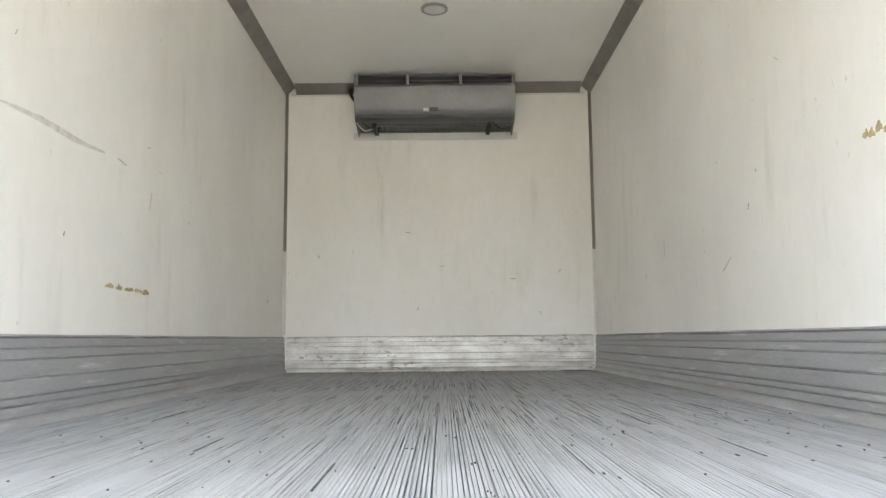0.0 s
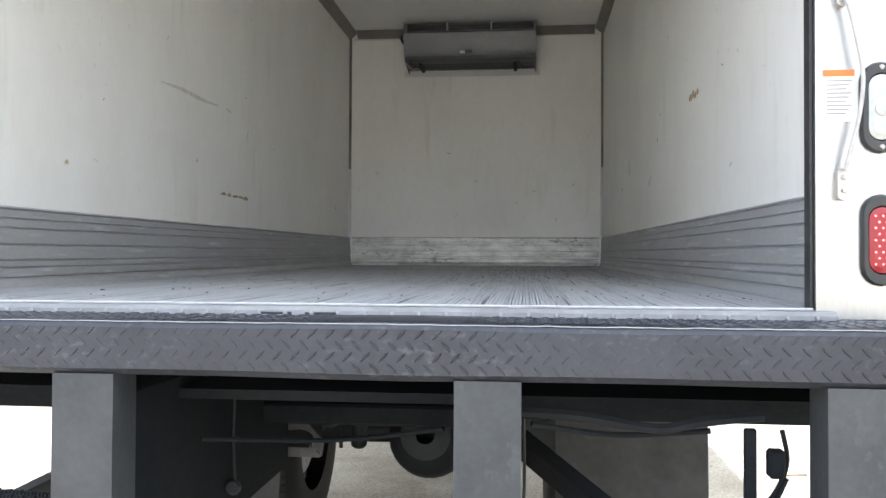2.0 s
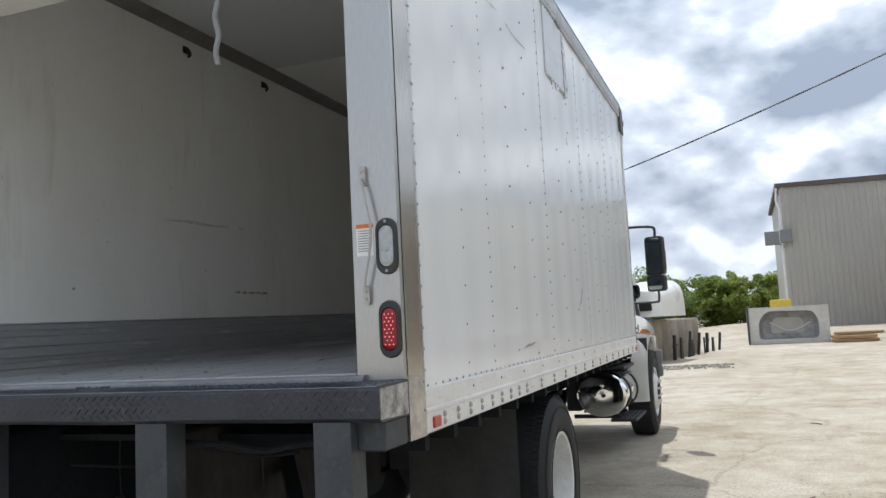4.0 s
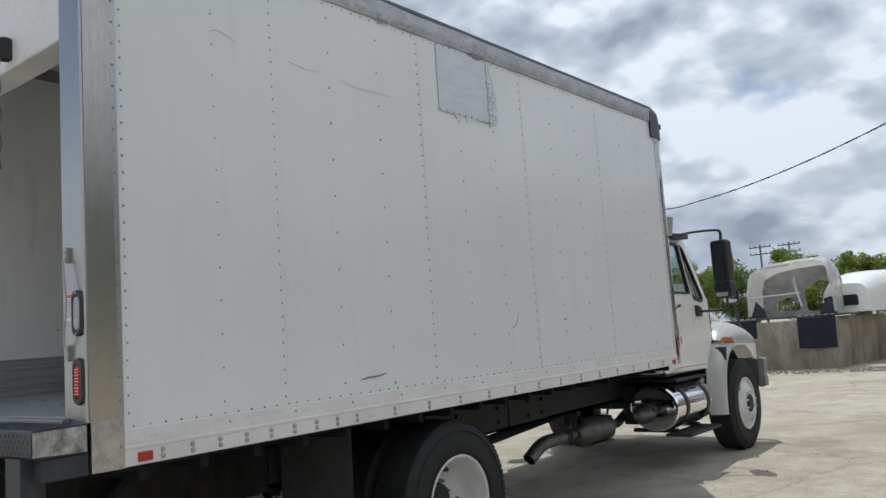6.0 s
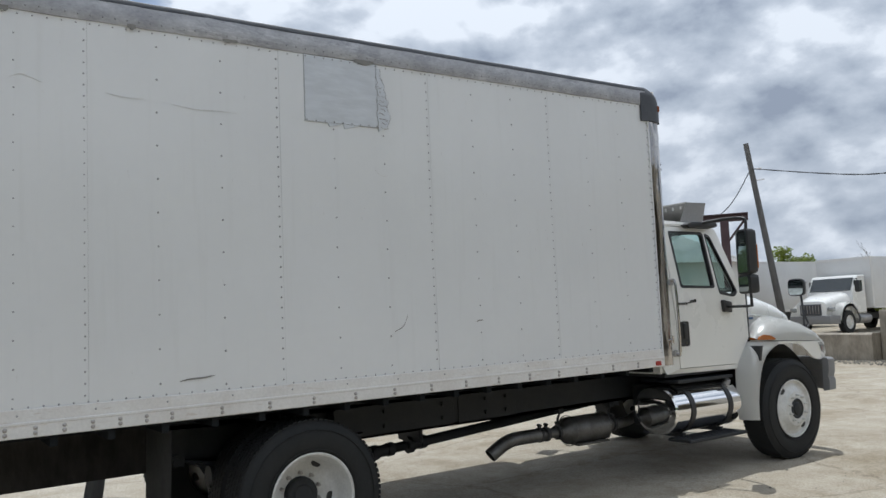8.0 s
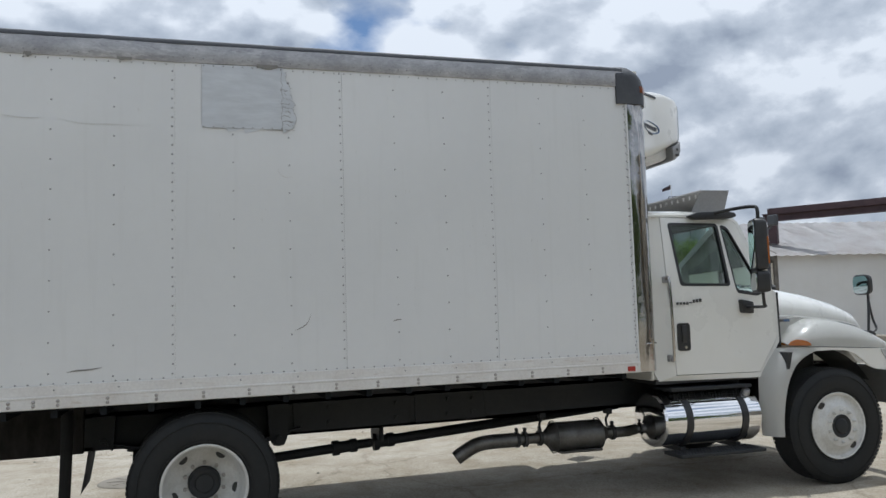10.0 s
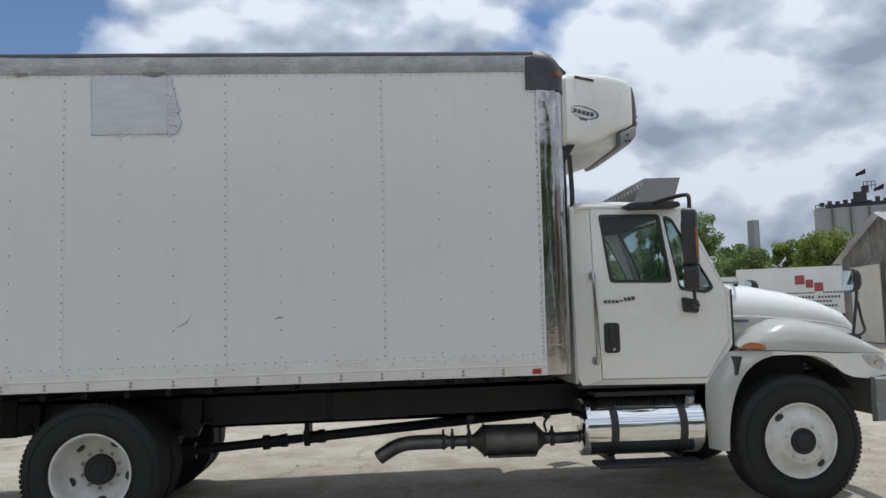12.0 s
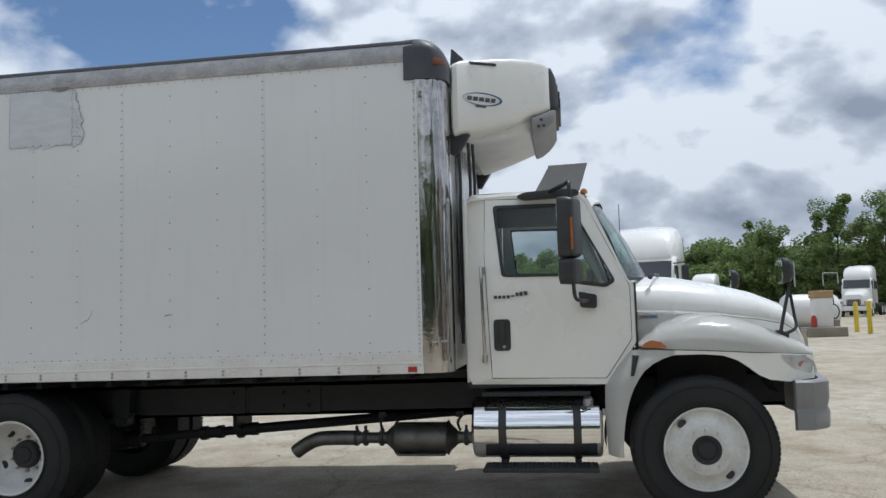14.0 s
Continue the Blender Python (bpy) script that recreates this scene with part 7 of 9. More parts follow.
BARK = mat("bark", (0.10, 0.08, 0.06), 0.9, dark=(0.05, 0.04, 0.03), scale=6, amount=0.7, bump=0.3)


def leaf_material(name, a, b):
    m = mat(name, a, 0.6, dark=b, scale=0.6, amount=1.0, fine=3, bump=0.0)
    n, l = m.node_tree.nodes, m.node_tree.links
    p = n["Principled BSDF"]
    geo = n.new("ShaderNodeNewGeometry")
    rng = n.new("ShaderNodeMapRange")
    rng.inputs["To Min"].default_value, rng.inputs["To Max"].default_value = 0.55, 1.45
    l.new(geo.outputs["Random Per Island"], rng.inputs["Value"])
    mul = n.new("ShaderNodeMix")
    mul.data_type, mul.blend_type = "RGBA", "MULTIPLY"
    mul.inputs["Factor"].default_value = 1.0
    l.new(p.inputs["Base Color"].links[0].from_socket, mul.inputs["A"])
    l.new(rng.outputs[0], mul.inputs["B"])
    l.new(mul.outputs["Result"], p.inputs["Base Color"])
    tr = n.new("ShaderNodeBsdfTranslucent")
    l.new(mul.outputs["Result"], tr.inputs["Color"])
    mix = n.new("ShaderNodeMixShader")
    mix.inputs[0].default_value = 0.45
    out = n["Material Output"]
    l.new(p.outputs[0], mix.inputs[1])
    l.new(tr.outputs[0], mix.inputs[2])
    l.new(mix.outputs[0], out.inputs["Surface"])
    return m


LEAF = leaf_material("tree_leaves", (0.25, 0.33, 0.11), (0.14, 0.21, 0.065))
LEAFPALE = leaf_material("young_leaves", (0.29, 0.35, 0.07), (0.17, 0.235, 0.045))


def seat_on(x, y):
    return (x, y, ground_z(x, y))


def tree_mesh_leaves(rng, clumps, leaf, per):
    """Leaves as small folded blades round the clump centres."""
    vs, fs = [], []
    for c, r in clumps:
        for _ in range(per):
            d = Vector((rng.gauss(0, 1), rng.gauss(0, 1), rng.gauss(0, 0.8)))
            d = d.normalized() * r * (0.35 + 0.65 * rng.random() ** 0.5)
            p = c + d
            u = Vector((rng.uniform(-1, 1), rng.uniform(-1, 1), rng.uniform(-0.6, 0.6))).normalized()
            w = u.orthogonal().normalized()
            q = Matrix.Rotation(rng.uniform(0, 6.28), 3, u) @ w
            s = leaf * rng.uniform(0.6, 1.3)
            k = len(vs)
            vs += [p - u * s, p + q * s * 0.45, p + u * s, p - q * s * 0.45]
            fs.append((k, k + 1, k + 2, k + 3))
    return vs, fs


def tree(x, y, h, spread, seed, label, pale=False, leaf=0.22, trunk=True, density=1.0, squat=0.35, fill=1.0):
    rng = random.Random(seed)
    t = thing("tree", (x, y, ground_z(x, y) - 0.05), label, "tree", "trees round the yard")
    bm = BM()
    base_r = 0.017 * h ** 0.9
    pts = [(0.0, 0.0, 0.0)]
    for k in range(1, 6):
        pts.append((pts[-1][0] + rng.uniform(-0.05, 0.05) * h * 0.3, pts[-1][1] + rng.uniform(-0.05, 0.05) * h * 0.3, h * 0.8 * k / 5))
    rings = [ring_at(p, (0, 0, 1), base_r * (1 - 0.16 * i), 7, (1, 0, 0)) for i, p in enumerate(pts)]
    loft(bm, rings)
    clumps = []
    n = int(34 * density * max(1.0, spread / 3))
    for k in range(n):
        zf = squat + (1 - squat) * rng.random() ** 0.8
        i = min(4, int(zf * 5 * 0.95))
        base = Vector(pts[i])
        a = rng.uniform(0, 6.283)
        reach = spread * (1.05 - abs(zf - 0.55) * 1.1) * (0.35 + 0.65 * rng.random() ** 0.6)
        tip = Vector((base.x + math.cos(a) * reach, base.y + math.sin(a) * reach, h * zf + rng.uniform(-0.04, 0.04) * h))
        mid = (base + tip) / 2 + Vector((0, 0, 0.05 * h))
        tube(bm, [base, mid, tip], base_r * 0.16, 4)
        clumps.append((tip, spread * rng.uniform(0.15, 0.34)))
        if rng.random() < 0.6:
            clumps.append((mid + Vector((rng.uniform(-1, 1), rng.uniform(-1, 1), rng.uniform(-0.5, 1))) * spread * 0.15, spread * rng.uniform(0.12, 0.26)))
    part("trunk", bm, BARK, t, "brown trunk and limbs")
    vs, fs = tree_mesh_leaves(rng, clumps, leaf, int(120 * density * fill))
    me = bpy.data.meshes.new("crown")
    me.from_pydata(vs, [], fs)
    me.materials.append(LEAFPALE if pale else LEAF)
    ob = new("crown", me)
    ob.parent = t
    tagged(ob, "loose crown of small green leaves", kind="stuff")
    return t


def woods():
    # dark wood beyond the parked lorries
    rng = random.Random(31)
    spots = []
    for k in range(17):
        u = k / 16
        spots.append((-92 + 16 * u + rng.uniform(-3, 3), -4 + 46 * u + rng.uniform(-1.5, 1.5), 6.4 + rng.uniform(-1.0, 1.2)))
    for i, (x, y, h) in enumerate(spots):
        tree(x, y, h, 3.4 + rng.uniform(-0.3, 0.8), 100 + i, "leafy dark green tree at the edge of the wood", leaf=0.17, density=1.1, squat=0.04, fill=2.6)
    for i, (x, y, h) in enumerate(((-95, 4, 7.5), (-97, 12, 7.8), (-94, 20, 7.8), (-92, 28, 8.0), (-88, 36, 8.0), (-96, -6, 8.0), (-100, -14, 8.5))):
        tree(x, y, h, 4.4, 150 + i, "leafy dark green tree at the edge of the wood", leaf=0.20, density=1.0, squat=0.06, fill=2.2)
    for i in range(26):
        u = i / 25
        tree(-78 + 13 * u + rng.uniform(-1, 1), 3 + 36 * u + rng.uniform(-1, 1), 4.2 + rng.uniform(-0.6, 0.9), 2.3, 400 + i, "low leafy bush at the edge of the wood", leaf=0.15, density=0.7, squat=0.03, fill=1.6)
    tree(-67.9, 31.4, 10.4, 3.0, 201, "tall open-crowned tree above the wood", leaf=0.14, density=0.9, squat=0.22, fill=2.2)
    tree(-66.9, 34.7, 10.4, 3.0, 202, "tall open-crowned tree above the wood", leaf=0.14, density=0.9, squat=0.22, fill=2.2)
    tree(-71, 26.0, 8.0, 2.6, 203, "open-crowned tree above the wood", leaf=0.14, density=0.8, squat=0.25, fill=2.2)
    tree(-80, 27.5, 9.3, 1.5, 204, "slim young tree above the wood", leaf=0.13, density=1.1, squat=0.30, fill=0.9)
    # fresh green bushes in front of the silos
    for i, (x, y, h, s) in enumerate(((-56, 41.5, 7.2, 3.4), (-57.8, 39.8, 6.9, 2.4), (-53, 46, 6.8, 3.2), (-50, 50.5, 6.6, 3.4), (-55, 44.5, 7.0, 2.8))):
        tree(x, y, h, s, 220 + i, "fresh light green tree beside the white trailer", pale=True, leaf=0.12, density=1.2, squat=0.10, fill=2.6)
    # light trees behind the concrete wall
    for i, (x, y, h, s) in enumerate(((-17.5, 55, 5.2, 2.5), (-14.6, 56, 4.9, 2.2), (-11.2, 57, 5.3, 2.4), (-7.0, 57.5, 5.0, 2.2), (-3.6, 58.5, 4.3, 2.2), (-20.5, 53, 4.2, 2.0), (-25.5, 50, 4.6, 1.8), (-29.5, 48, 4.3, 1.8), (-33, 46, 4.6, 1.6))):
        tree(x, y, h, s, 240 + i, "light green tree behind the concrete wall", pale=i % 3 != 1, leaf=0.11, density=1.1, squat=0.06, fill=1.8)
    for i, (x, y, h, s) in enumerate(((-3.0, 64, 3.6, 1.9), (-0.4, 66, 3.9, 2.0), (1.9, 65, 3.4, 1.8), (4.2, 68, 3.6, 2.0), (-5.0, 66, 4.0, 2.0), (0.6, 70, 4.0, 2.0))):
        tree(x, y, h, s, 260 + i, "bright green bush at the end of the yard", pale=True, leaf=0.14, density=1.1, squat=0.05)
    # unseen tall trees across the yard, behind the walk, added to darken metal reflections
    for i in range(15):
        tree(40 + 3 * math.sin(i * 2.1), -34 + 5.2 * i, 10.5 + 1.2 * math.sin(i * 1.3), 4.0, 300 + i, "unseen tall dark green tree along the open side of the yard", leaf=0.36, density=0.8, squat=0.06)
    # one bare tree
    rng = random.Random(77)
    t = thing("bare_tree", seat_on(-17.9, 50.5), "leafless grey tree leaning behind a parked lorry", "tree")
    bm = BM()

    def grow(p, d, ln, r, k):
        q = p + d * ln
        tube(bm, [p, (p + q) / 2 + Vector((rng.uniform(-1, 1), rng.uniform(-1, 1), 0)) * ln * 0.06, q], r, 5)
        if k:
            for _ in range(3):
                nd = (d + Vector((rng.uniform(-0.6, 0.4), rng.uniform(-0.5, 0.5), rng.uniform(-0.1, 0.5)))).normalized()
                grow(q - d * ln * rng.uniform(0, 0.4), nd, ln * rng.uniform(0.5, 0.8), r * 0.6, k - 1)
    grow(Vector((0, 0, 0)), Vector((-0.42, -0.2, 0.88)).normalized(), 1.9, 0.04, 4)
    part("branches", bm, BARK, t, "bare grey branches")
    # far tree line closing the horizon
    bm = BM()
    rng = random.Random(5)
    vs, fs = [], []
    cl = []
    for k in range(420):
        a = rng.uniform(0, 2 * math.pi)
        r = rng.uniform(240, 300)
        cl.append((Vector((math.cos(a) * r, math.sin(a) * r, 1.2 + rng.uniform(0.5, 5.0))), rng.uniform(3, 6)))
    vs, fs = tree_mesh_leaves(rng, cl, 1.1, 26)
    me = bpy.data.meshes.new("far_woods")
    me.from_pydata(vs, [], fs)
    me.materials.append(LEAF)
    tagged(new("far_woods", me), "distant dark green tree line on the horizon", "woods", kind="stuff")


def concrete_wall():
    rng = random.Random(8)

    def block(x0, x1, y, h, name, label, parent_turn):
        t = thing(name, (0, 0, 0), label, "concrete block", "concrete blocks in a row")
        bm = BM()
        zb = min(ground_z(x0, y), ground_z(x1, y)) - 0.03
        n, k = 9, 8
        rows = []
        prof = [(0, 0), (0, h * 0.5), (0.0, h * 0.96), (0.04, h), (0.62, h), (0.66, h * 0.96), (0.66, 0)]
        for i in range(n):
            u = i / (n - 1)
            x = x0 + (x1 - x0) * u
            yy = y - 0.16 * (x + 4.5) * (1 if h > 1 else 0)
            row = []
            for j, (d, z) in enumerate(prof):
                w = 0.02 * noise.noise((x * 2.3, j * 0.9, h)) + 0.012 * noise.noise((x * 7, j * 2.0, h))
                row.append((x + 0.4 * w, yy + d + w, zb + z + (0.9 * w if z > 0.3 else 0)))
            rows.append(row)
        loft(bm, rows)
        part("block", bm, CONC, t, angle=50)
        return t
    xs = [-4.55, -3.2, -1.9, -0.6]
    for a, b in zip(xs, xs[1:]):
        block(a + 0.002, b - 0.002, 21.05, 1.30, "wall_block", "tall stained grey concrete wall block", 0)
    # the wall turns the corner and runs back
    for k in range(4):
        t = thing("wall_block", (-0.60 + 0.36 * k, 20.44 + 1.36 * k, ground_z(-0.6, 21) - 0.03), "tall stained grey concrete wall block", "concrete block", "concrete blocks in a row", turn=75.2)
        bm = BM()
        rows = []
        for i in range(9):
            x = 1.39 * i / 8
            row = []
            for j, (d, z) in enumerate([(0, 0), (0, 0.65), (0, 1.25), (0.04, 1.30), (0.62, 1.30), (0.66, 1.25), (0.66, 0)]):
                w = 0.02 * noise.noise((x * 2.3, j * 0.9, k + 5)) + 0.012 * noise.noise((x * 7, j * 2.0, k + 5))
                row.append((x + 0.4 * w, d + w, z + (0.9 * w if z > 0.3 else 0)))
            rows.append(row)
        loft(bm, rows)
        part("block", bm, CONC, t, angle=50)
    xs = [-12.4, -10.0, -8.1, -6.35, -4.57]
    for a, b in zip(xs, xs[1:]):
        block(a + 0.012, b - 0.012, 20.75 + 0.01 * a, 0.72, "low_block", "low chipped grey concrete block", 0)
    # loose gravel at its foot
    vs, fs = [], []
    me = bpy.data.meshes.new("gravel")
    for k in range(2600):
        x = rng.uniform(-13, 2.0)
        y = (20.9 - 0.16 * (x + 4.5) * (x > -4.5)) - 1.3 * rng.random() ** 1.4 - 0.02
        r = rng.uniform(0.012, 0.045)
        c = Vector((x, y, ground_z(x, y) + r * 0.3))
        k0 = len(vs)
        a0 = rng.uniform(0, 6.28)
        vs += [c + Vector((r * math.cos(a0 + a) * rng.uniform(0.7, 1.2), r * math.sin(a0 + a) * rng.uniform(0.7, 1.2), 0)) for a in (0, 1.57, 3.14, 4.71)] + [c + Vector((0, 0, r * 0.7)), c - Vector((0, 0, r * 0.5))]
        for i in range(4):
            fs += [(k0 + i, k0 + (i + 1) % 4, k0 + 4), (k0 + (i + 1) % 4, k0 + i, k0 + 5)]
    me.from_pydata(vs, [], fs)
    me.materials.append(GRAVEL)
    tagged(new("gravel", me), "loose grey gravel along the concrete wall", "gravel", kind="stuff")


def hood_on_wall():
    """A lorry bonnet shell standing open-ended on the wall."""
    t = thing("lorry_bonnet", (-1.72, 20.95, 1.41), "upturned white lorry bonnet shell resting on the concrete wall", "truck hood", turn=-9)
    bm = BM()
    rings = []
    for y, k, lift in ((-0.05, 1.0, 0.0), (0.35, 1.02, 0.05), (0.8, 0.96, 0.03), (1.3, 0.82, -0.12)):
        arc = [(-1.16, 0.10), (-1.15, 0.40), (-1.12, 0.80), (-1.07, 1.10), (-0.98, 1.27), (-0.75, 1.38), (-0.4, 1.44), (0.0, 1.47), (0.4, 1.49), (0.75, 1.48), (0.98, 1.40), (1.07, 1.22), (1.12, 0.85), (1.15, 0.45), (1.16, 0.10)]
        rings.append([(x * k, y, z * k + lift) for x, z in arc])
    loft(bm, rings, close=False, caps=False)
    bmesh.ops.solidify(bm, geom=bm.faces[:], thickness=0.035)
    part("shell", bm, PAINT, t, "arched white fibreglass shell")
    # inner frame with two openings
    out = [(-1.10, 0.06), (1.10, 0.06), (1.08, 0.95), (1.0, 1.24), (0.6, 1.36), (0.0, 1.34), (-0.6, 1.27), (-0.98, 1.10), (-1.08, 0.80)]
    holes = [rounded([(0.12, 0.16), (0.97, 0.16), (0.98, 0.92), (0.50, 0.98), (0.06, 0.72)], 0.1), rounded([(-0.72, 0.20), (-0.08, 0.20), (0.02, 0.48), (-0.35, 0.60), (-0.74, 0.44)], 0.1)]
    b2 = BM()
    plate(b2, out, holes, -0.03, 0.03)
    bmesh.ops.transform(b2, matrix=Matrix.Translation((0, 0.80, 0)) @ Matrix.Rotation(math.pi / 2, 4, "Z") @ Matrix.Scale(-1, 4, (0, 1, 0)), verts=b2.verts)
    part("inner_frame", b2, SHELLSHADE, t, "white inner frame with openings, the overhang's shade in its grey")
    for x in (-0.95, 0.93):
        bm = BM()
        prism(bm, [(x - 0.24, 0.02), (x + 0.20, 0.02), (x + 0.16, 0.25), (x + 0.05 * (1 if x > 0 else -1), 0.50), (x - 0.12, 0.30)], "y", 0.12, 0.22)
        part("splash_panel", bm, NAVY, t, "dark splash panel")
    bm = BM()
    tube(bm, [(-1.1, 0.0, 0.62), (0.3, 0.05, 0.66)], 0.018, 6)
    tube(bm, [(0.10, 0.5, 0.30), (-0.05, 0.6, 0.75), (-0.12, 0.7, 1.1)], 0.03, 6)
    part("brace", bm, SEAL, t)
    bm = BM()
    for k in range(5):
        box(bm, -0.75 + 0.17 * k, -0.66 + 0.17 * k, 0.02, 0.2, 1.385 + 0.008 * k, 1.40 + 0.008 * k)
    part("dirt_patches", bm, GREASE, t, kind="stuff")
    bm = BM()
    box(bm, -1.15, 1.5, 0.05, 0.5, 0.0, 0.06, 0.01)
    part("bearer", bm, POLEWOOD, t, "dark timber bearer under the shell")
    # second bonnet beside it
    t2 = thing("white_bonnet", (-0.30, 22.2, 1.42), "white lorry bonnet with open lamp holes on the wall", "truck hood", turn=-12)
    bm = BM()
    rings = []
    for y, hw, h in ((-0.75, 0.46, 0.55), (-0.70, 0.62, 0.80), (-0.3, 0.72, 1.02), (0.3, 0.76, 1.12), (1.0, 0.77, 1.15)):
        ring = []
        for i in range(15):
            a = math.pi * i / 14
            ring.append((hw * math.copysign(abs(math.cos(a)) ** 0.5, math.cos(a)), y, 0.12 + (h - 0.12) * math.sin(a) ** 0.6))
        rings.append(ring + [(-hw, y, 0.05), (hw, y, 0.05)])
    loft(bm, rings)
    part("shell", bm, PAINT, t2, "white fibreglass shell")
    bm = BM()
    prism(bm, rounded([(-0.52, 0.30), (-0.30, 0.34), (-0.31, 0.50), (-0.56, 0.46)], 0.05), "y", -0.80, -0.70)
    part("lamp_hole", bm, DARK, t2, "dark headlamp opening")
    bm = BM()
    prism(bm, rounded([(-0.16, 0.22), (0.33, 0.22), (0.31, 0.50), (-0.13, 0.50)], 0.05), "y", -0.79, -0.70)
    part("grille_hole", bm, DARK, t2, "dark grille opening")
    # rubber flaps hanging over the wall
    for x, w, zt, zb in ((-3.05, 0.95, 1.46, 0.93), (-0.98, 0.92, 1.50, 0.62)):
        yy = 21.05 - 0.16 * (x + 4.5)
        f = thing("rubber_flap", (x, yy, 1.40), "dark navy rubber mud flap hanging over the wall", "mud flap", "flaps on the wall")
        bm = BM()
        prof = [(0.42, 0.035), (0.10, 0.05), (0.0, 0.045), (-0.055, 0.01), (-0.075, -0.06), (-0.085, -0.3), (-0.10, zb - 1.40)]
        rows = [[(w * (i / 8 - 0.5), y + 0.02 * noise.noise((i * 0.6, z * 3, x)), z + 0.03 * noise.noise((i * 0.5, 1, x))) for y, z in prof] for i in range(9)]
        loft(bm, rows, close=False, caps=False)
        bmesh.ops.solidify(bm, geom=bm.faces[:], thickness=0.012)
        part("sheet", bm, NAVY, f)
        bm = BM()
        for i in range(6):
            box(bm, -w * 0.42 + w * 0.84 * i / 5 - 0.03, -w * 0.42 + w * 0.84 * i / 5 + 0.03, -0.03, 0.05, 0.05, 0.066, 0.006)
        part("bolt_strip", bm, SEAL, f, "row of pale bolt plates", kind="stuff")
    # flattish clutter at the end of the wall
    for k in range(9):
        y = 22.6 + 0.5 * k
        x = -0.42 + 0.264 * (y - 20.44) + 0.14 + 0.04 * (k % 3)
        h = (0.75, 0.62, 0.8, 0.5, 0.7, 0.5, 0.65, 0.45, 0.6)[k]
        c = thing("scrap_part", seat_on(x, y), "dark scrap lorry part leaning by the wall end", "scrap", "scrap by the wall", turn=70 + 12 * (k % 3))
        bm = BM()
        m = pose(0, 0, 0, 6, 8 * (k % 3 - 1), 0)
        if k % 2:
            prism(bm, rounded([(-0.16, 0.0), (0.14, 0.0), (0.10, h), (-0.05, h * 1.04)], 0.03), "y", -0.025, 0.025)
        else:
            box(bm, -0.05, 0.05, -0.04, 0.04, 0, h, 0.01, 1, m)
            box(bm, -0.12, 0.12, -0.05, 0.03, h * 0.55, h * 0.62, 0.008, 1, m)
        part("body", bm, FRAME, c)


def simple_wheel(parent, cx, cy, s, r=0.5, z=None):
    bm = BM()
    revolve(bm, [(-0.26, r * 0.55), (-0.27, r * 0.9), (-0.24, r * 0.995), (-0.03, r * 0.995), (0.0, r * 0.9), (0.0, r * 0.58)], (cx, cy, r), (s, 0, 0), 26)
    w = part("wheel", bm, RUBBER, parent, "black tyre on pale rim")
    bm = BM()
    revolve(bm, [(-0.01, r * 0.6), (0.0, r * 0.56), (-0.06, r * 0.5), (-0.06, r * 0.3), (0.02, r * 0.22), (0.03, 0.0)], (cx, cy, r), (s, 0, 0), 22)
    part("rim", bm, WHEEL, w, "pale steel rim")


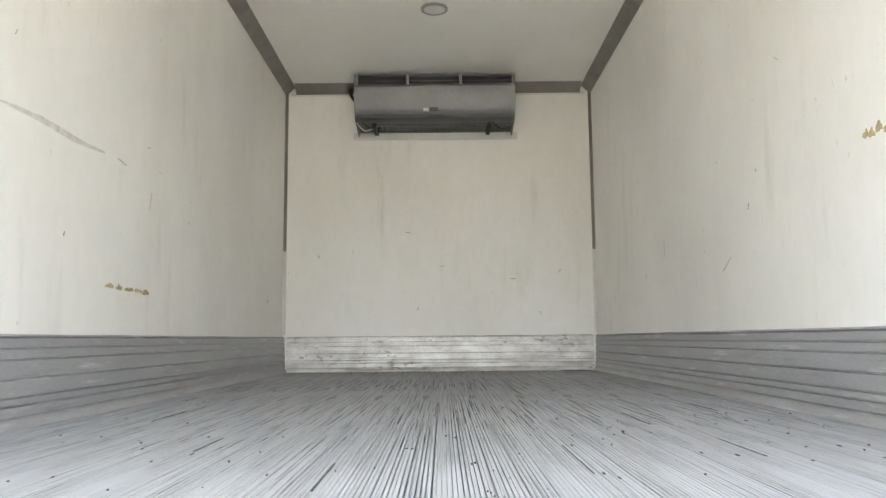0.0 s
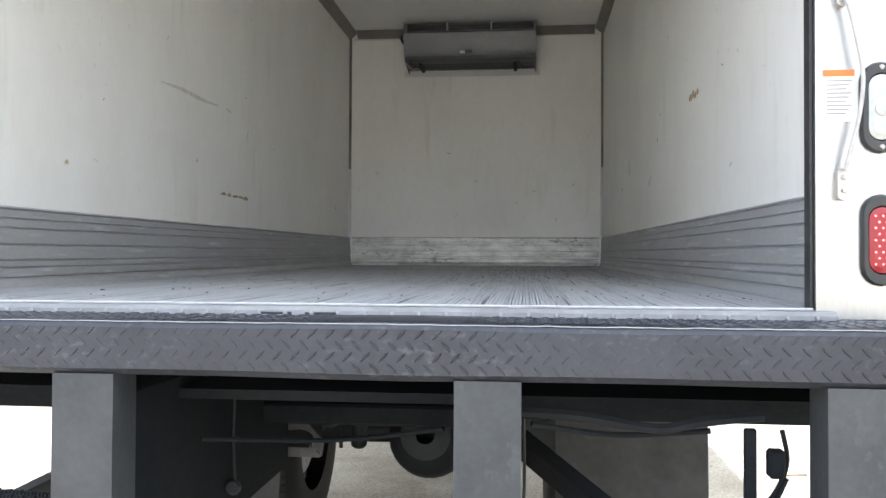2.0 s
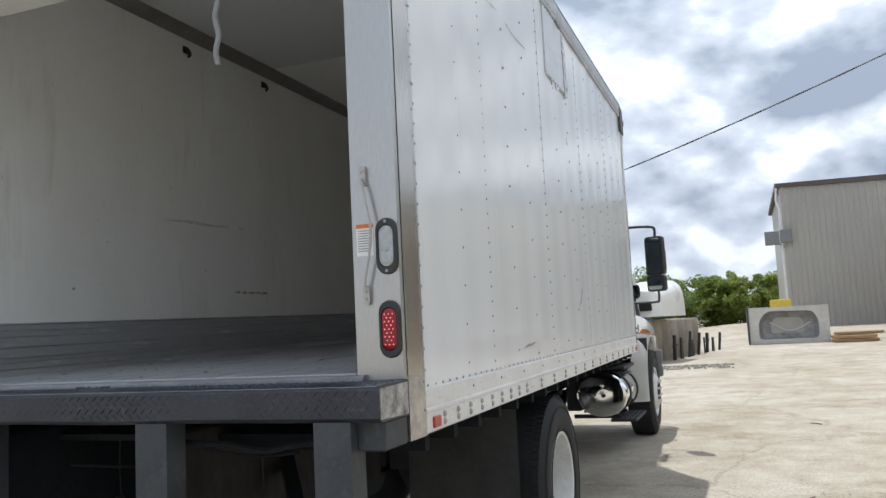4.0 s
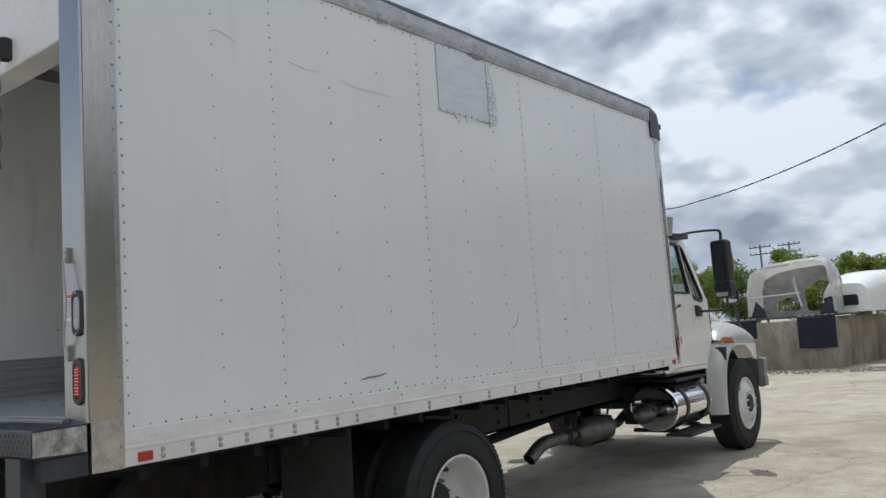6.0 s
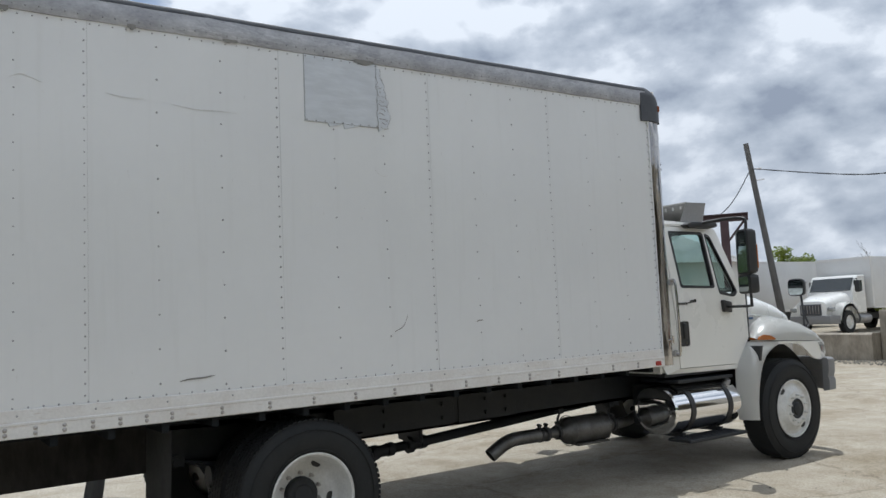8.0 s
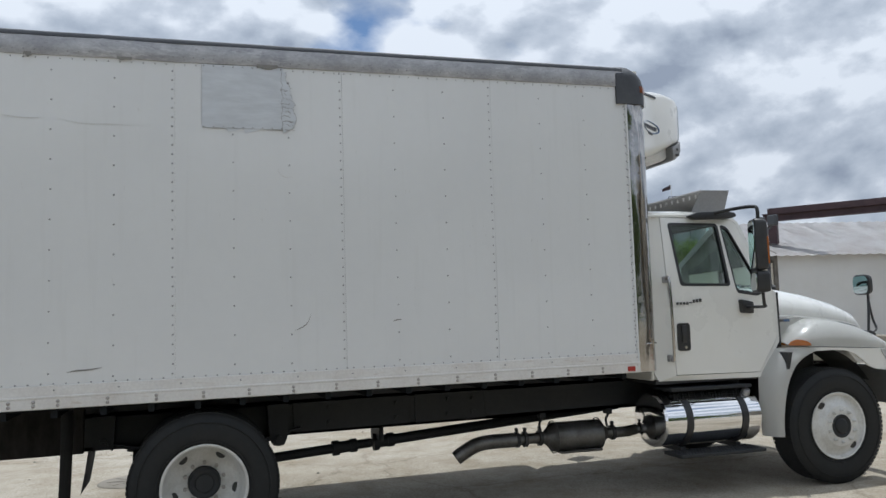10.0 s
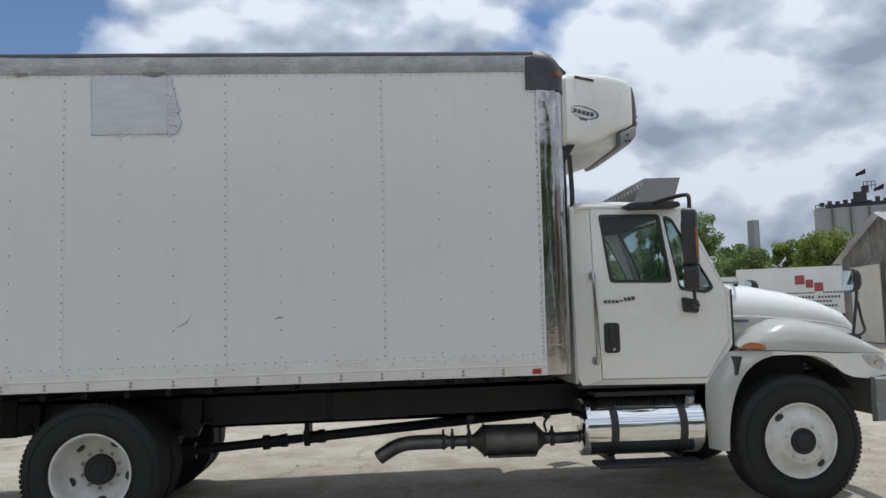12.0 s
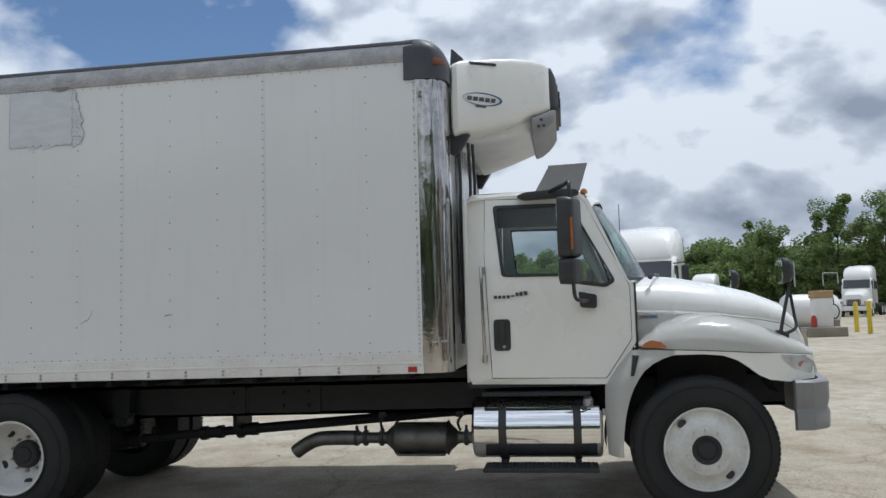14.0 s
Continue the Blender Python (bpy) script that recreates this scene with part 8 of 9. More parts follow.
def parked_lorry(x, y, turn, label, box_len=5.6, box_h=2.45, sleeper=False, colour=None, cat="truck"):
    """A parked lorry, nose along -y, front axle at the origin."""
    up = 1.17 if sleeper else 1.0

    def stretch(bm):
        for v in bm.verts:
            v.co.z *= up
        return bm
    t = thing("parked_lorry", seat_on(x, y), label, cat, "parked lorries", turn=turn)
    # bonnet
    bm = BM()
    rings = []
    for yy, hw, zt in ((-0.98, 0.62, 1.28), (-0.94, 0.68, 1.42), (-0.5, 0.78, 1.58), (0.0, 0.86, 1.70), (0.55, 0.94, 1.80)):
        ring = []
        for i in range(11):
            a = math.pi * i / 10
            ring.append((hw * math.copysign(abs(math.cos(a)) ** 0.5, math.cos(a)), yy, 1.15 + (zt - 1.15) * math.sin(a) ** 0.6))
        rings.append(ring + [(-hw, yy, 0.75), (hw, yy, 0.75)])
    loft(bm, rings)
    part("bonnet", stretch(bm), PAINT, t, "white bonnet")
    for s in (1, -1):
        bm = BM()
        rows = []
        for i in range(9):
            a = math.pi * i / 8
            yy, zz = -0.72 * math.cos(a), 0.62 + 0.72 * math.sin(a)
            rows.append([(s * 0.74, yy, zz + 0.03), (s * 1.05, yy, zz + 0.03), (s * 1.18, yy * 0.98, zz - 0.05), (s * 1.18, yy * 0.9, zz - 0.16)])
        loft(bm, rows, close=False, caps=False)
        bmesh.ops.solidify(bm, geom=bm.faces[:], thickness=0.03)
        part("wing", bm, PAINT, t, "white wing")
        simple_wheel(t, s * 1.13, 0.0, s)
        bm = BM()
        box(bm, s * 0.86 - 0.15, s * 0.86 + 0.15, -0.95, -0.80, 0.98, 1.16, 0.04, 2)
        part("headlamp", bm, CLEAR, t, "clear headlamp")
        bm = BM()
        box(bm, s * 1.32 - 0.1, s * 1.32 + 0.1, 0.42, 0.5, 1.75, 2.25, 0.03, 2)
        tube(bm, [(s * 1.0, 0.5, 2.3), (s * 1.32, 0.46, 2.32), (s * 1.32, 0.46, 2.2)], 0.016, 6)
        part("mirror", stretch(bm), BLACK, t, "black door mirror")
        bm = BM()
        box(bm, min(s * 1.0, s * 1.045), max(s * 1.0, s * 1.045), 0.72, 1.35, 1.78, 2.28, 0.02)
        part("side_window", stretch(bm), DARKGLASS, t, "dark side window")
    bm = BM()
    box(bm, -0.48, 0.48, -1.04, -0.92, 0.82, 1.30, 0.04, 2)
    g = part("grille", bm, GREYCAP, t, "dark grille with chrome bars")
    for k in range(7):
        bm = BM()
        box(bm, -0.40 + 0.13 * k, -0.36 + 0.13 * k, -1.06, -1.03, 0.88, 1.26, 0.006)
        part("grille_bar", bm, CHROME, g)
    bm = BM()
    prism(bm, [(-1.16, -0.75), (-0.9, -1.10), (0.9, -1.10), (1.16, -0.75), (1.1, -0.70), (0.85, -0.95), (-0.85, -0.95), (-1.1, -0.70)], "z", 0.45, 0.80, 0.03)
    part("front_bumper", bm, SEAL if sleeper else MIDGREY, t, "front bumper")
    back = 3.2 if sleeper else 1.55
    bm = BM()
    top = 2.50
    rings = []
    for xx, k in ((-1.04, 0.94), (-1.0, 1.0), (1.0, 1.0), (1.04, 0.94)):
        rings.append([(xx, yy, 1.7 + (zz - 1.7) * k) for yy, zz in ((0.45, 0.85), (0.55, 1.78), (0.95, 2.42), (1.05, top), (back, top), (back, 0.85))])
    loft(bm, rings)
    part("cab", stretch(bm), PAINT, t, "white cab")
    bm = BM()
    prism(bm, [(0.57, 1.83), (0.90, 2.36), (0.93, 2.37), (0.62, 1.81)], "x", -0.92, 0.92)
    bmesh.ops.translate(bm, vec=(0, -0.035, 0.02), verts=bm.verts)
    part("windscreen", stretch(bm), DARKGLASS, t, "dark windscreen")
    bm = BM()
    box(bm, -0.45, 0.45, 0.3, back + (0 if sleeper else box_len), 0.55, 0.85, 0.02)
    part("chassis", bm, FRAME, t, "black chassis")
    if sleeper:
        bm = BM()
        rings = []
        for yy, zt, hw in ((0.98, 3.02, 0.9), (1.2, 3.42, 0.98), (1.5, 3.68, 1.03), (1.9, 3.85, 1.05), (2.6, 3.95, 1.05), (back, 3.95, 1.03)):
            ring = [(-hw, yy, 2.88)]
            for i in range(9):
                a = math.pi * i / 8
                ring.append((-hw * math.copysign(abs(math.cos(a)) ** 0.35, math.cos(a)), yy, 2.9 + (zt - 2.9) * math.sin(a) ** 0.4))
            ring.append((hw, yy, 2.88))
            rings.append(ring)
        loft(bm, rings)
        part("roof_fairing", bm, PAINT, t, "tall white roof fairing")
        for s in (1, -1):
            for yy in (4.2, 5.4):
                simple_wheel(t, s * 1.18, yy, s)
            bm = BM()
            cyl(bm, (s * 0.95, back + 0.12, 0.9), (s * 0.95, back + 0.12, 3.6), 0.07, 12)
            part("exhaust_stack", bm, CHROME, t, "chrome exhaust stack")
    else:
        b0 = 1.75
        bm = BM()
        box(bm, -1.25, 1.25, b0, b0 + box_len, 1.05, 1.05 + box_h, 0.03, 2)
        bx = part("cargo_box", bm, WHITEBOX, t, "white box body")
        bm = BM()
        for s in (1, -1):
            box(bm, s * 1.25 - 0.012, s * 1.25 + 0.012, b0 + 0.0, b0 + box_len, 1.03, 1.12)
            box(bm, s * 1.25 - 0.012, s * 1.25 + 0.012, b0 + 0.0, b0 + 0.10, 1.05, 1.05 + box_h)
        box(bm, -1.26, 1.26, b0 - 0.015, b0 + 0.02, 1.05 + box_h - 0.12, 1.05 + box_h)
        part("edge_rails", bm, SEAL, bx, "pale edge rails")
        for s in (1, -1):
            simple_wheel(t, s * 1.18, b0 + box_len * 0.62, s)
            bm = BM()
            cyl(bm, (s * 0.85, 1.0, 0.62), (s * 0.85, 1.9, 0.62), 0.22, 16)
            part("fuel_tank", bm, ALU, t, "metal fuel tank")
    return t


def parked_trailer(x, y, turn, ln, h, label, base=1.05, rear_doors=False):
    t = thing("box_trailer", seat_on(x, y), label, "trailer", "parked trailers", turn=turn)
    bm = BM()
    box(bm, -1.25, 1.25, 0, ln, base, base + h, 0.03, 2)
    bx = part("cargo_box", bm, WHITEBOX, t, "white box body")
    bm = BM()
    for s in (1, -1):
        box(bm, s * 1.25 - 0.012, s * 1.25 + 0.012, 0, ln, base - 0.02, base + 0.10)
        box(bm, s * 1.25 - 0.012, s * 1.25 + 0.012, 0, ln, base + h - 0.10, base + h)
    part("edge_rails", bm, SEAL, bx, "pale edge rails")
    bm = BM()
    box(bm, -0.5, 0.5, 0.2, ln - 0.2, base - 0.35, base - 0.05)
    part("chassis", bm, FRAME, t, "black chassis")
    # dark box fills the space round the chassis as painted shade
    bm = BM()
    box(bm, -1.15, 1.15, 0.4, ln - 0.5, base - 0.45, base - 0.02)
    part("under_shade", bm, FRAME, t, "dark box as shade under the trailer")
    for s in (1, -1):
        for yy in (1.4, 2.6):
            simple_wheel(t, s * 1.15, yy, s, 0.48)
    return t, bx


def parked_things():
    parked_lorry(-13.5, 33.6, 0, "white box lorry parked behind the low concrete blocks", 6.3, 2.25)
    # long white trailer body behind the gantry
    parked_trailer(-19.45, 34.7, -2, 8.0, 2.55, "long white box trailer parked behind the steel gantry", 0.95)
    # trailer with a faded printed side
    t, bx = parked_trailer(-46.7, 29.4, -27, 12.0, 3.08, "white box trailer with faded red print on its side", 0.95)
    def bar(y0, y1, z0, z1, m, nm="print_bar"):
        b2 = BM()
        box(b2, 1.248, 1.266, y0 * 1.34, y1 * 1.34, 0.95 + (z0 - 1.55) * 1.5, 0.95 + (z1 - 1.55) * 1.5)
        part(nm, b2, m, bx)
    # the firm's mark: three stepped red blocks
    for y0, y1, z0, z1 in ((2.72, 3.16, 2.84, 3.24), (3.20, 3.54, 2.68, 3.04), (3.58, 3.98, 2.52, 2.90)):
        bar(y0, y1, z0, z1, LOGORED)
    bar(2.35, 3.6, 2.44, 2.48, INK)
    bar(5.0, 6.6, 2.44, 2.48, INK)
    for k in range(7):
        bar(3.95 + 0.15 * k, 4.06 + 0.15 * k, 2.43, 2.50, INK)
    for k in range(13):
        if k != 5:
            bar(2.85 + 0.145 * k, 2.95 + 0.145 * k, 2.22, 2.32, INK)
    for k in range(8):
        bar(3.2 + 0.145 * k, 3.3 + 0.145 * k, 2.04, 2.13, INK)
    for k in range(11):
        bar(3.0 + 0.145 * k, 3.1 + 0.145 * k, 1.84, 1.94, INK)
    bm = BM()
    box(bm, -1.1, 1.1, -0.02, 0.02, 1.10, 3.85, 0.01)
    part("rear_opening", bm, DARK, bx, "dark open rear end")
    t2, b2 = parked_trailer(-51.2, 29.4, -27, 7.0, 2.75, "white box trailer with open dark rear", 0.95)
    bm = BM()
    box(bm, -0.9, 0.9, -0.02, 0.02, 1.1, 3.5, 0.01)
    part("rear_opening", bm, DARK, b2, "dark open rear end")
    # tractors in front of the wood
    parked_lorry(-57.5, 29.0, 62, "white sleeper tractor parked before the wood", sleeper=True)
    parked_lorry(-64.0, 18.8, 70, "white sleeper tractor parked before the wood", sleeper=True)
    parked_lorry(-15.4, 9.15, 76, "white sleeper tractor parked across the yard", sleeper=True)
    parked_lorry(-67.0, 14.2, 66, "white sleeper tractor parked before the wood", sleeper=True)
    # fuel tank on its side with pump, and bollards
    t = thing("fuel_store_tank", seat_on(-32.6, 18.6), "pale horizontal fuel storage tank with pipes", "tank", turn=10)
    bm = BM()
    revolve(bm, [(0.0, 0.0), (0.02, 0.5), (0.1, 0.72), (0.22, 0.78), (2.3, 0.78), (2.42, 0.72), (2.5, 0.5), (2.52, 0)], (0, -1.3, 0.95), (0, 1, 0), 28)
    part("vessel", bm, WHITEBOX, t, "white painted round vessel")
    bm = BM()
    for y in (-1.2, 0.8):
        box(bm, -0.9, 0.9, y - 0.12, y + 0.12, 0, 0.5)
    part("saddle", bm, CONCBASE, t)
    bm = BM()
    tube(bm, [(0.2, 0.6, 2.1), (0.2, 0.6, 2.7), (0.2, 1.3, 2.7), (0.2, 1.3, 2.2)], 0.03, 6)
    part("fill_pipe", bm, ALU, t, "bent grey pipe")
    bm = BM()
    tube(bm, [(0.1, -0.7, 2.1), (0.1, -0.7, 3.3)], 0.04, 8)
    part("vent_pipe", bm, ALU, t, "grey vent pipe")
    t = thing("fuel_pump", seat_on(-27.1, 17.5), "old white fuel pump on a concrete plinth with hose", "fuel pump", turn=8)
    bm = BM()
    box(bm, -0.5, 0.5, -0.75, 0.75, 0, 0.38, 0.02)
    part("plinth", bm, CONCBASE, t, "brown concrete plinth")
    bm = BM()
    box(bm, -0.25, 0.25, -0.38, 0.32, 0.38, 1.55, 0.03, 2)
    part("cabinet", bm, SEAL, t, "white pump cabinet")
    bm = BM()
    box(bm, -0.27, 0.27, -0.42, 0.36, 1.55, 1.85, 0.02)
    part("head", bm, TIMBER, t, "brown pump head")
    bm = BM()
    pts = [(0.2, 0.38 + 0.2 * math.sin(a), 1.0 + 0.28 * math.cos(a)) for a in [2.4 * math.pi * i / 22 for i in range(23)]]
    tube(bm, [(0.2, 0.35, 1.7)] + pts, 0.025, 6)
    part("hose", bm, BLACK, t, "coiled black hose")
    bm = BM()
    loft(bm, [[(0.3 + 0.1 * k * math.cos(a), -0.5 + 0.12 * k * math.sin(a), z) for a in [6.283 * i / 12 for i in range(12)]] for k, z in ((0.9, 0.40), (1, 0.5), (1, 0.72), (0.5, 0.86))])
    part("jerrycan", bm, PLOWRED, t, "red jerry can")
    for x, y, h in ((-30.5, 19.9, 1.32), (-28.5, 19.75, 1.38)):
        b = thing("bollard", seat_on(x, y), "yellow steel bollard by the fuel pump", "bollard", "yellow bollards")
        bm = BM()
        revolve(bm, [(0, 0.095), (h - 0.06, 0.095), (h - 0.02, 0.075), (h, 0.0)], (0, 0, 0), (0, 0, 1), 16)
        part("post", bm, YELLOW, b)
    c = thing("traffic_cone", seat_on(-15.9, 31.8), "small orange cone behind the blocks", "cone")
    bm = BM()
    revolve(bm, [(0, 0.0), (0, 0.17), (0.03, 0.17), (0.04, 0.12), (0.5, 0.03), (0.5, 0)], (0, 0, 0), (0, 0, 1), 14)
    part("body", bm, CONE, c)


def pole_gantry():
    bx, by = -16.26, 34.93
    p = thing("utility_pole", seat_on(bx, by), "leaning weathered grey wooden utility pole", "utility pole")
    gz = ground_z(bx, by)
    top = Vector((-0.95, -0.62, 9.4 - gz))
    bm = BM()
    loft(bm, [ring_at(top * k, top, 0.17 - 0.05 * k, 12, (1, 0, 0)) for k in (0, 0.25, 0.5, 0.75, 1.0)])
    part("shaft", bm, POLEWOOD, p)
    bm = BM()
    for k in (0.80, 0.86):
        q = top * k
        tube(bm, [q + Vector((-0.1, 0, 0)), q + Vector((0.45, 0.2, 0.02))], 0.02, 6)
    part("bracket", bm, BOLT, p, "small steel brackets")
    a = Vector((bx, by, gz)) + top * 0.865
    w = thing("overhead_cable", (0, 0, 0), "black twisted overhead cable sagging across the yard", "cable")
    for nm, pts in (("span", [a, Vector((-9.9, 31.0, 6.42)), Vector((-6.7, 29.2, 6.2)), Vector((-3.0, 27.2, 6.45)), Vector((1.0, 25.0, 7.1)), Vector((6.5, 22.0, 8.3)), Vector((14, 18, 10.3))]), ("back_span", [a, Vector((-17.9, 33.3, 6.2)), Vector((-19.6, 32.0, 5.2)), Vector((-23.5, 29.0, 4.9))])):
        q = smooth_line(pts, 14)
        bm = BM()
        for ph in (0, math.pi):
            tube(bm, [c + Vector((0.012 * math.cos(i * 1.1 + ph), 0.012 * math.sin(i * 1.1 + ph), 0.012 * math.sin(i * 1.1 + ph))) for i, c in enumerate(q)], 0.018, 5)
        part(nm, bm, BLACK, w)
    g = thing("steel_gantry", seat_on(-13.73, 27.5), "dark rust-red steel gantry with a double beam", "gantry", turn=38)
    h = 4.95 - ground_z(-13.73, 27.5)
    bm = BM()
    box(bm, -0.16, 0.16, -0.17, -0.14, 0, h, 0.004)
    box(bm, -0.16, 0.16, 0.14, 0.17, 0, h, 0.004)
    box(bm, -0.015, 0.015, -0.15, 0.15, 0, h)
    part("column", bm, PURPLE, g, "rust-red steel column")
    bm = BM()
    box(bm, -6.2, 0.9, -0.16, 0.16, h, h + 0.04)
    box(bm, -6.2, 0.9, -0.16, 0.16, h + 0.26, h + 0.30)
    box(bm, -6.2, 0.9, -0.015, 0.015, h, h + 0.30)
    part("beam", bm, PURPLE, g, "rust-red steel beam")
    bm = BM()
    box(bm, -6.0, -1.1, -0.14, 0.14, h + 0.302, h + 0.50)
    part("upper_beam", bm, PURPLE, g, "second shorter beam on top")
    bm = BM()
    tube(bm, [(0.15, 0, h - 0.75), (0.75, 0, h)], 0.05, 6)
    tube(bm, [(0.1, 0.1, 1.4), (0.55, 0.3, 0.0)], 0.06, 6)
    part("brace", bm, PURPLE, g, "diagonal brace")
    bm = BM()
    box(bm, -6.0, -5.7, -0.16, 0.16, 0, h)
    part("column", bm, PURPLE, g, "rust-red steel column")
    for x, y in ((-27.6, 103.7), (-24.3, 104.6)):
        q = thing("power_pole", seat_on(x, y), "distant wooden power pole with cross arms", "utility pole", "power poles")
        bm = BM()
        loft(bm, [ring_at((0, 0, z), (0, 0, 1), r, 8, (1, 0, 0)) for z, r in ((0, 0.16), (10.0, 0.11))])
        part("shaft", bm, POLEWOOD, q)
        for z, ln in ((9.6, 1.35), (8.7, 1.35)):
            bm = BM()
            box(bm, -ln, ln, -0.06, 0.06, z, z + 0.14)
            for k in (-1, -0.5, 0.5, 1):
                box(bm, ln * k * 0.92 - 0.04, ln * k * 0.92 + 0.04, -0.04, 0.04, z + 0.14, z + 0.36)
            part("cross_arm", bm, POLEWOOD, q)


def barn():
    L, R = Vector((-25.7, 24.6, 0)), Vector((-17.2, 22.9, 0))
    ang = math.degrees(math.atan2(R.y - L.y, R.x - L.x))
    w = (R - L).length
    z0 = ground_z(-21, 25)
    t = thing("old_barn", (L.x, L.y, z0), "weathered grey shed with peeling gable and pale tin roof", "barn", turn=ang)
    ln, eave, ridge = 8.0, 3.62 - z0, 5.17 - z0
    def wall(y, name):
        bm = BM()
        outline = [(0, 0), (w, 0), (w, eave), (w / 2, ridge), (0, eave)]
        hole = [(w * 0.47, 0.001), (w * 0.62, 0.001), (w * 0.62, eave - 0.45), (w * 0.47, eave - 0.45)]
        plate(bm, [(0, 0), (w * 0.47, 0), (w * 0.47, eave - 0.45), (w * 0.62, eave - 0.45), (w * 0.62, 0), (w, 0), (w, eave), (w / 2, ridge), (0, eave)], [], 0, 0.12)
        bmesh.ops.transform(bm, matrix=Matrix(((0, 1, 0, 0), (1, 0, 0, y), (0, 0, 1, 0), (0, 0, 0, 1))), verts=bm.verts)
        part(name, bm, OLDWALL, t, "peeling grey gable wall")
    wall(0, "gable_wall")
    wall(ln, "gable_wall")
    for x in (0.0, w - 0.12):
        bm = BM()
        box(bm, x, x + 0.12, 0.12, ln, 0, eave)
        part("side_wall", bm, WHITEBOX, t, "pale painted side wall")
    for x0, x1 in ((w * 0.12, w * 0.465), (w * 0.625, w * 0.99)):
        bm = BM()
        n = int((x1 - x0) / 0.2)
        for k in range(n):
            a = x0 + (x1 - x0) * k / n
            box(bm, a + 0.004, a + (x1 - x0) / n - 0.004, -0.06, -0.02, 0.05, eave - 0.35, 0.004)
        part("sliding_door", bm, PALEWALL, t, "pale boarded sliding door")
    bm = BM()
    box(bm, 0.3, w - 0.1, -0.10, -0.02, eave - 0.34, eave - 0.24)
    part("door_track", bm, OLDWALL, t)
    for s in (0, 1):
        bm = BM()
        prof = []
        n = 44
        for i in range(n):
            y = -0.3 + (ln + 0.6) * i / (n - 1)
            prof.append((y, 0.045 if i % 2 else 0.0))
        e0 = (-0.35 if s == 0 else w + 0.35, eave - 0.14)
        e1 = (w / 2, ridge + 0.02)
        rows = [[(e[0], y, e[1] + d + o) for y, d in prof] for e in (e0, e1) for o in (0,)]
        loft(bm, rows, close=False, caps=False)
        bmesh.ops.solidify(bm, geom=bm.faces[:], thickness=0.03)
        part("roof_sheet", bm, TINROOF, t, "ribbed tin roof sheet")
    q = thing("flood_light_pole", seat_on(-16.9, 22.4), "thin pole with two flood lights by the shed", "light pole")
    h = 4.55 - ground_z(-16.9, 22.4)
    bm = BM()
    cyl(bm, (0, 0, 0), (0, 0, h), 0.06, 10)
    part("pole", bm, GREYCAP, q)
    for s in (-0.35, 0.35):
        bm = BM()
        tube(bm, [(0, 0, h - 0.1), (s * 0.6, 0, h - 0.05), (s, 0, h + 0.05)], 0.03, 6)
        box(bm, s - 0.2, s + 0.2, -0.1, 0.1, h + 0.02, h + 0.40, 0.03)
        part("flood_light", bm, GREYCAP, q, "dark flood light head")


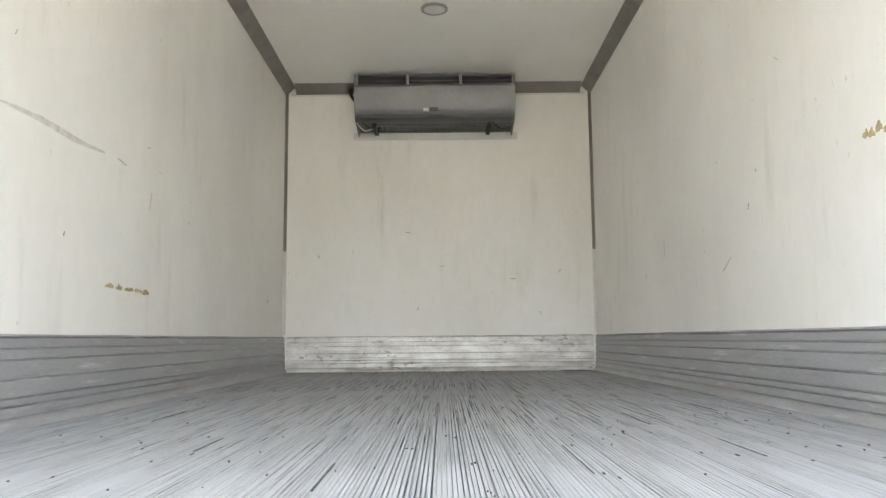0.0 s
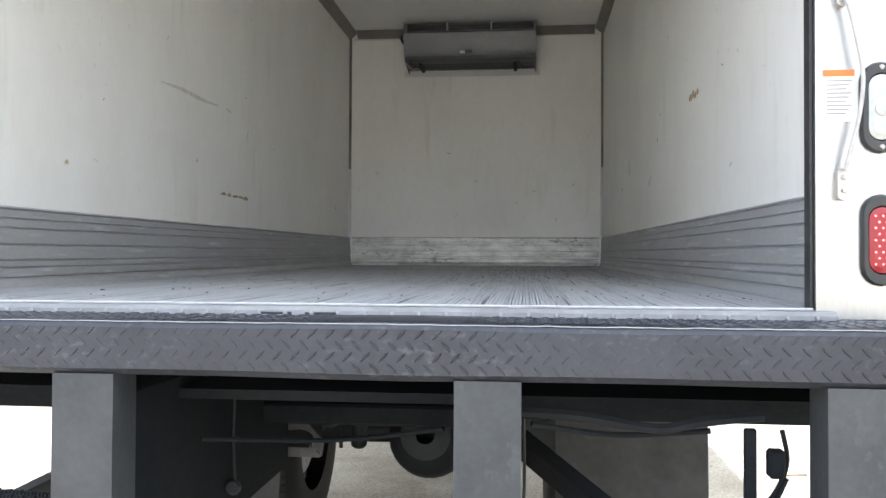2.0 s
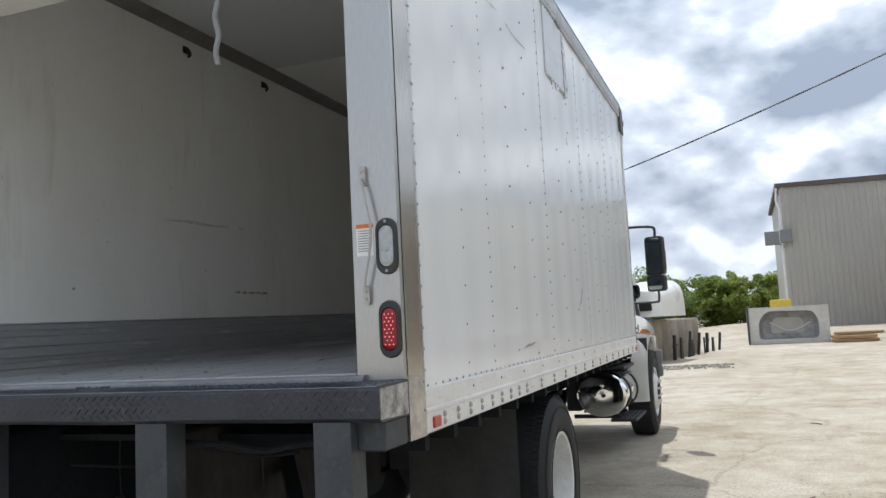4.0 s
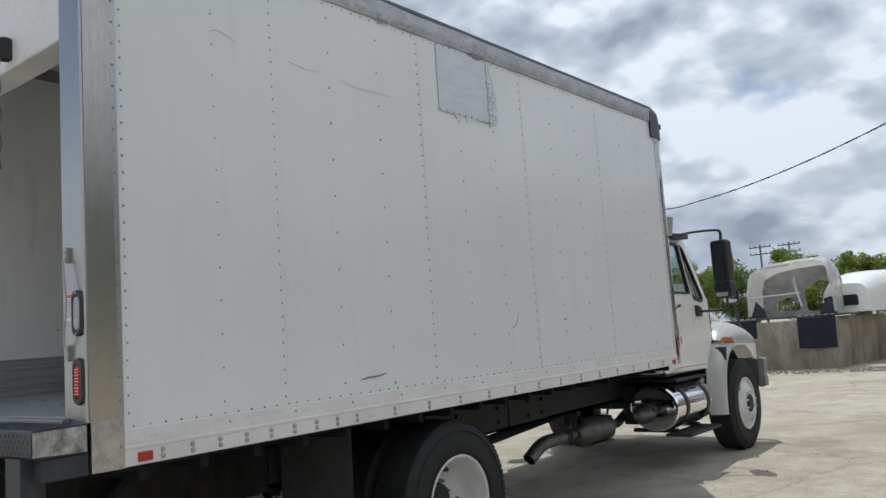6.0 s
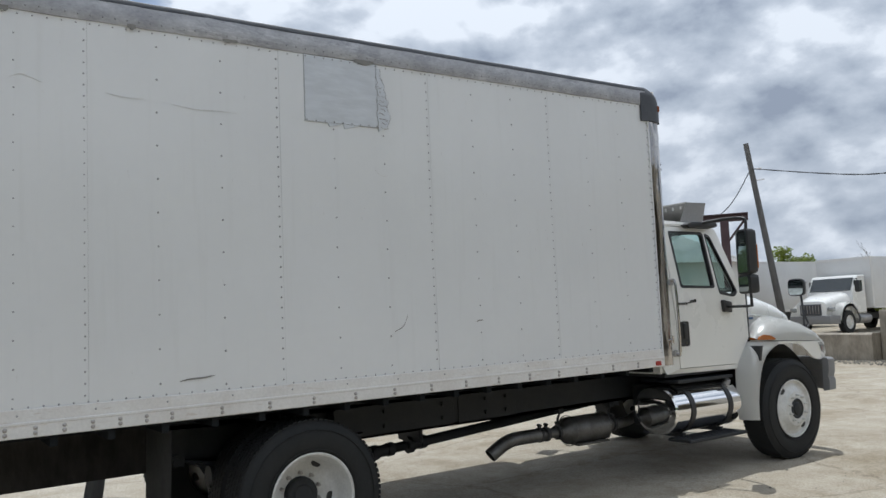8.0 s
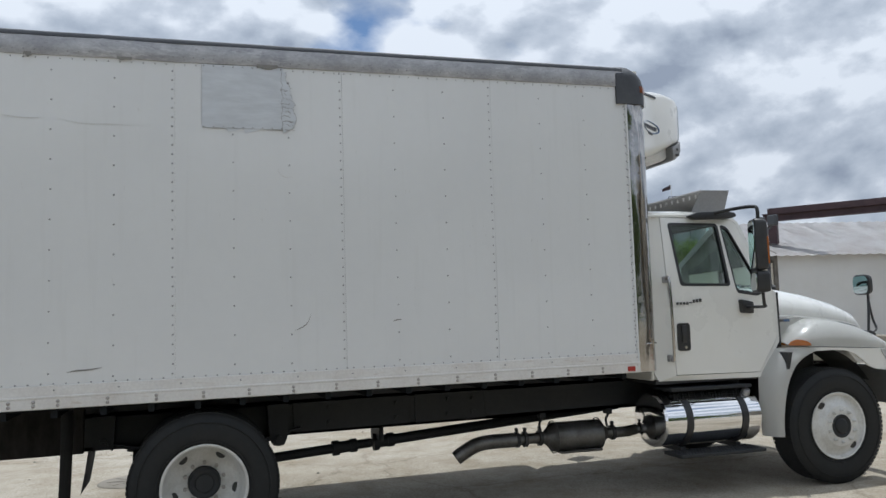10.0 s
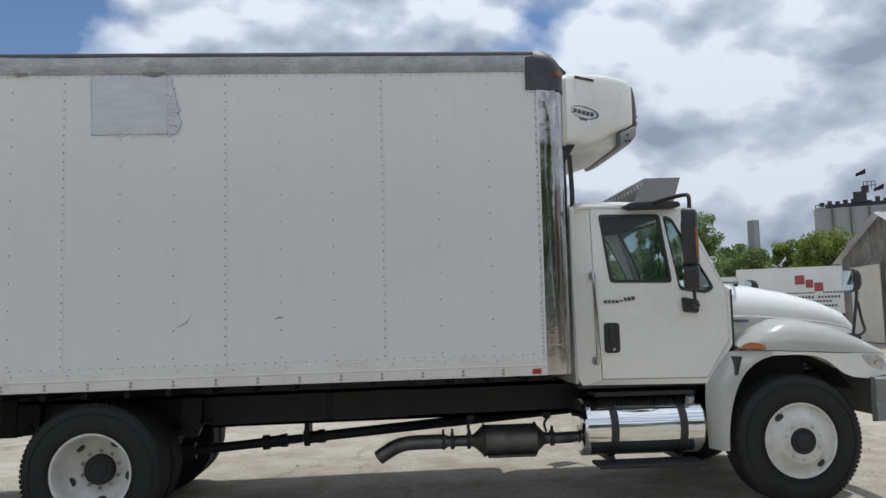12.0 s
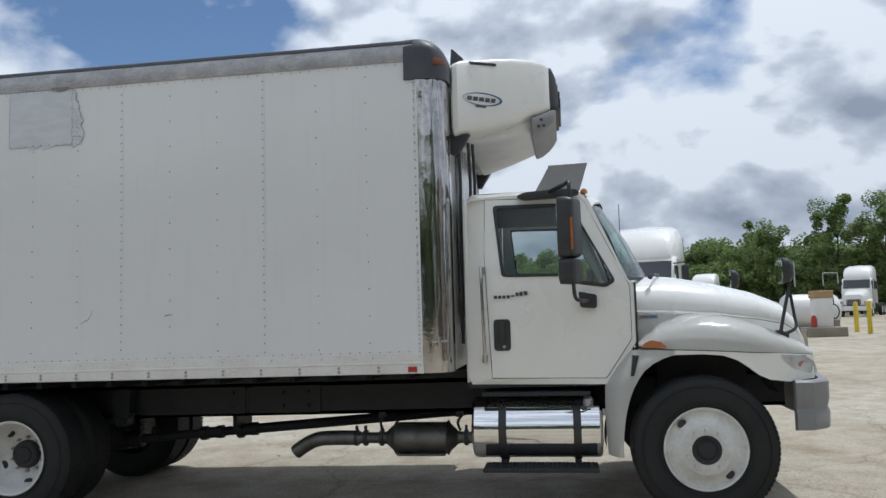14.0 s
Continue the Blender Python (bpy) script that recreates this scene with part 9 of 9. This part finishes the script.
def silos():
    rng = random.Random(3)
    c0, c1 = Vector((-96.6, 63.9)), Vector((-91.7, 71.8))
    d = (c1 - c0)
    top = 14.7
    for k in range(5):
        c = c0 + d * (0.06 + 0.235 * k)
        t = thing("silo", (c.x, c.y, 0.9), "tall grey concrete silo of a works", "silo", "silos in a row")
        bm = BM()
        revolve(bm, [(0, 1.16), (top - 0.9, 1.16), (top - 0.85, 1.22), (top - 0.6, 1.22), (top - 0.6, 0)], (0, 0, 0), (0, 0, 1), 28)
        part("shell", bm, SILO, t)
    c = c0 + d * 0.5
    ang = math.degrees(math.atan2(d.y, d.x))
    t = thing("silo_headhouse", (c.x, c.y, top), "dark conveyor machinery and railings on the silos", "machinery", turn=ang)
    bm = BM()
    box(bm, -3.8, 3.6, -0.4, 0.4, 0.3, 0.9)
    part("conveyor", bm, SILODARK, t)
    for k in range(9):
        x = -4.2 + 0.95 * k
        bm = BM()
        box(bm, x - 0.3, x + 0.28, -0.35, 0.35, 0.7, 1.1 + 0.5 * rng.random())
        part("motor", bm, SILODARK, t)
    bm = BM()
    box(bm, -0.4, 1.2, -0.6, 0.6, 0.9, 2.3)
    box(bm, 0.6, 1.5, -0.5, 0.5, 2.2, 3.0)
    part("elevator_head", bm, SILODARK, t)
    bm = BM()
    for x0, x1, z in ((-5.0, -3.8, 0.0), (3.4, 4.6, 0.2), (0.9, 2.3, 2.6)):
        for zz in (0.5, 1.0):
            tube(bm, [(x0, 0, z + zz), (x1, 0, z + zz)], 0.05, 5)
        for k in range(4):
            x = x0 + (x1 - x0) * k / 3
            tube(bm, [(x, 0, z), (x, 0, z + 1.0)], 0.05, 5)
    part("railing", bm, SILODARK, t, "thin railings")
    for x, z, h in ((1.3, 3.0, 2.4), (3.3, 1.0, 2.2)):
        bm = BM()
        tube(bm, [(x, 0, z), (x, 0, z + h)], 0.04, 5)
        part("flag_staff", bm, SEAL, t)
        bm = BM()
        loft(bm, [[(x - 0.05 - 1.2 * i / 5, 0.1 * math.sin(i), z + h - 0.02 - 0.12 * i), (x - 0.05 - 1.2 * i / 5, 0.1 * math.sin(i), z + h - 0.7 - 0.06 * i)] for i in range(6)], close=False, caps=False)
        bmesh.ops.solidify(bm, geom=bm.faces[:], thickness=0.02)
        part("flag", bm, PURPLE, t, "small fluttering flag")
    q = thing("chimney_stack", seat_on(-74.2, 43.9), "tall square grey chimney with stays", "chimney", turn=25)
    bm = BM()
    h = 11.1 - ground_z(-74, 43.9)
    loft(bm, [[(sx * r, sy * r, z) for sx, sy in ((-1, -1), (1, -1), (1, 1), (-1, 1))] for r, z in ((0.46, 0), (0.42, h))])
    part("stack", bm, SILO, q)
    bm = BM()
    tube(bm, [(0.7, 0.7, 0), (0.62, 0.62, h * 0.62)], 0.06, 6)
    tube(bm, [(0.62, 0.62, h * 0.62), (1.6, 1.6, h * 0.1)], 0.04, 6)
    part("stay", bm, GREYCAP, q)


def workshop():
    # ribbed metal hall, pale block above, bays with roller doors
    z0 = ground_z(8, 46)
    yf, xl, xr = 46.9, 4.7, 11.6
    top = 8.65 - z0
    t = thing("workshop_hall", (xl, yf, z0), "grey ribbed metal workshop hall with brown roof edge", "building")
    bm = BM()
    box(bm, 0, xr - xl, 0.06, 14, -0.3, top - 0.02)
    part("wall", bm, SIDING, t, "grey ribbed metal wall")
    me = None
    n = 23
    for k in range(n):
        x = (xr - xl) * (k + 0.5) / n
        if me is None:
            bm = BM()
            prism(bm, [(-0.05, 0.06), (-0.025, 0.0), (0.025, 0.0), (0.05, 0.06)], "z", -0.2, top - 0.05)
            o = part("siding_rib", bm, SIDING, t)
            me = o.data
            o.matrix_basis = pose(x, 0, 0)
        else:
            piece("siding_rib", me, t, pose(x, 0, 0))
    bm = BM()
    prism(bm, [(-0.25, top + 0.05), (xr - xl, top - 0.1 + 0.05), (xr - xl, top - 0.35), (-0.25, top - 0.17)], "y", -0.12, 14.1)
    part("roof_edge", bm, ROOFEDGE, t, "dark brown roof edge")
    bm = BM()
    tube(bm, [(-0.2, -0.05, top - 0.2), (-0.25, 0.1, top - 0.9), (-0.12, 0.1, top - 1.4), (-0.1, 0.1, 0.2)], 0.06, 8)
    part("downpipe", bm, SEAL, t, "pale downpipe")
    a = thing("wall_unit", (xl - 0.55, yf - 0.2, 5.25), "grey box unit fixed to the hall corner", "air conditioner")
    bm = BM()
    box(bm, -0.45, 0.30, 0, 0.8, 0, 0.75, 0.03)
    box(bm, 0.35, 0.95, -0.1, 0.2, 0.05, 0.8, 0.02)
    tube(bm, [(0.2, 0.4, 0.1), (0.6, 0.4, -0.2)], 0.05, 6)
    part("case", bm, EVAP, a)
    y2 = thing("yellow_bin", seat_on(3.9, 38.5), "yellow box bin by the hall corner", "bin")
    bm = BM()
    box(bm, -0.45, 0.45, -0.4, 0.4, 0, 1.55, 0.05, 2)
    part("body", bm, YELLOW, y2)
    b = thing("bay_building", (11.6, 46.9, z0), "pale workshop wing with open vehicle bays", "building")
    # the long bay wall comes towards the lorry
    a0, a1 = Vector((0.0, -0.2)), Vector((0.65, -25.0))
    ln = (a1 - a0).length
    ang = math.degrees(math.atan2(a1.y - a0.y, a1.x - a0.x))
    m = Matrix.Translation((a0.x, a0.y, 0)) @ Matrix.Rotation(radians(ang), 4, "Z")
    ztop = 6.15 - z0 + 0.1
    dh = 4.35
    def put(bm):
        bmesh.ops.transform(bm, matrix=m, verts=bm.verts)
        return bm
    bm = BM()
    box(bm, 0, ln, 0.0, 0.5, dh, ztop)
    part("upper_wall", put(bm), PALEWALL, b, "pale wall above the bays")
    x = 0.5
    k = 0
    while x < ln - 3:
        bm = BM()
        box(bm, x - 0.9 if k else 0.0, x, -0.06, 0.5, -0.6, dh)
        part("pier", put(bm), PALEWALL, b, "pale pier between the bays")
        lift = 0 if k != 1 else 1.5
        for j in range(8):
            z = lift - 0.6 + (dh - lift + 0.6) * j / 8
            bm = BM()
            box(bm, x, x + 3.1, 0.34, 0.40, z + 0.008, z + (dh - lift + 0.6) / 8 - 0.008)
            part("door_section", put(bm), DOORGREY, b, "brown sectional bay door")
        for j in (0.7, 1.9):
            bm = BM()
            box(bm, x + j, x + j + 0.45, 0.325, 0.342, lift + 1.0, lift + 1.55, 0.05)
            part("door_window", put(bm), DARKGLASS, b, "small door window")
        if lift:
            bm = BM()
            box(bm, x, x + 3.1, 0.9, 0.95, -0.6, lift)
            part("dark_gap", put(bm), DARK, b, "dark gap under the raised door")
        x += 4.0
        k += 1
    bm = BM()
    box(bm, x - 0.9, ln, -0.06, 0.5, -0.6, dh)
    part("pier", put(bm), PALEWALL, b)
    bm = BM()
    box(bm, -0.3, ln + 0.3, -0.35, 9, ztop, ztop + 0.12)
    part("roof_edge", put(bm), PALEWALL, b, "pale roof edge")
    bm = BM()
    box(bm, 0, ln, 8.5, 8.9, -0.6, ztop)
    part("back_wall", put(bm), PALEWALL, b, "plain back wall")
    bm = BM()
    box(bm, 0, 9, 0.4, 10, ztop - 1, 8.95 - z0)
    part("tall_block", bm, PALEWALL, b, "taller pale block behind")
    d = thing("roof_duct", (12.3, 56.8, 7.8), "large blue-grey ventilation duct on the roof", "duct")
    bm = BM()
    cyl(bm, (0.6, 0, 0), (0.6, 0, 4.2), 0.62, 24)
    cyl(bm, (0.6, 0, 4.2), (0.6, 0, 5.2), 0.72, 24)
    part("flue_pipe", bm, DUCT, d, "blue-grey round stack")
    bm = BM()
    rings = []
    for i in range(9):
        a2 = math.pi / 2 * i / 8
        c = Vector((4.0 - 1.7 * math.cos(a2), 0, 2.0 + 1.5 * math.sin(a2)))
        rings.append(ring_at(c, (math.sin(a2), 0, math.cos(a2)), 1.15, 24, (0, 1, 0)))
    rings.append(ring_at((12, 0, 3.5), (1, 0, 0), 1.15, 24, (0, 1, 0)))
    loft(bm, rings)
    part("elbow", bm, DUCT, d, "blue-grey duct elbow")
    bm = BM()
    cyl(bm, (2.3, 0, 0.6), (2.3, 0, 2.0), 1.18, 24)
    part("base_band", bm, BLACK, d, "dark band under the elbow")
    for x, y, h in ((11.3, 45.4, 1.6), (10.9, 40.5, 1.5), (10.9, 37.5, 1.5), (10.9, 33.5, 1.5)):
        p = thing("bollard", seat_on(x, y), "yellow steel bollard before the workshop bays", "bollard", "workshop bollards")
        bm = BM()
        revolve(bm, [(0, 0.10), (h - 0.05, 0.10), (h, 0.04), (h, 0)], (0, 0, 0), (0, 0, 1), 14)
        part("post", bm, YELLOW, p)


def yard_clutter():
    # white moulded shell lying on its side
    t = thing("moulded_shell", seat_on(3.75, 28.6), "white fibreglass lorry roof shell standing on its edge", "roof shell", turn=2)
    bm = BM()
    hw, h = 1.30, 1.30
    outer = [(-hw, 0.0), (hw, 0.0), (hw, h), (-hw, h)]
    b2 = BM()
    hole = rounded([(-1.0, 0.16), (0.95, 0.16), (0.98, 0.75), (0.80, 1.12), (-0.72, 1.16), (-1.0, 0.80)], 0.18)
    rings = [[(x, 0.0, z) for x, z in hole]]
    plate(bm, outer, [hole], -0.03, 0.03)
    bmesh.ops.transform(bm, matrix=Matrix.Rotation(math.pi / 2, 4, "Z") @ Matrix.Scale(-1, 4, (0, 1, 0)), verts=bm.verts)
    part("front_rim", bm, DULLSHELL, t, "dull white rim")
    bm = BM()
    c = (0.0, 0.62)
    loft(bm, [[(c[0] + (x - c[0]) * k, y, c[1] + (z - c[1]) * k) for x, z in hole] for k, y in ((1.0, 0.02), (0.97, 0.25), (0.86, 0.5), (0.5, 0.62), (0.1, 0.62))], caps=False)
    part("hollow", bm, SHELLSHADE, t, "hollow inside, shade and dirt in its grey")
    bm = BM()
    for x in (-hw, hw - 0.04):
        box(bm, x, x + 0.04, -0.05, 0.65, 0, h)
    box(bm, -hw, hw, 0.6, 0.65, 0, h)
    part("side_flange", bm, DULLSHELL, t)
    bm = BM()
    box(bm, -hw - 0.07, -hw - 0.01, -0.06, 0.5, 0, h)
    part("edge_seal", bm, GREYCAP, t, "dark edge seal")
    bm = BM()
    tube(bm, smooth_line([(-0.6, 0.55, 0.75), (-0.1, 0.52, 0.48), (0.3, 0.52, 0.48), (0.8, 0.55, 0.75)], 5), 0.03, 6)
    part("crease", bm, PANEL, t)
    rng = random.Random(6)
    for k in range(12):
        q = thing("timber_length", (5.7 + 0.02 * k, 28.3 + rng.uniform(-0.4, 0.4), ground_z(5.7, 28.3) + 0.06 + 0.115 * (k // 4)), "raw timber length in a small stack", "timber", "stacked timber", turn=rng.uniform(-8, 8))
        bm = BM()
        box(bm, -0.55 - 0.25 * rng.random(), 0.45 + 0.35 * rng.random(), -0.07, 0.07, -0.05, 0.05, 0.012, 1, pose(0, 0.17 * (k % 4) - 0.25, 0))
        part("length", bm, TIMBER, q)
    # red snow pusher with white top
    t = thing("snow_plow", seat_on(8.7, 25.9), "red snow plow blade with black mount and white top edge", "snow plow", turn=-15)
    bm = BM()
    hw = 1.5
    prof = [(0.0, 0.02), (-0.02, 0.25), (0.02, 0.55), (0.12, 0.78), (0.15, 0.78), (0.06, 0.55), (0.03, 0.25), (0.05, 0.02)]
    loft(bm, [[(x, y, z) for y, z in prof] for x in (-hw, hw)])
    part("blade", bm, PLOWRED, t, "worn red steel blade")
    for k in range(5):
        x = -hw + 0.01 + (2 * hw - 0.06) * k / 4
        bm = BM()
        prism(bm, [(-0.12, 0.03), (0.02, 0.03), (0.10, 0.74), (-0.02, 0.74)], "x", x, x + 0.04)
        part("rib", bm, PLOWDARK, t, "dark red blade rib")
    bm = BM()
    prism(bm, [(0.05, 0.78), (0.9, 0.80), (0.95, 0.92), (0.45, 1.02), (0.10, 0.93)], "x", -hw + 0.1, hw - 0.1, 0.03)
    part("deflector", bm, SEAL, t, "white rounded top")
    bm = BM()
    for x in (-0.45, 0.25):
        box(bm, x, x + 0.06, -0.55, -0.02, 0.25, 0.75, 0.01)
        tube(bm, [(x, -0.5, 0.3), (x + 0.1, -0.75, 0.10)], 0.05, 6)
    box(bm, -0.5, 0.4, -0.5, -0.42, 0.55, 0.66)
    box(bm, -0.6, 0.5, -0.8, -0.7, 0.08, 0.2)
    part("mount_frame", bm, FRAME, t, "black mounting frame")
    for x in (-0.62, 0.55):
        bm = BM()
        box(bm, x - 0.16, x + 0.16, -0.02, 0.06, 0.92, 1.02, 0.02)
        part("work_lamp", bm, FRAME, t, "dark lamp")
    # far parked cars
    rng = random.Random(15)
    for k, (x, y) in enumerate(((-6.0, 112), (-2.6, 108), (0.6, 110), (3.4, 107), (6.4, 111), (-9.5, 109))):
        c = thing("parked_car", (x, y, ground_z(x, y) + 0.2), "small car parked far beyond the yard", "car", "far parked cars", turn=rng.uniform(60, 120))
        bm = BM()
        prism(bm, rounded([(-2.1, 0.3), (2.1, 0.3), (2.15, 0.75), (1.3, 0.9), (0.7, 1.4), (-1.0, 1.42), (-1.7, 0.95), (-2.15, 0.85)], 0.15), "x", -0.85, 0.85, 0.06)
        part("body", bm, CARPAINTS[k % 4], c, "painted car body")
        bm = BM()
        prism(bm, [(1.2, 0.92), (0.66, 1.36), (-0.95, 1.37), (-1.55, 0.96)], "x", -0.87, 0.87)
        part("glazing", bm, DARKGLASS, c, "dark windows")
        for s in (1, -1):
            for yy in (-1.35, 1.35):
                bm = BM()
                revolve(bm, [(-0.2, 0.2), (-0.2, 0.31), (0, 0.31), (0.0, 0.0)], (s * 0.86, yy, 0.31), (s, 0, 0), 16)
                part("wheel", bm, RUBBER, c)
    # round cover set in the ground, sticks
    m = thing("access_cover", seat_on(-2.3, 1.95), "round pale metal access cover set in the concrete", "manhole cover")
    bm = BM()
    revolve(bm, [(0, 0.0), (0.012, 0.0), (0.014, 0.36), (0.008, 0.38), (0.0, 0.39)], (0, 0, 0), (0, 0, 1), 36)
    part("lid", bm, CONCBASE, m)
    bm = BM()
    for k in range(8):
        a = math.pi * k / 4
        box(bm, -0.012, 0.012, 0.1, 0.3, 0.013, 0.018, 0.002, 1, pose(0, 0, 0, 0, 0, math.degrees(a)))
    part("lid_ribs", bm, CONCBASE, m, kind="stuff")
    for k, (x, y, a, ln) in enumerate(((2.30, 4.05, 25, 0.13), (2.75, 4.70, 75, 0.07), (3.1, 9.0, 140, 0.08))):
        q = thing("stick", (x, y, ground_z(x, y) + 0.008), "short dry stick lying on the concrete", "stick", "sticks on the ground", turn=a)
        bm = BM()
        tube(bm, [(-ln, 0, 0.0), (0, 0.01, 0.004), (ln, -0.008, 0.0)], 0.006, 6)
        part("twig", bm, TWIG, q)
    # pebbles and grit
    vs, fs = [], []
    for k in range(1800):
        x, y = rng.uniform(-6, 9), rng.uniform(-3, 19)
        if abs(x) < 1.3 and 0 < y < 9:
            continue
        r = rng.uniform(0.004, 0.012) * (2.0 if rng.random() < 0.05 else 1)
        c = Vector((x, y, ground_z(x, y) + r * 0.2))
        k0 = len(vs)
        vs += [c + Vector((r * math.cos(a) * rng.uniform(0.7, 1.3), r * math.sin(a) * rng.uniform(0.7, 1.3), 0)) for a in (0, 1.57, 3.14, 4.71)] + [c + Vector((0, 0, r * 0.7))]
        for i in range(4):
            fs.append((k0 + i, k0 + (i + 1) % 4, k0 + 4))
    me = bpy.data.meshes.new("grit")
    me.from_pydata(vs, [], fs)
    me.materials.append(GRAVEL)
    tagged(new("grit", me), "scattered small stones on the concrete", "gravel", kind="stuff")


concrete_wall()
hood_on_wall()
pole_gantry()
barn()
silos()
workshop()
parked_things()
yard_clutter()
woods()
